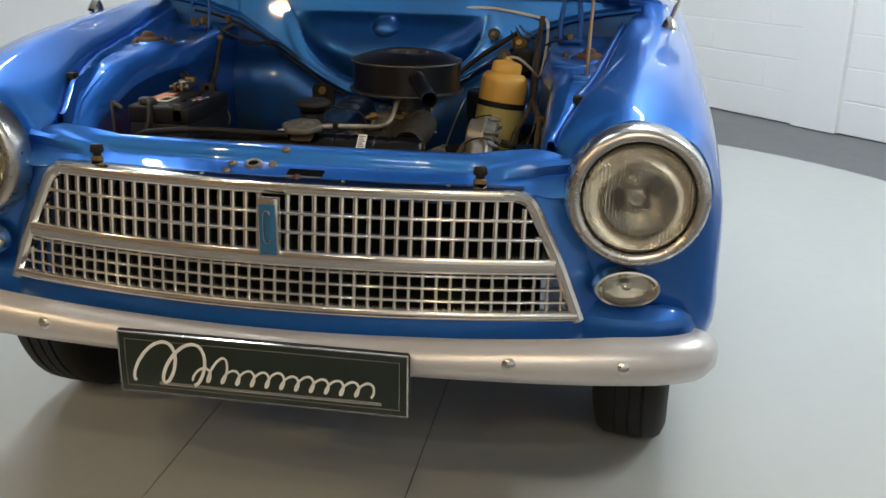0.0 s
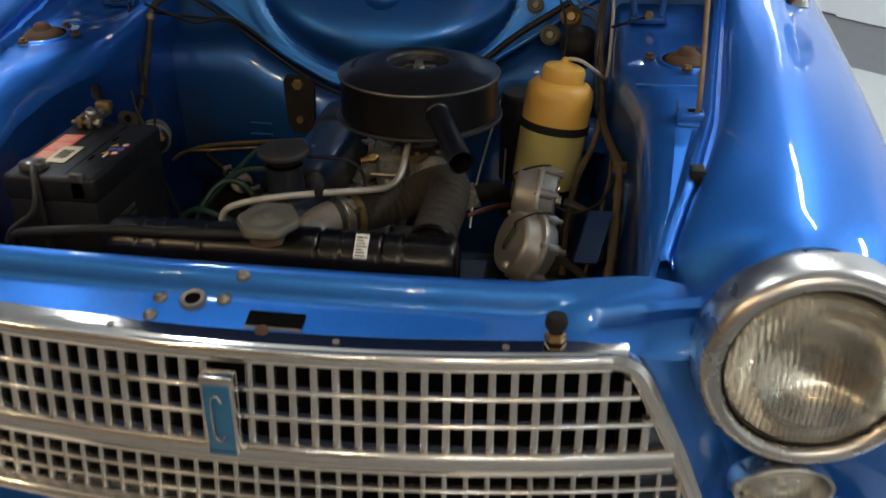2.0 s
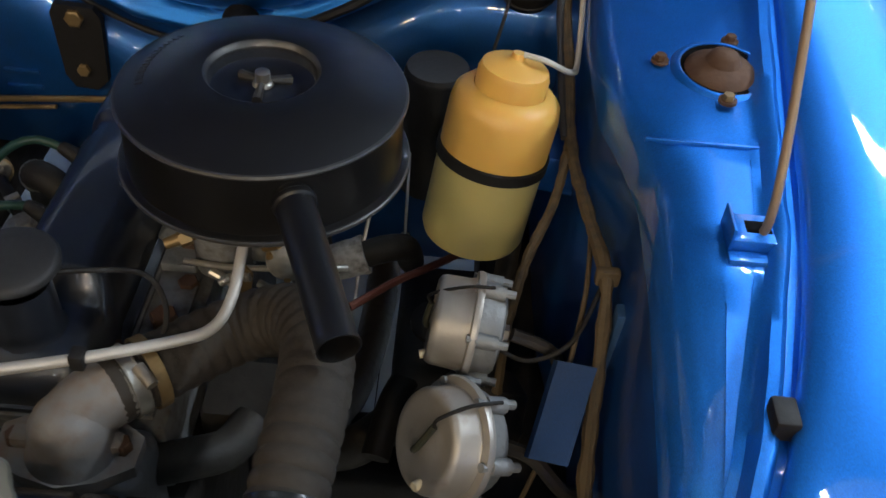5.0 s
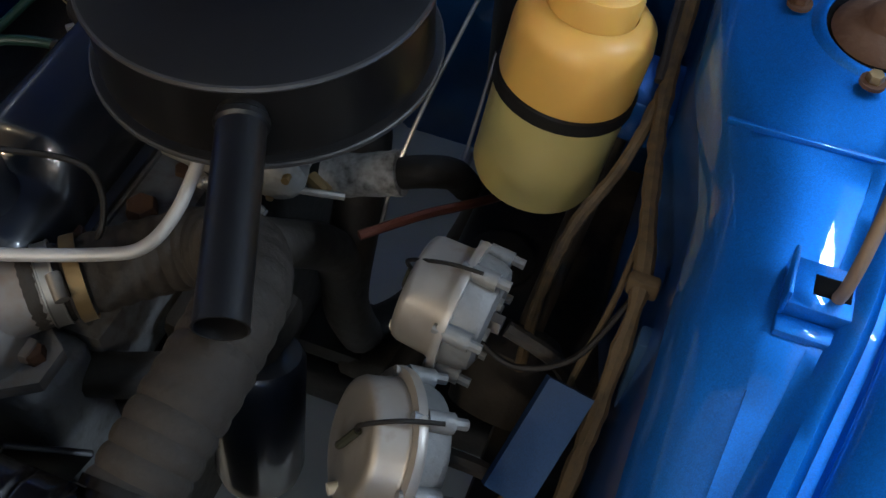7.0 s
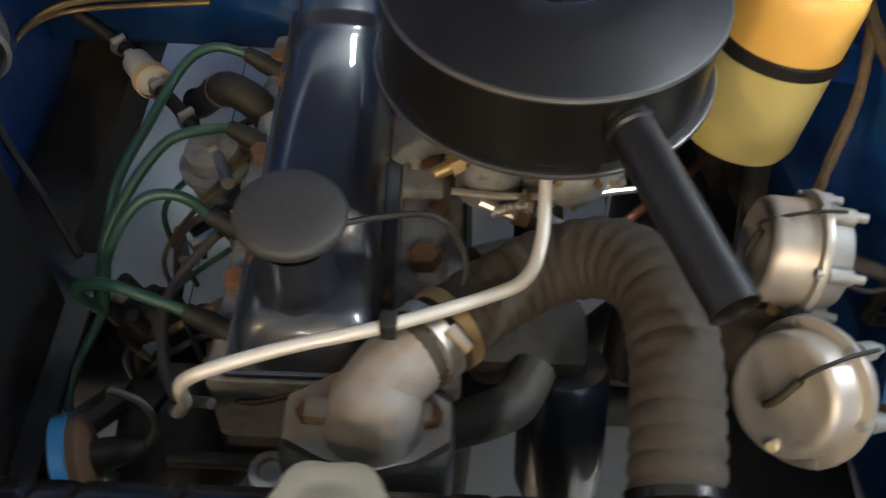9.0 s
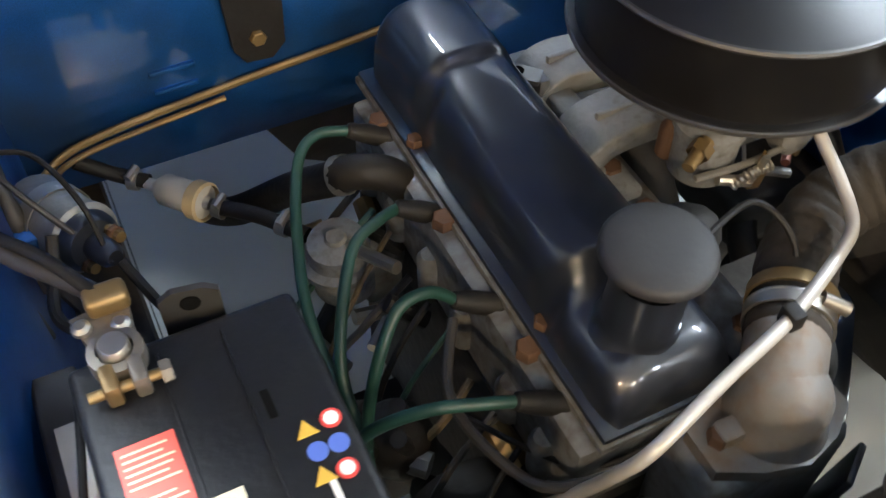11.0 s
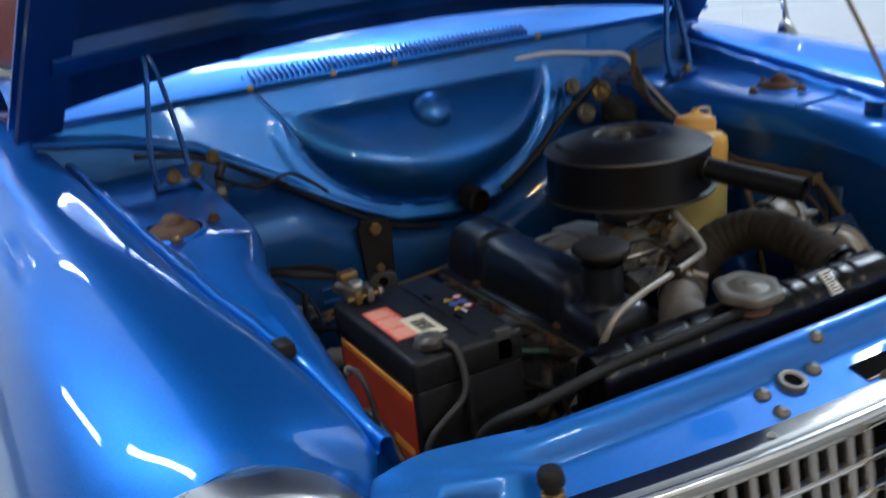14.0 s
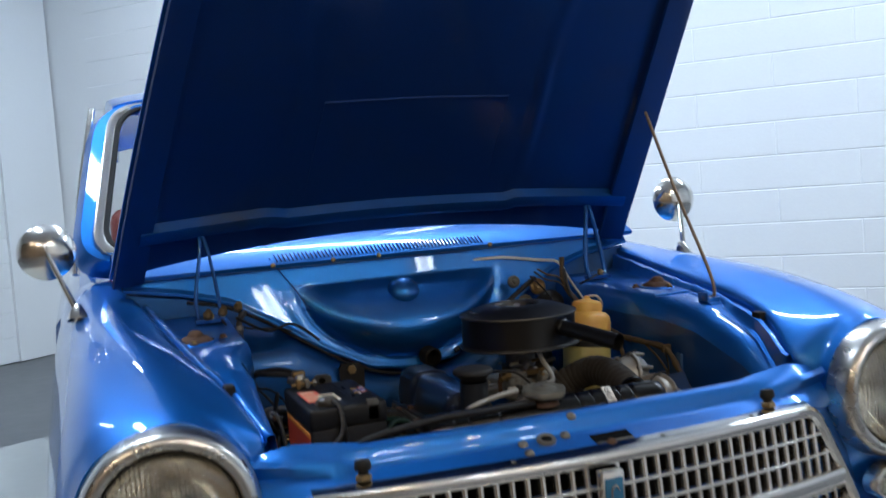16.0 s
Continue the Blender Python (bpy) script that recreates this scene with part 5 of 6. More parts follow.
    if ring:
        part("mark", spun([(r * 0.7, 0.0007), (r * 0.7, 0.0010), (0, 0.0011)], (x, y, BZ + 0.0002), seg=18), ring, d)


disc(-0.265, 0.379, 0.0058, SIGNRED, WHITE)
disc(-0.268, 0.349, 0.0058, SIGNRED, WHITE)
disc(-0.2665, 0.364, 0.0056, SIGNBLUE)
disc(-0.278, 0.364, 0.0056, SIGNBLUE)
for x, y in ((-0.279, 0.378), (-0.280, 0.350)):
    part("symbol", prism([(x - 0.006, y - 0.004, BZ + 0.0002), (x + 0.006, y - 0.004, BZ + 0.0002), (x, y + 0.006, BZ + 0.0002)], (0, 0, 0.0006)), SIGNYELLOW, battery)
for k in range(4):
    part("side_bar", box(BX1, BX1 + 0.0012, 0.30, 0.36, 0.665 + k * 0.012, 0.671 + k * 0.012), FILMWRAP, battery)
part("terminal_post", spun([(0.0095, 0), (0.0085, 0.020), (0.0075, 0.0215), (0, 0.0215)], (-0.354, 0.458, BZ), seg=20), STEEL, battery, "worn lead post")
clamp = part("terminal_clamp", spun([(0.0100, 0.002), (0.0150, 0.002), (0.0155, 0.006), (0.0150, 0.0155), (0.0100, 0.0165)], (-0.354, 0.458, BZ), seg=24), SCREW, battery, "worn steel terminal clamp")
for x in (-0.3615, -0.3465):
    part("clamp_jaw", box(x - 0.0042, x + 0.0042, 0.432, 0.450, BZ + 0.001, BZ + 0.0175, 0.002), SCREW if x > -0.35 else BRASS, clamp)
part("clamp_bolt", rod((-0.374, 0.438, BZ + 0.009), (-0.332, 0.438, BZ + 0.009), 0.0032), BRASS, clamp)
part("bolt_head", bolt((-0.336, 0.438, BZ + 0.009), (1, 0, 0), 0.0068, 0.006), SCREW, clamp)
part("clamp_arm", prism([(-0.366, 0.466, BZ + 0.004), (-0.342, 0.464, BZ + 0.004), (-0.340, 0.494, BZ + 0.004), (-0.372, 0.490, BZ + 0.004)], (0, 0, 0.008)), SCREW, clamp)
part("saddle", box(-0.362, -0.338, 0.484, 0.500, BZ + 0.010, BZ + 0.024, 0.004, seg=3), BRASS, clamp)
for q in ((-0.367, 0.480, BZ + 0.012), (-0.347, 0.474, BZ + 0.012)):
    part("saddle_screw", spun([(0.0055, 0), (0.0055, 0.003), (0.003, 0.005), (0, 0.005)], q, seg=14), STEEL, clamp)
part("earth_lead", tube([(-0.350, 0.492, BZ + 0.017), (-0.368, 0.516, BZ + 0.016), (-0.391, 0.545, BZ + 0.015), (-0.410, 0.580, BZ + 0.012), (-0.420, 0.605, BZ - 0.004), (-0.418, 0.622, 0.74), (-0.405, 0.610, 0.64)], 0.0058, 12), CABLEGREY, battery, "grey-brown battery lead")
part("second_lead", tube([(-0.354, 0.494, BZ + 0.020), (-0.374, 0.528, BZ + 0.024), (-0.396, 0.560, BZ + 0.020), (-0.414, 0.600, BZ + 0.006), (-0.415, 0.640, 0.73), (-0.40, 0.66, 0.62)], 0.0040, 10), RUBBER, battery, "thin black lead")
part("low_lead", tube([(-0.352, 0.470, 0.735), (-0.362, 0.520, 0.725), (-0.385, 0.555, 0.722), (-0.378, 0.585, 0.735), (-0.372, 0.600, 0.750)], 0.0042, 9), RUBBER, battery)
for q in ((-0.291, 0.401), (-0.292, 0.329)):
    # Black strips on the lid give the shade of its slots.
    part("lid_slot", box(q[0] - 0.0022, q[0] + 0.0022, q[1] - 0.009, q[1] + 0.009, BZ - 0.0005, BZ + 0.0006), VOID, battery)
part("tick", box(-0.279, -0.2755, 0.334, 0.346, BZ + 0.0001, BZ + 0.0007), WHITE, battery)
part("lid_step", box(-0.300, -0.2985, BY0 + 0.012, BY1 - 0.010, BZ - 0.001, BZ + 0.0012, 0.0004), PLASTIC, battery)
part("lid_step", box(-0.3365, -0.335, BY0 + 0.012, BY1 - 0.010, BZ - 0.001, BZ + 0.0010, 0.0004), PLASTIC, battery)
for k in range(7):
    part("emboss", box(-0.2645, -0.2595, 0.285 + k * 0.0056, 0.2885 + k * 0.0056, BZ - 0.0002, BZ + 0.0005), PLASTIC, battery)
part("terminal_post", spun([(0.009, 0), (0.008, 0.012), (0, 0.013)], (-0.350, 0.288, BZ), seg=18), STEEL, battery)
part("terminal_cover", loft([[Vector((-0.349 + r * 1.1 * math.cos(a) * (1 + 0.10 * math.sin(5 * a + k)), 0.284 - 0.012 * k / 5 + r * math.sin(a) * (1 + 0.08 * math.sin(4 * a + 2 * k)), BZ + z)) for a in np.linspace(0, 2 * math.pi, 25)[:-1]] for k, (r, z) in enumerate(((0.0165, 0.001), (0.0165, 0.005), (0.0150, 0.010), (0.0115, 0.0135), (0.007, 0.0150), (0.002, 0.0155)))], closed=True, cap=True), FILMWRAP, battery, "cloudy wrinkled plastic terminal cover")
part("terminal_clamp", box(-0.361, -0.339, 0.272, 0.300, BZ + 0.001, BZ + 0.011, 0.004), SCREW, battery)
part("live_lead", tube([(-0.346, 0.274, BZ + 0.010), (-0.336, 0.257, BZ + 0.003), (-0.333, 0.247, BZ - 0.025), (-0.340, 0.243, 0.737), (-0.360, 0.243, 0.722), (-0.378, 0.244, 0.706), (-0.387, 0.245, 0.680), (-0.388, 0.246, 0.60)], 0.0036, 10), CABLEGREY, battery, "grey battery lead")
part("live_lead", tube([(-0.344, 0.276, BZ + 0.010), (-0.333, 0.258, BZ), (-0.328, 0.251, BZ - 0.05), (-0.326, 0.249, 0.62)], 0.0036, 10), RUBBER, battery)
part("handle_lug", box(-0.288, -0.268, 0.258, 0.266, BZ - 0.03, BZ + 0.006, 0.002), RIM, battery)
hb = part("hold_down", prism([(-0.326, 0.484, BZ - 0.03), (-0.292, 0.478, BZ - 0.03), (-0.292, 0.478, BZ + 0.008), (-0.300, 0.4795, BZ + 0.013), (-0.318, 0.4825, BZ + 0.013), (-0.326, 0.484, BZ + 0.006)], (0.0008, 0.004, 0)), RIM, battery, "dark steel hold-down bracket")
# Black disc in place of the shade in the bracket's hole.
part("bracket_hole", spun([(0.006, 0), (0.006, 0.0006), (0, 0.0006)], (-0.309, 0.4808, BZ + 0.002), (-0.17, -1, 0), 16), VOID, hb)

# ---- washer bottle ----
bottle = thing("washer_bottle", (0.322, 0.632, 0.63), "aged yellow plastic fluid bottle held by a black strap", "bottle")
c = (0.322, 0.632, 0.650)
part("body", spun([(0, 0.006), (0.040, 0.006), (0.049, 0.010), (0.052, 0.018), (0.052, 0.106)], c, seg=40), FLUID, bottle, "fluid-filled pale yellow lower body")
part("shoulder", spun([(0.0522, 0.106), (0.0522, 0.154), (0.050, 0.166), (0.042, 0.174), (0.034, 0.176), (0.033, 0.166), (0, 0.166)], c, seg=40), YELLOW, bottle)
part("screw_cap", spun([(0.033, 0.172), (0.0335, 0.190), (0.031, 0.197), (0.026, 0.200), (0.013, 0.203), (0.007, 0.206), (0.0055, 0.211), (0, 0.212)], c, seg=36), YELLOW, bottle, "yellow screw cap with a nozzle")
part("strap", spun([(0.0524, 0.100), (0.0548, 0.101), (0.0548, 0.112), (0.0524, 0.113)], c, seg=40), RUBBER, bottle, "black rubber strap")
part("bottle_bracket", box(0.352, 0.422, 0.634, 0.700, 0.720, 0.760, 0.004), INNER, bottle)
part("washer_tube", tube([(0.326, 0.630, 0.861), (0.346, 0.628, 0.860), (0.372, 0.652, 0.843), (0.388, 0.69, 0.826)], 0.0028, 8), TUBEWHITE, bottle, "white washer tube")
part("washer_line", tube([(0.388, 0.69, 0.826), (0.393, 0.72, 0.826), (0.394, 0.77, 0.852), (0.390, 0.84, 0.905), (0.386, 0.862, 0.930)], 0.0030, 8), TUBEWHITE, bottle)
part("washer_hose", tube([(0.386, 0.862, 0.930), (0.376, 0.885, 0.950), (0.34, 0.918, 0.954), (0.24, 0.925, 0.957), (0.16, 0.935, 0.947)], 0.0038, 8), WHITE, bottle)

# the bottle leans back and outwards in its strap
bottle.rotation_euler = (radians(-5), radians(7), 0)
bottle.location = Vector((0.322, 0.632, 0.63)) + Vector((-0.015, -0.010, 0.0))

# ---- horns ----
for name, c, ax in (("lower", Vector((0.296, 0.338, 0.690)), Vector((-0.80, -0.38, 0.42))), ("upper", Vector((0.300, 0.440, 0.716)), Vector((-0.95, 0.06, 0.10)))):
    ax = ax.normalized()
    horn = thing("electric_horn", c - ax * 0.06, "pale metal domed electric horn with a bolted flange", "horn", "pair of horns")
    tall = 0.60 if name == "lower" else 0.86
    part("dome", spun([(r, h * (tall if h > 0.004 else 1)) for r, h in ((0.048, -0.004), (0.048, 0.003), (0.0465, 0.008), (0.0455, 0.036), (0.0435, 0.042), (0.040, 0.0445), (0.036, 0.0440), (0.033, 0.0425), (0.014, 0.0430), (0.012, 0.0445), (0, 0.0448))], c, ax, 40), HORN, horn, "pale domed cover")
    part("flange", spun([(0.046, -0.006), (0.055, -0.006), (0.056, -0.003), (0.055, 0.001), (0.046, 0.002)], c, ax, 40), HORN, horn)
    part("rear_shell", spun([(0.048, -0.006), (0.0465, -0.022), (0.043, -0.029), (0.034, -0.032), (0.030, -0.027), (0, -0.027)], c, ax, 32), ALU, horn)
    side = ax.orthogonal().normalized()
    for k in range(6):
        d = Matrix.Rotation(k * math.pi / 3 + 0.3, 3, ax) @ side
        part("flange_bolt", rod(c + d * 0.0515 - ax * 0.036, c + d * 0.0515 + ax * 0.004, 0.0042, seg=8), ALU, horn)
        part("lug", rod(c + d * 0.050 - ax * 0.026, c + d * 0.050 - ax * 0.006, 0.0075, seg=10), ALU, horn)
    part("adjuster", rod(c - ax * 0.024, c - ax * 0.040, 0.009, seg=6), SCREW, horn)
    for k in (1.2, 2.6, 4.4):
        d = Matrix.Rotation(k, 3, ax) @ side
        part("rear_nut", rod(c - ax * 0.024 + d * 0.020, c - ax * 0.034 + d * 0.020, 0.006, seg=6), STEEL, horn)
    top = 0.0448 * tall
    part("terminal", rod(c + ax * (top - 0.006) + side * 0.034, c + ax * (top + 0.004) + side * 0.038, 0.0045, seg=10), CREAM, horn)
    cross = ax.cross(side)
    slant = (cross * 0.75 - side * 0.66).normalized()
    part("earth_wire", tube([c + ax * (top + 0.003) + slant * 0.022, c + ax * (top + 0.006) + slant * 0.034, c + ax * 0.014 + slant * 0.054, c - ax * 0.014 + slant * 0.062], 0.0017, 8), RUBBER, horn)
    part("wire_sleeve", tube([c + ax * (top + 0.0015) - slant * 0.014, c + ax * (top + 0.0050) + slant * 0.002 + side * 0.004, c + ax * (top + 0.003) + slant * 0.022], 0.0032, 9), SLEEVE, horn, "dull green wire sleeve")
    part("horn_bracket", tube([c - ax * 0.044, c - ax * 0.07 + Vector((0.02, 0, -0.02)), Vector((0.41, c.y + 0.02, 0.60)), Vector((0.445, c.y + 0.02, 0.60))], 0.007, 8), DIRTY, horn)
    horn.scale = (0.92,) * 3 if name == "lower" else (0.84,) * 3

# ---- engine ----
engine = thing("car_engine", (-0.02, 0.53, 0.29), "grimy four-cylinder engine with a black rocker cover", "engine")
part("block", box(-0.115, 0.085, 0.345, 0.745, 0.285, 0.565, 0.02, seg=2), DIRTY, engine, "oily dark cylinder block")
part("cylinder_head", box(-0.112, 0.072, 0.352, 0.742, 0.566, 0.652, 0.008), HEADGREY, engine, "grey grimy cylinder head")
for k, y in enumerate((0.39, 0.44, 0.515, 0.575, 0.64, 0.70)):
    part("head_boss", spun([(0.013, 0), (0.012, 0.036), (0.008, 0.042), (0, 0.042)], (-0.110, y, 0.580), (-0.06, 0, 1), 14), HEADGREY, engine)
    part("head_bolt", bolt((-0.101 if k % 2 else 0.050, y, 0.652), (0, 0, 1), 0.010, 0.010), RUST, engine)
part("gasket_rail", box(-0.098, 0.022, 0.348, 0.762, 0.652, 0.660, 0.002), HEADGREY, engine)
rail = part("cover_flange", box(-0.096, 0.020, 0.350, 0.760, 0.660, 0.6665, 0.003), GLOSSBLACK, engine)
rows = []
for k in range(121):
    y = 0.354 + 0.402 * k / 120
    e = min(1.0, (y - 0.352) / 0.030, (0.760 - y) / 0.020)
    e = math.sqrt(max(0.02, 1 - (1 - e) ** 2))
    top = float(np.interp(y, (0.35, 0.430, 0.440, 0.452, 0.655, 0.665, 0.76), (0.045, 0.045, 0.052, 0.068, 0.070, 0.076, 0.076)))
    half = float(np.interp(y, (0.35, 0.435, 0.450, 0.76), (0.051, 0.051, 0.048, 0.047)))
    # the side is pinched in by the cover bolts
    pinch = 0.007 * (math.exp(-((y - 0.650) / 0.012) ** 2) + math.exp(-((y - 0.446) / 0.012) ** 2))
    out = []
    for a in np.linspace(0, math.pi, 23):
        ca, sa = math.cos(a), math.sin(a)
        px = half * (0.80 + 0.20 * e) * (abs(ca) ** 0.55) * (1 if ca > 0 else -1)
        pz = top * e * (abs(sa) ** 0.72)
        if ca < 0:
            px += pinch * min(1.0, abs(ca) * 1.3) * min(1.0, sa * 2.5)
        out.append(Vector((-0.038 + px, y, 0.664 + pz)))
    rows.append(out)
cover = part("rocker_cover", loft(rows, closed=True, cap=True), GLOSSBLACK, engine, "gloss black pressed rocker cover", sharp=55)
for x, y in ((-0.089, 0.654), (-0.085, 0.449), (0.013, 0.60), (0.013, 0.42)):
    part("cover_bolt", bolt((x, y, 0.6665), (0, 0, 1), 0.0075, 0.007), RUST, cover)
part("filler_neck", spun([(0.034, -0.002), (0.029, 0.004), (0.0265, 0.012), (0.026, 0.056)], (-0.044, 0.402, 0.704), (0, -0.03, 1), 26), GLOSSBLACK, cover)
part("oil_filler_cap", spun([(0.024, 0.002), (0.029, 0.008), (0.034, 0.012), (0.0368, 0.014), (0.0372, 0.0175), (0.0358, 0.0205), (0.033, 0.0222), (0.02, 0.0238), (0, 0.0243)], (-0.044, 0.402, 0.762), (0, -0.03, 1), 36), OILCAP, cover, "worn grey-black oil filler cap")
part("breather_wire", tube([(-0.015, 0.398, 0.775), (0.05, 0.42, 0.76), (0.07, 0.39, 0.73), (0.03, 0.36, 0.70), (-0.04, 0.345, 0.655), (-0.10, 0.36, 0.62), (-0.15, 0.44, 0.60)], 0.0024, 7), RUBBER, engine)

# spark plugs, boots and green leads
GATHER = Vector((-0.222, 0.455, 0.585))
for y, via in ((0.690, [(-0.160, 0.697, 0.668), (-0.184, 0.676, 0.664), (-0.208, 0.620, 0.644), (-0.226, 0.545, 0.628)]),
               (0.592, [(-0.150, 0.588, 0.668), (-0.178, 0.572, 0.668), (-0.204, 0.535, 0.650), (-0.222, 0.496, 0.624)]),
               (0.492, [(-0.150, 0.499, 0.682), (-0.176, 0.494, 0.684), (-0.198, 0.478, 0.664), (-0.214, 0.464, 0.628)]),
               (0.398, [(-0.150, 0.408, 0.668), (-0.186, 0.418, 0.672), (-0.216, 0.430, 0.656), (-0.230, 0.442, 0.626)])):
    b0, b1 = Vector((-0.092, y - 0.004, 0.645)), Vector((-0.130, y + 0.006, 0.662))
    part("spark_plug", spun([(0.012, -0.010), (0.012, -0.003), (0.0085, -0.001), (0.0085, 0.006)], b0, b1 - b0, 6), STEEL, engine, "zinc spark plug hexagon")
    boot = part("plug_boot", spun([(0.0098, 0.004), (0.0105, 0.008), (0.0092, 0.012), (0.0090, 0.026), (0.0078, 0.036), (0.0066, 0.044), (0.0044, 0.046)], b0, b1 - b0, 16), RUBBER, engine, "black rubber plug cap")
    part("ignition_lead", tube([b1, *via, GATHER], 0.0047, 10), GREEN, engine, "green ignition lead")
part("ignition_lead", tube([GATHER, (-0.235, 0.38, 0.57), (-0.20, 0.33, 0.55), (-0.16, 0.345, 0.50)], 0.0042, 9), GREEN, engine, "green ignition lead")
dist = part("distributor", spun([(0.022, -0.10), (0.024, 0.0), (0.030, 0.004), (0.031, 0.03), (0.024, 0.042), (0.010, 0.05), (0, 0.05)], (-0.185, 0.475, 0.525), (-0.35, -0.1, 1), 24), RUBBER, engine, "black distributor cap")
for a in range(4):
    d = Vector((math.cos(a * 1.57 + 0.4), math.sin(a * 1.57 + 0.4), 0)) * 0.02
    part("tower", rod(Vector((-0.198, 0.472, 0.560)) + d, Vector((-0.206, 0.470, 0.585)) + d, 0.007, seg=9), RUBBER, dist)

# fuel pump, line and filter
part("fuel_pump", spun([(0.012, -0.05), (0.030, -0.045), (0.032, -0.012), (0.036, -0.010), (0.036, -0.002), (0.029, 0.002), (0.026, 0.016), (0.010, 0.020), (0.008, 0.024), (0, 0.024)], (-0.166, 0.650, 0.570), (-0.1, -0.05, 1), 26), ALU, engine, "cast metal fuel pump")
part("pump_outlet", rod((-0.160, 0.640, 0.585), (-0.138, 0.585, 0.605), 0.006, seg=9), STEEL, engine)
part("pump_arm", box(-0.15, -0.10, 0.63, 0.67, 0.50, 0.56, 0.008), HEADGREY, engine)
part("fuel_hose", tube([(-0.185, 0.675, 0.575), (-0.215, 0.715, 0.575), (-0.245, 0.755, 0.562)], 0.0075, 10), RUBBER, engine)
f0, f1 = Vector((-0.252, 0.766, 0.560)), Vector((-0.292, 0.822, 0.550))
flt = part("fuel_filter", spun([(0.006, -0.006), (0.007, 0.0), (0.017, 0.004), (0.018, 0.012), (0.016, 0.014), (0.0155, 0.050), (0.010, 0.058), (0.006, 0.062), (0.006, 0.074)], f0, f1 - f0, 22), TUBEWHITE, engine, "small translucent fuel filter")
part("end_cap", spun([(0.017, -0.001), (0.0195, 0.001), (0.0195, 0.013), (0.017, 0.015)], f0, f1 - f0, 24), YELLOWED, flt, "yellowed end cap")
part("fuel_hose", tube([f1 + Vector((0, 0.004, 0)), (-0.315, 0.84, 0.555), (-0.35, 0.85, 0.58)], 0.0072, 10), RUBBER, engine)
for q, d in (((-0.200, 0.695, 0.575), (-0.03, 0.04, 0)), ((-0.243, 0.752, 0.562), (-0.03, 0.04, 0)), ((-0.305, 0.832, 0.552), (-0.03, 0.02, 0))):
    cl = part("hose_clip", spun([(0.0085, -0.005), (0.0098, -0.005), (0.0098, 0.005), (0.0085, 0.005)], q, d, 18), STEEL, engine)
    part("clip_screw", rod(Vector(q) + Vector((-0.006, -0.006, 0.010)), Vector(q) + Vector((0.006, 0.004, 0.012)), 0.004, seg=8), STEEL, cl)
part("heater_elbow", tube([(-0.095, 0.640, 0.615), (-0.115, 0.642, 0.650), (-0.140, 0.655, 0.655), (-0.160, 0.680, 0.630), (-0.180, 0.73, 0.58), (-0.22, 0.80, 0.50), (-0.24, 0.85, 0.46)], 0.0155, 14), RUBBER, engine, "black rubber heater hose elbow")
part("elbow_clip", spun([(0.016, -0.005), (0.0175, -0.005), (0.0175, 0.005), (0.016, 0.005)], (-0.150, 0.668, 0.643), (-0.6, 0.6, -0.5), 20), STEEL, engine)

# thermostat housing, elbow, ribbed hose
part("front_housing", box(-0.052, 0.068, 0.288, 0.352, 0.52, 0.660, 0.014, seg=3), HEADGREY, engine, "grey water outlet housing")
fl = part("elbow_flange", prism([(-0.046, 0.300, 0.660), (-0.018, 0.286, 0.660), (0.012, 0.278, 0.660), (0.040, 0.286, 0.660), (0.064, 0.302, 0.660), (0.064, 0.330, 0.660), (0.030, 0.352, 0.660), (-0.015, 0.352, 0.660), (-0.046, 0.332, 0.660)], (0, 0, 0.012)), CHALK, engine, "pale corroded outlet elbow")
for x in (-0.031, 0.050):
    part("flange_bolt", bolt((x, 0.318, 0.672), (0, 0, 1), 0.0085, 0.009), RUST, fl)
part("elbow", spun([(0.036, -0.022), (0.0330, -0.012), (0.0310, 0.0), (0.0300, 0.010), (0.0255, 0.020), (0.0175, 0.027), (0.0085, 0.0305), (0, 0.0315)], (0.014, 0.317, 0.690), (0.05, 0.05, 1), 36), CHALK, fl, "chalky rounded outlet dome")
part("outlet", tube([(0.014, 0.322, 0.694), (0.026, 0.336, 0.702), (0.044, 0.354, 0.704)], 0.0275, 26, steps=5), CHALK, fl)
part("cast_web", box(-0.034, 0.052, 0.309, 0.327, 0.670, 0.684, 0.005, seg=2), CHALK, fl)
part("ribbed_hose", tube([(0.034, 0.345, 0.704), (0.056, 0.366, 0.703), (0.092, 0.400, 0.703), (0.130, 0.420, 0.712), (0.168, 0.412, 0.734), (0.192, 0.375, 0.752), (0.197, 0.325, 0.753), (0.194, 0.275, 0.745), (0.191, 0.240, 0.735)], 0.0275, 22, ridge=0.0012, pitch=0.0140), HOSE, engine, "dusty ribbed fabric radiator hose")
hc = part("hose_clamp", spun([(0.0285, -0.0055), (0.0305, -0.0055), (0.0305, -0.0045), (0.0298, -0.004), (0.0298, 0.004), (0.0305, 0.0045), (0.0305, 0.0055), (0.0285, 0.0055)], (0.047, 0.358, 0.704), (0.7, 0.7, 0.0), 28), STEEL, engine, "worm-drive hose clamp")
part("worm", rod((0.060, 0.352, 0.730), (0.074, 0.340, 0.724), 0.0052, seg=10), SCREW, hc)
part("clamp_band", spun([(0.0288, -0.005), (0.031, -0.005), (0.031, 0.005), (0.0288, 0.005)], (0.060, 0.370, 0.703), (0.7, 0.65, 0.0), 28), BRASS, engine)
part("clamp_band", spun([(0.0285, -0.003), (0.0298, -0.003), (0.0298, 0.003), (0.0285, 0.003)], (0.1910, 0.2385, 0.7345), (0, 0.96, 0.27), 28), RADBLACK, engine)
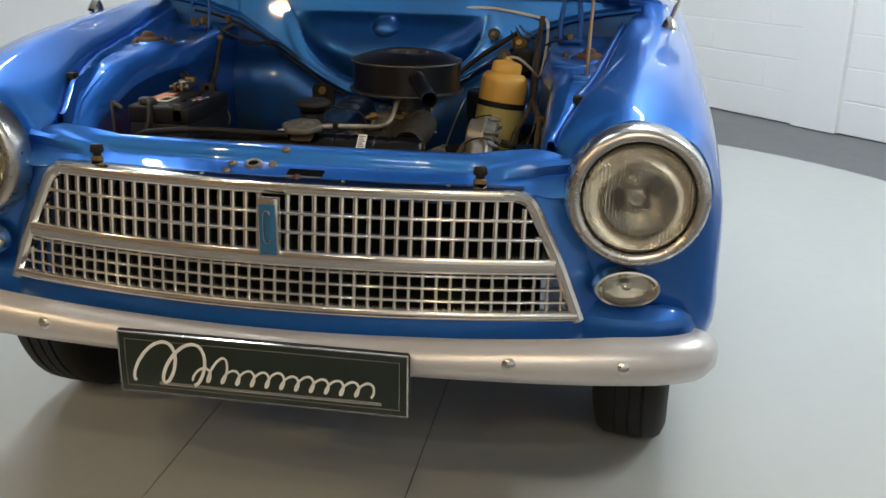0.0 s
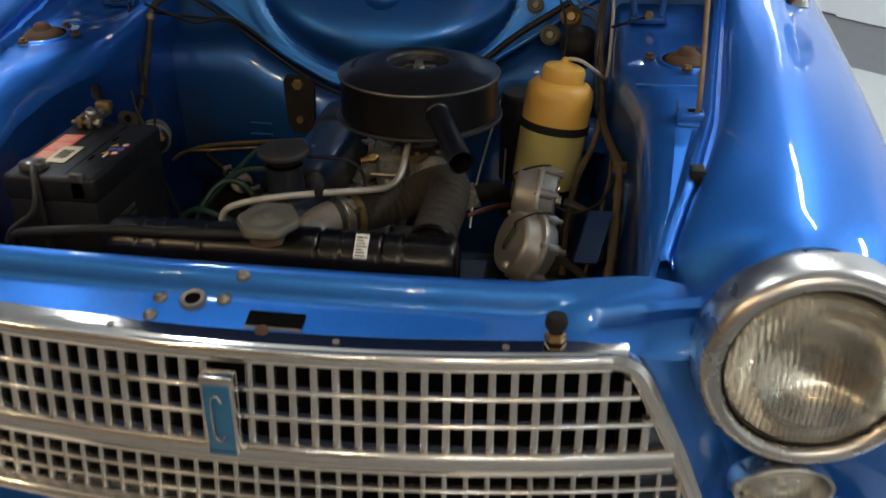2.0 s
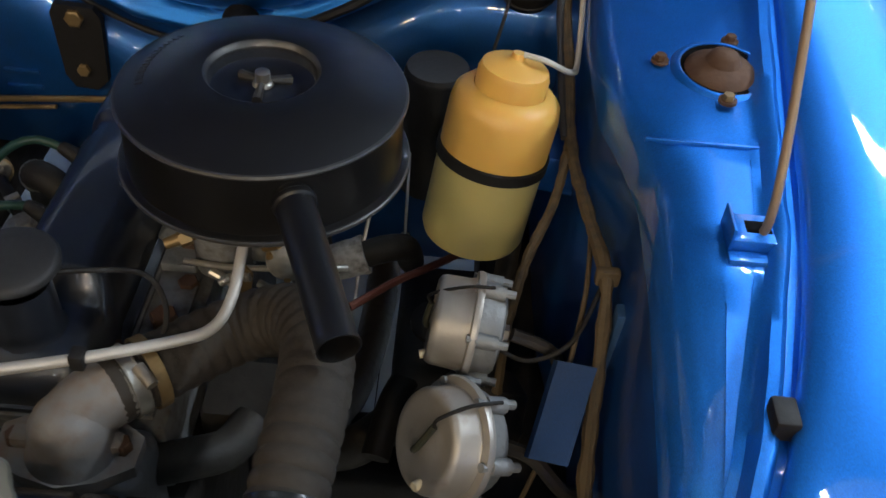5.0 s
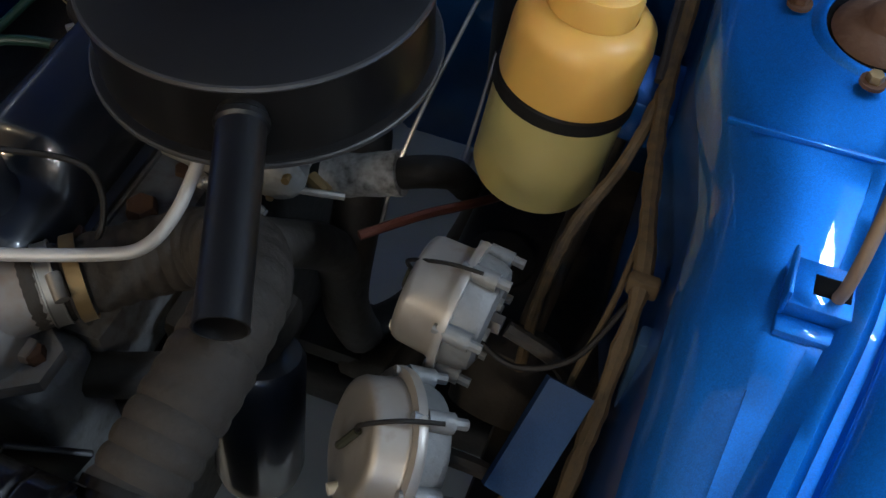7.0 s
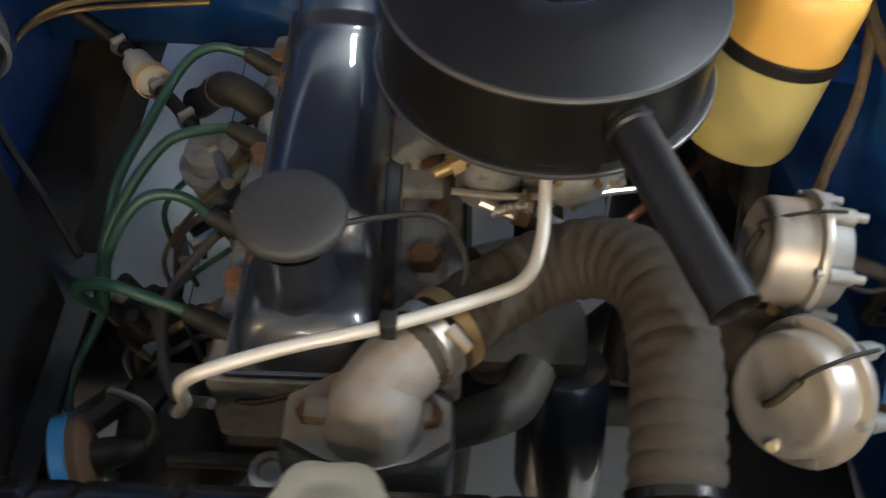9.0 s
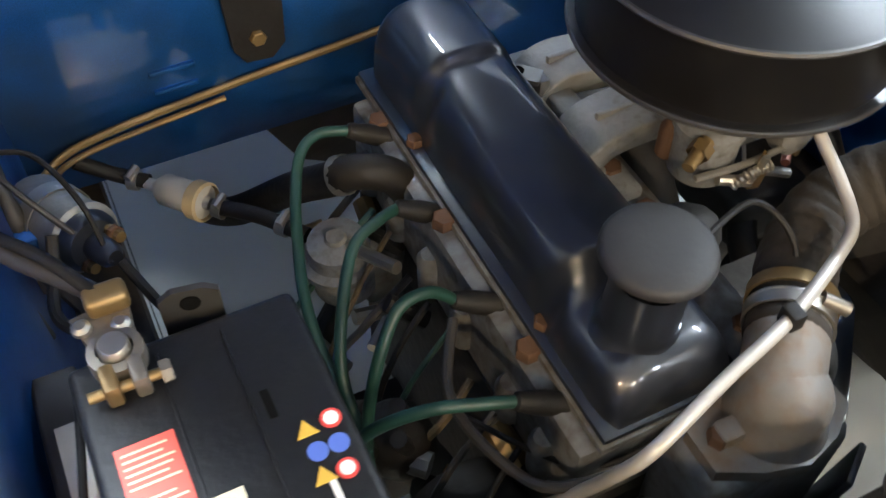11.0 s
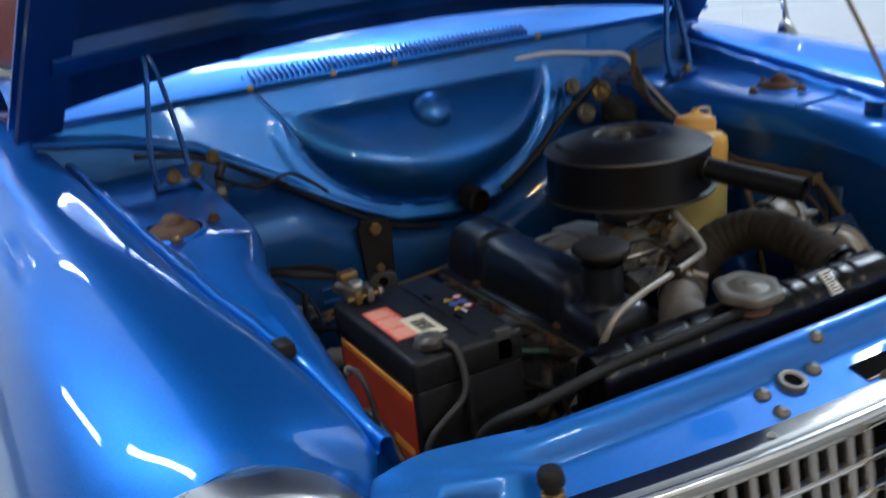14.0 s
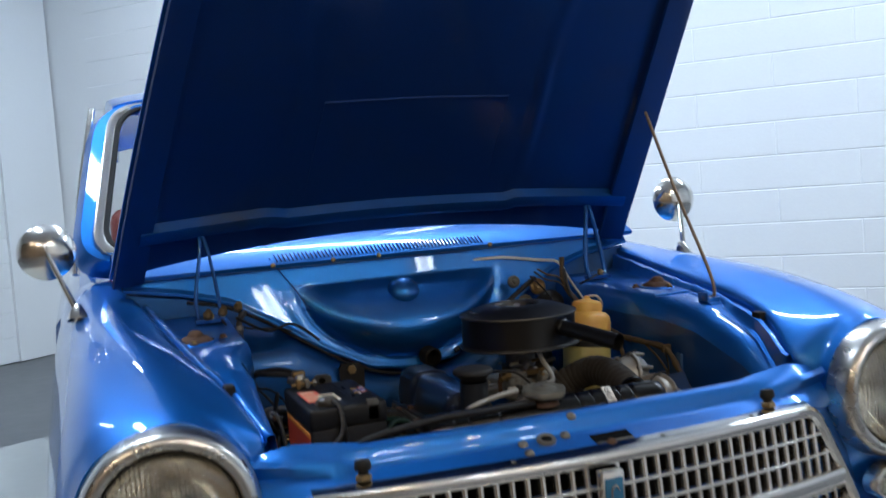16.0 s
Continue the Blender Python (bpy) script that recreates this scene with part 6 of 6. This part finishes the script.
vp = part("vacuum_pipe", tube([(0.124, 0.470, 0.788), (0.122, 0.446, 0.770), (0.120, 0.412, 0.752), (0.110, 0.386, 0.743), (0.085, 0.370, 0.742), (0.021, 0.342, 0.745), (-0.040, 0.325, 0.742), (-0.085, 0.312, 0.735), (-0.104, 0.310, 0.722), (-0.112, 0.318, 0.695), (-0.118, 0.330, 0.660), (-0.135, 0.350, 0.610), (-0.150, 0.372, 0.572)], 0.0047, 12), WHITEPIPE, engine, "bent pale metal pipe over the engine")
part("pipe_clip", box(0.016, 0.027, 0.335, 0.349, 0.738, 0.753, 0.002), RUBBER, vp)
part("plug_wire", tube([(-0.10, 0.330, 0.660), (-0.14, 0.36, 0.63), (-0.16, 0.44, 0.625), (-0.13, 0.50, 0.635)], 0.0042, 9), CABLEGREY, engine)

# manifold and carburettor below the filter
def branch(points, w, h):
    """A cast arm of rounded box section along a bent line in the x-z plane."""
    ps = smooth(points, 6)
    rows = []
    for i, p in enumerate(ps):
        t = (ps[min(i + 1, len(ps) - 1)] - ps[max(i - 1, 0)]).normalized()
        side = Vector((0, 1, 0)) if abs(t.y) < 0.8 else Vector((1, 0, 0))
        side = (side - t * side.dot(t)).normalized()
        up = side.cross(t)
        rows.append([p + side * (w * math.copysign(abs(math.cos(a)) ** 0.20, math.cos(a))) + up * (h * math.copysign(abs(math.sin(a)) ** 0.20, math.sin(a))) for a in np.linspace(0, 2 * math.pi, 21)[:-1]])
    return loft(rows, closed=True, cap=True)


for y, y1 in ((0.586, 0.584), (0.664, 0.650)):
    arm = part("manifold_arm", branch([(0.020, y, 0.664), (0.034, y, 0.682), (0.056, y, 0.690), (0.110, y1, 0.694)], 0.0265, 0.0120), ALU, engine, "cast grey inlet manifold arm")
    part("arm_flange", box(0.020, 0.048, y - 0.034, y + 0.034, 0.652, 0.664, 0.004, seg=2), ALU, arm)
    part("arm_rib", box(0.040, 0.112, y - 0.003, y + 0.003, 0.696, 0.7055, 0.002, seg=2), ALU, arm)
    for d in (-0.029, 0.029):
        part("arm_stud", bolt((0.030, y + d, 0.664), (0, 0, 1), 0.006, 0.008), STEEL, arm)
part("manifold_bridge", box(0.026, 0.052, 0.600, 0.652, 0.668, 0.688, 0.005, seg=3), ALU, engine)
part("manifold_body", branch([(0.112, 0.700, 0.690), (0.114, 0.650, 0.697), (0.116, 0.590, 0.700), (0.116, 0.545, 0.700)], 0.030, 0.014), ALU, engine, "cast grey manifold body")
eye_plate = part("lifting_eye", prism([(-0.006, 0.664, 0.6995), (0.018, 0.640, 0.6995), (0.030, 0.652, 0.6995), (0.006, 0.678, 0.6995)], (0, 0, 0.004)), STEEL, engine, "bright steel lifting eye")
# The eye's shaded opening is painted as a black disc.
part("eye_hole", spun([(0.0055, 0.0), (0.0055, 0.0006), (0, 0.0006)], (0.010, 0.661, 0.7035), seg=16), VOID, eye_plate)
part("eye_foot", box(0.020, 0.030, 0.640, 0.656, 0.652, 0.702, 0.002), STEEL, eye_plate)
part("manifold_web", box(0.02, 0.055, 0.528, 0.562, 0.652, 0.668, 0.004), ALU, engine)
carb = part("carburettor", box(0.092, 0.160, 0.510, 0.596, 0.694, 0.736, 0.008, seg=3), ALU, engine, "grimy cast carburettor")
part("throat", spun([(0.030, 0), (0.030, 0.05), (0.040, 0.052), (0.040, 0.062)], (0.123, 0.552, 0.734), seg=28), ALU, carb)
part("top_cover", prism([(0.086, 0.498, 0.736), (0.120, 0.490, 0.736), (0.160, 0.500, 0.736), (0.170, 0.540, 0.736), (0.164, 0.590, 0.736), (0.100, 0.596, 0.736), (0.084, 0.560, 0.736)], (0, 0, 0.010)), BRASS, carb, "yellow-passivated cover")
part("float_bowl", spun([(0, -0.034), (0.020, -0.033), (0.025, -0.028), (0.026, 0.012), (0.028, 0.014), (0.028, 0.020), (0.02, 0.024), (0, 0.025)], (0.088, 0.512, 0.722), seg=24), ALU, carb, "round float bowl")
part("choke_housing", spun([(0, 0), (0.020, 0.0), (0.022, 0.003), (0.022, 0.016), (0.018, 0.020), (0.008, 0.024), (0, 0.024)], (0.150, 0.500, 0.726), (0.25, -1, 0.1), 24), ALU, carb, "round choke housing")
for k in range(3):
    a = k * 2.1 + 0.5
    part("housing_screw", rod((0.150 + 0.017 * math.cos(a), 0.484, 0.727 + 0.017 * math.sin(a)), (0.151 + 0.017 * math.cos(a), 0.477, 0.728 + 0.017 * math.sin(a)), 0.0032, seg=8), BRASS, carb)
for x, y in ((0.094, 0.504), (0.128, 0.497), (0.158, 0.508), (0.162, 0.570), (0.092, 0.586)):
    part("cover_screw", bolt((x, y, 0.746), (0, 0, 1), 0.0045, 0.004), STEEL, carb)
part("fuel_union", rod((0.070, 0.494, 0.742), (0.046, 0.482, 0.736), 0.0062, 0.005, seg=10), BRASS, carb)
part("union_nut", spun([(0.009, 0), (0.009, 0.010)], (0.066, 0.492, 0.741), (-0.9, -0.45, -0.2), 6), BRASS, carb)
part("jet_tower", spun([(0.010, 0), (0.010, 0.026), (0.007, 0.030), (0.006, 0.040), (0, 0.041)], (0.070, 0.530, 0.700), seg=14), RUST, carb, "rusty jet tower")
for p0, p1, r, m in (((0.082, 0.484, 0.706), (0.108, 0.476, 0.700), 0.0045, STEEL), ((0.108, 0.476, 0.700), (0.112, 0.472, 0.728), 0.003, STEEL), ((0.124, 0.482, 0.700), (0.146, 0.474, 0.694), 0.004, ALU),
                     ((0.132, 0.480, 0.744), (0.146, 0.472, 0.756), 0.0035, BRASS), ((0.100, 0.482, 0.752), (0.104, 0.474, 0.764), 0.004, STEEL), ((0.166, 0.512, 0.704), (0.182, 0.506, 0.700), 0.006, BRASS),
                     ((0.116, 0.486, 0.764), (0.136, 0.480, 0.768), 0.003, BRASS), ((0.076, 0.500, 0.760), (0.092, 0.490, 0.764), 0.005, ALU), ((0.168, 0.530, 0.750), (0.186, 0.520, 0.756), 0.004, STEEL)):
    part("linkage", rod(p0, p1, r, seg=9), m, carb)
part("spring", tube([(0.092, 0.478, 0.700), (0.104, 0.474, 0.712), (0.120, 0.472, 0.716)], 0.0034, 8, ridge=0.0012, pitch=0.004), STEEL, carb)
part("lever", prism([(0.106, 0.474, 0.694), (0.118, 0.474, 0.690), (0.122, 0.474, 0.716), (0.112, 0.474, 0.732)], (0, 0.0025, 0)), BRASS, carb)
part("throttle_rod", tube([(0.06, 0.485, 0.716), (0.10, 0.480, 0.718), (0.15, 0.482, 0.720), (0.20, 0.50, 0.71)], 0.0028, 8), STEEL, carb)
part("head_plate", box(0.022, 0.060, 0.36, 0.56, 0.652, 0.6585, 0.003), HEADGREY, engine)
part("head_stud", bolt((0.042, 0.463, 0.6585), (0, 0, 1), 0.013, 0.012), RUST, engine)
part("head_stud", bolt((0.042, 0.560, 0.6585), (0, 0, 1), 0.011, 0.012), RUST, engine)

# right-hand side of the block
part("oil_filter", spun([(0, 0.004), (0.020, 0.004), (0.033, 0.0), (0.037, -0.006), (0.038, -0.12), (0.034, -0.134), (0.02, -0.14), (0, -0.14)], (0.158, 0.418, 0.590), (-0.05, 0.35, 1), 28), GLOSSBLACK, engine, "dark oil filter canister")
part("filter_head", box(0.08, 0.175, 0.40, 0.47, 0.575, 0.615, 0.012), DIRTY, engine)
part("water_stub", tube([(0.06, 0.34, 0.62), (0.09, 0.35, 0.62), (0.115, 0.37, 0.61), (0.13, 0.40, 0.61)], 0.018, 12), DIRTY, engine)
part("exhaust_manifold", tube([(0.085, 0.70, 0.60), (0.13, 0.69, 0.59), (0.15, 0.62, 0.54), (0.15, 0.58, 0.44), (0.15, 0.62, 0.30)], 0.024, 14), DIRTY, engine, "dark grimy exhaust manifold")
part("exhaust_manifold", tube([(0.085, 0.50, 0.60), (0.12, 0.52, 0.59), (0.145, 0.57, 0.53), (0.15, 0.58, 0.46)], 0.022, 14), DIRTY, engine)
part("lagged_pipe", tube([(0.145, 0.583, 0.622), (0.160, 0.584, 0.628), (0.185, 0.586, 0.638), (0.208, 0.590, 0.646)], 0.0195, 18, wobble=0.10), LAGGING, engine, "mottled white lagged pipe")
part("pipe_elbow", tube([(0.205, 0.589, 0.645), (0.228, 0.594, 0.652), (0.246, 0.610, 0.640), (0.252, 0.635, 0.60)], 0.014, 14), RUBBER, engine)
part("steering_box", spun([(0, 0), (0.045, 0.0), (0.048, 0.02), (0.048, 0.06), (0.03, 0.08), (0.012, 0.085), (0.012, 0.30)], (0.335, 0.50, 0.47), (0.1, 0.75, 0.65), 24), DIRTY, car, "oily dark steering gear")
part("brake_line", tube([(0.200, 0.520, 0.640), (0.240, 0.56, 0.640), (0.275, 0.60, 0.628), (0.31, 0.66, 0.60)], 0.0042, 8), COPPER, car, "brown metal pipe")
part("alternator", spun([(0, -0.06), (0.045, -0.06), (0.050, -0.05), (0.050, 0.05), (0.04, 0.062), (0.012, 0.066), (0.012, 0.09)], (-0.160, 0.370, 0.505), (0.1, -1, 0), 28), DIRTY, engine, "grimy dynamo")
part("pulley", spun([(0, 0), (0.036, 0), (0.036, 0.004), (0.028, 0.010), (0.036, 0.016), (0.036, 0.020), (0, 0.020)], (-0.153, 0.300, 0.505), (0.1, -1, 0), 28), STEEL, engine)
part("bracket_arm", box(-0.15, -0.05, 0.330, 0.342, 0.556, 0.568, 0.004), DIRTY, engine)
part("outlet_elbow", tube([(-0.055, 0.325, 0.545), (-0.066, 0.316, 0.560), (-0.085, 0.300, 0.548), (-0.105, 0.280, 0.520)], 0.020, 16), ALU, engine)
part("plug_bolt", spun([(0.016, -0.01), (0.016, 0.004), (0.010, 0.005), (0.009, 0.0), (0, 0.0)], (-0.066, 0.318, 0.582), (0, 0, 1), 16), STEEL, engine)
part("bottom_hose", tube([(-0.095, 0.288, 0.535), (-0.115, 0.270, 0.50), (-0.125, 0.255, 0.46), (-0.12, 0.243, 0.42)], 0.0235, 18), RUBBER, engine, "black rubber bottom hose")
part("bottom_clip", spun([(0.0245, -0.005), (0.026, -0.005), (0.026, 0.005), (0.0245, 0.005)], (-0.106, 0.278, 0.517), (-0.5, -0.4, -0.9), 22), STEEL, engine)
fan = part("fan_hub", spun([(0, 0.02), (0.03, 0.02), (0.045, 0.0), (0.045, -0.02), (0, -0.02)], (0.005, 0.285, 0.50), (0, -1, 0), 24), DIRTY, engine)
for k in range(4):
    a = k * math.pi / 2 + 0.5
    r = Matrix.Rotation(a, 4, "Y")
    bm = box(0.03, 0.14, -0.003, 0.003, -0.03, 0.03, 0.002, m=Matrix.Translation((0.005, 0.278, 0.50)) @ r @ pose(0, 0, 0, 25, 0, 0))
    part("fan_blade", bm, BLACK, fan)
part("engine_mount", box(-0.23, 0.19, 0.58, 0.66, 0.288, 0.32, 0.01), RUBBER, engine)
for k in range(16):
    q = Vector((random.uniform(-0.20, -0.11), random.uniform(0.38, 0.70), random.uniform(0.44, 0.57)))
    d = Vector((random.uniform(-1, 0.2), random.uniform(-1, 1), random.uniform(-0.3, 0.8))).normalized()
    part("fitting", rod(q, q + d * random.uniform(0.02, 0.05), random.uniform(0.005, 0.014), seg=9), random.choice((DIRTY, HEADGREY, BRASS, STEEL, RUBBER)), engine)

for k in range(9):
    y = 0.40 + 0.038 * k
    pts = [(-0.125, y, 0.60 - 0.01 * (k % 3)), (-0.165 - 0.01 * (k % 2), y - 0.02, 0.565), (-0.19 - 0.012 * (k % 4), y - 0.05 + 0.02 * (k % 3), 0.50), (-0.20, y - 0.06, 0.42)]
    part("block_wire", tube(pts, 0.0026 + 0.0006 * (k % 3), 7), (RUBBER, CABLEGREY, LOOM, GREEN)[k % 4], engine)

# ---- air filter ----
air = thing("air_filter", (0.123, 0.552, 0.79), "round black air filter with an intake snout", "air filter")
AC = (0.123, 0.552, 0.0)
part("lid", spun([(0.0440, 0.8630), (0.0450, 0.8700), (0.0475, 0.8732), (0.053, 0.8742), (0.066, 0.8735), (0.080, 0.8700), (0.098, 0.8640), (0.112, 0.8590), (0.1165, 0.8572), (0.1188, 0.8562), (0.1196, 0.8545), (0.1190, 0.8528), (0.1165, 0.8520)], AC, seg=80), BLACK, air, "black pressed lid with a dished centre")
part("lid_rim", spun([(0.1178, 0.8572), (0.1195, 0.8566), (0.1204, 0.8546), (0.1195, 0.8526), (0.1175, 0.8522)], AC, seg=80), RIM, air, "worn bright rolled edge")
part("dish", spun([(0.0445, 0.866), (0.043, 0.859), (0.039, 0.856), (0.022, 0.856), (0.014, 0.858), (0, 0.859)], AC, seg=40), GLOSSBLACK, air)
part("dish_rim", spun([(0.0445, 0.8690), (0.0465, 0.8728), (0.0478, 0.8736), (0.0470, 0.8722)], AC, seg=48), RIM, air)
for k in range(3):
    a = 0.5 + k * 2 * math.pi / 3
    p0, p1 = Vector((0.123 + 0.006 * math.cos(a), 0.552 + 0.006 * math.sin(a), 0.8625)), Vector((0.123 + 0.024 * math.cos(a), 0.552 + 0.024 * math.sin(a), 0.8590))
    part("bracket_arm", rod(p0, p1, 0.0030, 0.0045, 8), RIM, air, "dull steel bracket arm")
for k in range(15):
    a = 2.55 + 0.058 * k
    m = Matrix.Translation((0.123 + 0.098 * math.cos(a), 0.552 + 0.098 * math.sin(a), 0.8640)) @ Matrix.Rotation(a, 4, "Z") @ pose(0, 0, 0, 0, 19, 0)
    part("raised_mark", box(-0.0035, 0.0035, -0.0014, 0.0014, -0.0006, 0.0008, 0.0003, m=m, seg=1), BLACK, air)
part("can", spun([(0.1165, 0.853), (0.1165, 0.800), (0.117, 0.797), (0.1225, 0.7955), (0.1235, 0.7925), (0.121, 0.7895), (0.105, 0.789), (0.05, 0.789), (0.04, 0.782)], AC, seg=72), CANBLACK, air)
part("base_rim", spun([(0.1215, 0.7958), (0.1238, 0.7945), (0.1242, 0.7922), (0.1225, 0.7900)], AC, seg=72), RIM, air)
part("centre_nut", spun([(0.009, 0.0), (0.008, 0.003), (0.0065, 0.004), (0.0062, 0.012), (0.004, 0.0135), (0, 0.0138)], (0.123, 0.552, 0.8595), seg=14), STEEL, air, "dull steel nut")
s0, s1 = Vector((0.164, 0.446, 0.832)), Vector((0.217, 0.316, 0.811))
d = (s1 - s0)
part("snout", spun([(0.0, -0.006), (0.010, -0.005), (0.0155, 0.0), (0.0155, d.length - 0.004), (0.0162, d.length), (0.0148, d.length), (0.0142, d.length - 0.01), (0.0142, 0.02), (0, 0.02)], s0, d, 30), BLACK, air, "black intake snout")
part("snout_collar", spun([(0.0155, 0.004), (0.0172, 0.006), (0.0172, 0.010), (0.0155, 0.012)], s0, d, 30), BLACK, air)
part("snout_root", tube([(0.152, 0.470, 0.822), (0.158, 0.458, 0.828), (0.166, 0.442, 0.831)], 0.0145, 18), BLACK, air)

part("lower_arm", tube([(0.36, 0.62, 0.40), (0.29, 0.64, 0.37), (0.20, 0.60, 0.31), (0.14, 0.60, 0.29)], 0.026, 12), DIRTY, car, "oily dark suspension arm")
part("exhaust_pipe", tube([(0.15, 0.62, 0.32), (0.18, 0.70, 0.28), (0.20, 0.85, 0.26), (0.20, 1.1, 0.25)], 0.024, 14), DIRTY, car, "grimy exhaust pipe")
part("throttle_link", tube([(0.236, 0.790, 0.70), (0.239, 0.740, 0.668), (0.243, 0.650, 0.616)], 0.0018, 6), STEEL, engine)
part("clevis", box(0.238, 0.248, 0.640, 0.662, 0.606, 0.617, 0.002), STEEL, engine)

# ---- coil and small parts by the battery ----
coil = thing("ignition_coil", (-0.39, 0.66, 0.66), "grey metal ignition coil with a dark cap", "coil")
c0, c1 = Vector((-0.385, 0.715, 0.672)), Vector((-0.345, 0.625, 0.690))
part("can", spun([(0, 0), (0.024, 0), (0.026, 0.004), (0.026, 0.065), (0.028, 0.067), (0.028, 0.071), (0.022, 0.074)], c0, c1 - c0, 26), ALU, coil)
part("cap", spun([(0.024, 0.068), (0.0235, 0.078), (0.019, 0.084), (0.011, 0.086), (0.010, 0.104), (0.006, 0.110), (0, 0.110)], c0, c1 - c0, 24), GLOSSBLACK, coil, "black insulating cap")
for d in (Vector((0.014, 0.002, 0.006)), Vector((-0.010, -0.003, -0.012))):
    q = c0 + (c1 - c0).normalized() * 0.080 + d
    part("terminal", rod(q, q + (c1 - c0).normalized() * 0.016, 0.0045, seg=8), BRASS, coil)
    part("terminal_nut", bolt(q + (c1 - c0).normalized() * 0.006, c1 - c0, 0.0068, 0.005), RUST, coil)
part("strap", spun([(0.0268, 0.025), (0.028, 0.025), (0.028, 0.040), (0.0268, 0.040)], c0, c1 - c0, 26), STEEL, coil)
part("coil_lead", tube([(-0.338, 0.612, 0.692), (-0.320, 0.58, 0.66), (-0.29, 0.55, 0.62), (-0.25, 0.50, 0.60)], 0.004, 8), RUBBER, coil)
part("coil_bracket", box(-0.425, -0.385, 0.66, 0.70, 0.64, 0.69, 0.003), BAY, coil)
part("earth_strap", tube([(-0.40, 0.64, 0.70), (-0.37, 0.60, 0.66), (-0.36, 0.57, 0.60), (-0.40, 0.52, 0.58)], 0.006, 8), RUBBER, coil)
tank = thing("tin_box", (-0.39, 0.45, 0.60), "grey painted tin box beside the battery", "box")
part("shell", box(-0.424, -0.386, 0.410, 0.560, 0.590, 0.668, 0.016, seg=4), PLASTIC, tank, "black rounded shell")
part("cover", box(-0.421, -0.389, 0.414, 0.556, 0.664, 0.673, 0.004, seg=3), CABLEGREY, tank, "grey dusty cover")
part("label", box(-0.412, -0.394, 0.445, 0.510, 0.6725, 0.6736), TUBEWHITE, tank, "pale shiny film")
for q in ((-0.410, 0.414, 0.668), (-0.398, 0.386, 0.668)):
    t = part("terminal", box(q[0] - 0.007, q[0] + 0.007, q[1] - 0.005, q[1] + 0.005, q[2], q[2] + 0.010, 0.002), BRASS, tank, "brass terminal block")
    part("terminal_screw", bolt((q[0], q[1], q[2] + 0.010), (0, 0, 1), 0.0042, 0.005), STEEL, t)
part("terminal_foot", box(-0.416, -0.390, 0.378, 0.424, 0.655, 0.668, 0.003), PLASTIC, tank)
part("lead", tube([(-0.398, 0.386, 0.676), (-0.393, 0.372, 0.684), (-0.389, 0.345, 0.676), (-0.387, 0.30, 0.650), (-0.385, 0.24, 0.62)], 0.0042, 9), CABLEGREY, tank)
part("lead", tube([(-0.410, 0.414, 0.676), (-0.404, 0.440, 0.690), (-0.396, 0.480, 0.694), (-0.392, 0.520, 0.684)], 0.0028, 8), RUBBER, tank)
part("lead", tube([(-0.385, 0.250, 0.62), (-0.375, 0.225, 0.628), (-0.34, 0.205, 0.640), (-0.30, 0.190, 0.640)], 0.0065, 10), TUBETAN, tank)

# sender with a black plug beside the block
sender = thing("pressure_sender", (-0.205, 0.322, 0.575), "round rust-red sender with a blue ring and a black plug", "sender")
c = Vector((-0.205, 0.322, 0.585))
ax = (1, 0.25, 0.05)
part("body", spun([(0, -0.012), (0.031, -0.012), (0.033, -0.006), (0.033, 0.004), (0.026, 0.008), (0, 0.009)], c, ax, 30), RUST, sender)
part("ring", spun([(0.0335, -0.015), (0.036, -0.014), (0.036, -0.004), (0.0335, -0.003)], c, ax, 30), BADGEBLUE, sender, "blue clamp ring")
part("plug", spun([(0.012, 0.006), (0.013, 0.018), (0.010, 0.036), (0.007, 0.046), (0, 0.046)], c, ax, 18), RUBBER, sender)
part("stem", rod((-0.212, 0.320, 0.565), (-0.215, 0.330, 0.440), 0.008, seg=10), STEEL, sender)
part("wire", tube([(-0.160, 0.334, 0.588), (-0.150, 0.340, 0.606), (-0.158, 0.346, 0.630), (-0.180, 0.350, 0.640)], 0.003, 8), CABLEGREY, sender)

# ---- turntable panels, then wall blocks ----
x0 = TABLE_C.x - TABLE_R
xs = [x0, -1.40, -0.333, 0.200, TABLE_C.x + TABLE_R]
for a, b in zip(xs, xs[1:]):
    n, g = 32, 0.0011
    edge = []
    for j in range(n + 1):
        x = a + g + (b - a - 2 * g) * j / n
        edge.append((x, math.sqrt(max(1e-4, (TABLE_R - 0.004) ** 2 - (x - TABLE_C.x) ** 2))))
    pts = [(x, TABLE_C.y + d, -0.0025) for x, d in edge] + [(x, TABLE_C.y - d, -0.0025) for x, d in reversed(edge)]
    part("panel", prism(pts, (0, 0, 0.0025)), FLOORM, deck)

BW, BH = 0.88, 0.195
bm = box(0.0015, BW - 0.0015, -0.003, 0.006, 0.0015, BH - 0.0015, 0.004, seg=1)
block_mesh = bpy.data.meshes.new("block")
bm.to_mesh(block_mesh)
bm.free()
block_mesh.materials.append(WALLM)


def blocks(wall, origin, along, s0, s1, rows):
    ang = math.atan2(along.y, along.x)
    for r in range(rows):
        s = s0 + (BW / 2 if r % 2 else 0)
        while s + BW < s1:
            ob = new("block", block_mesh)
            ob.parent = wall
            ob.matrix_basis = Matrix.Translation(Vector(origin) + along * s + Vector((0, 0, r * BH))) @ Matrix.Rotation(ang, 4, "Z")
            s += BW


blocks(wall_r, CORNER, D_RIGHT, 0.42, 7.6, 18)
blocks(wall_l, CORNER, D_LEFT, 0.04, 2.4, 16)
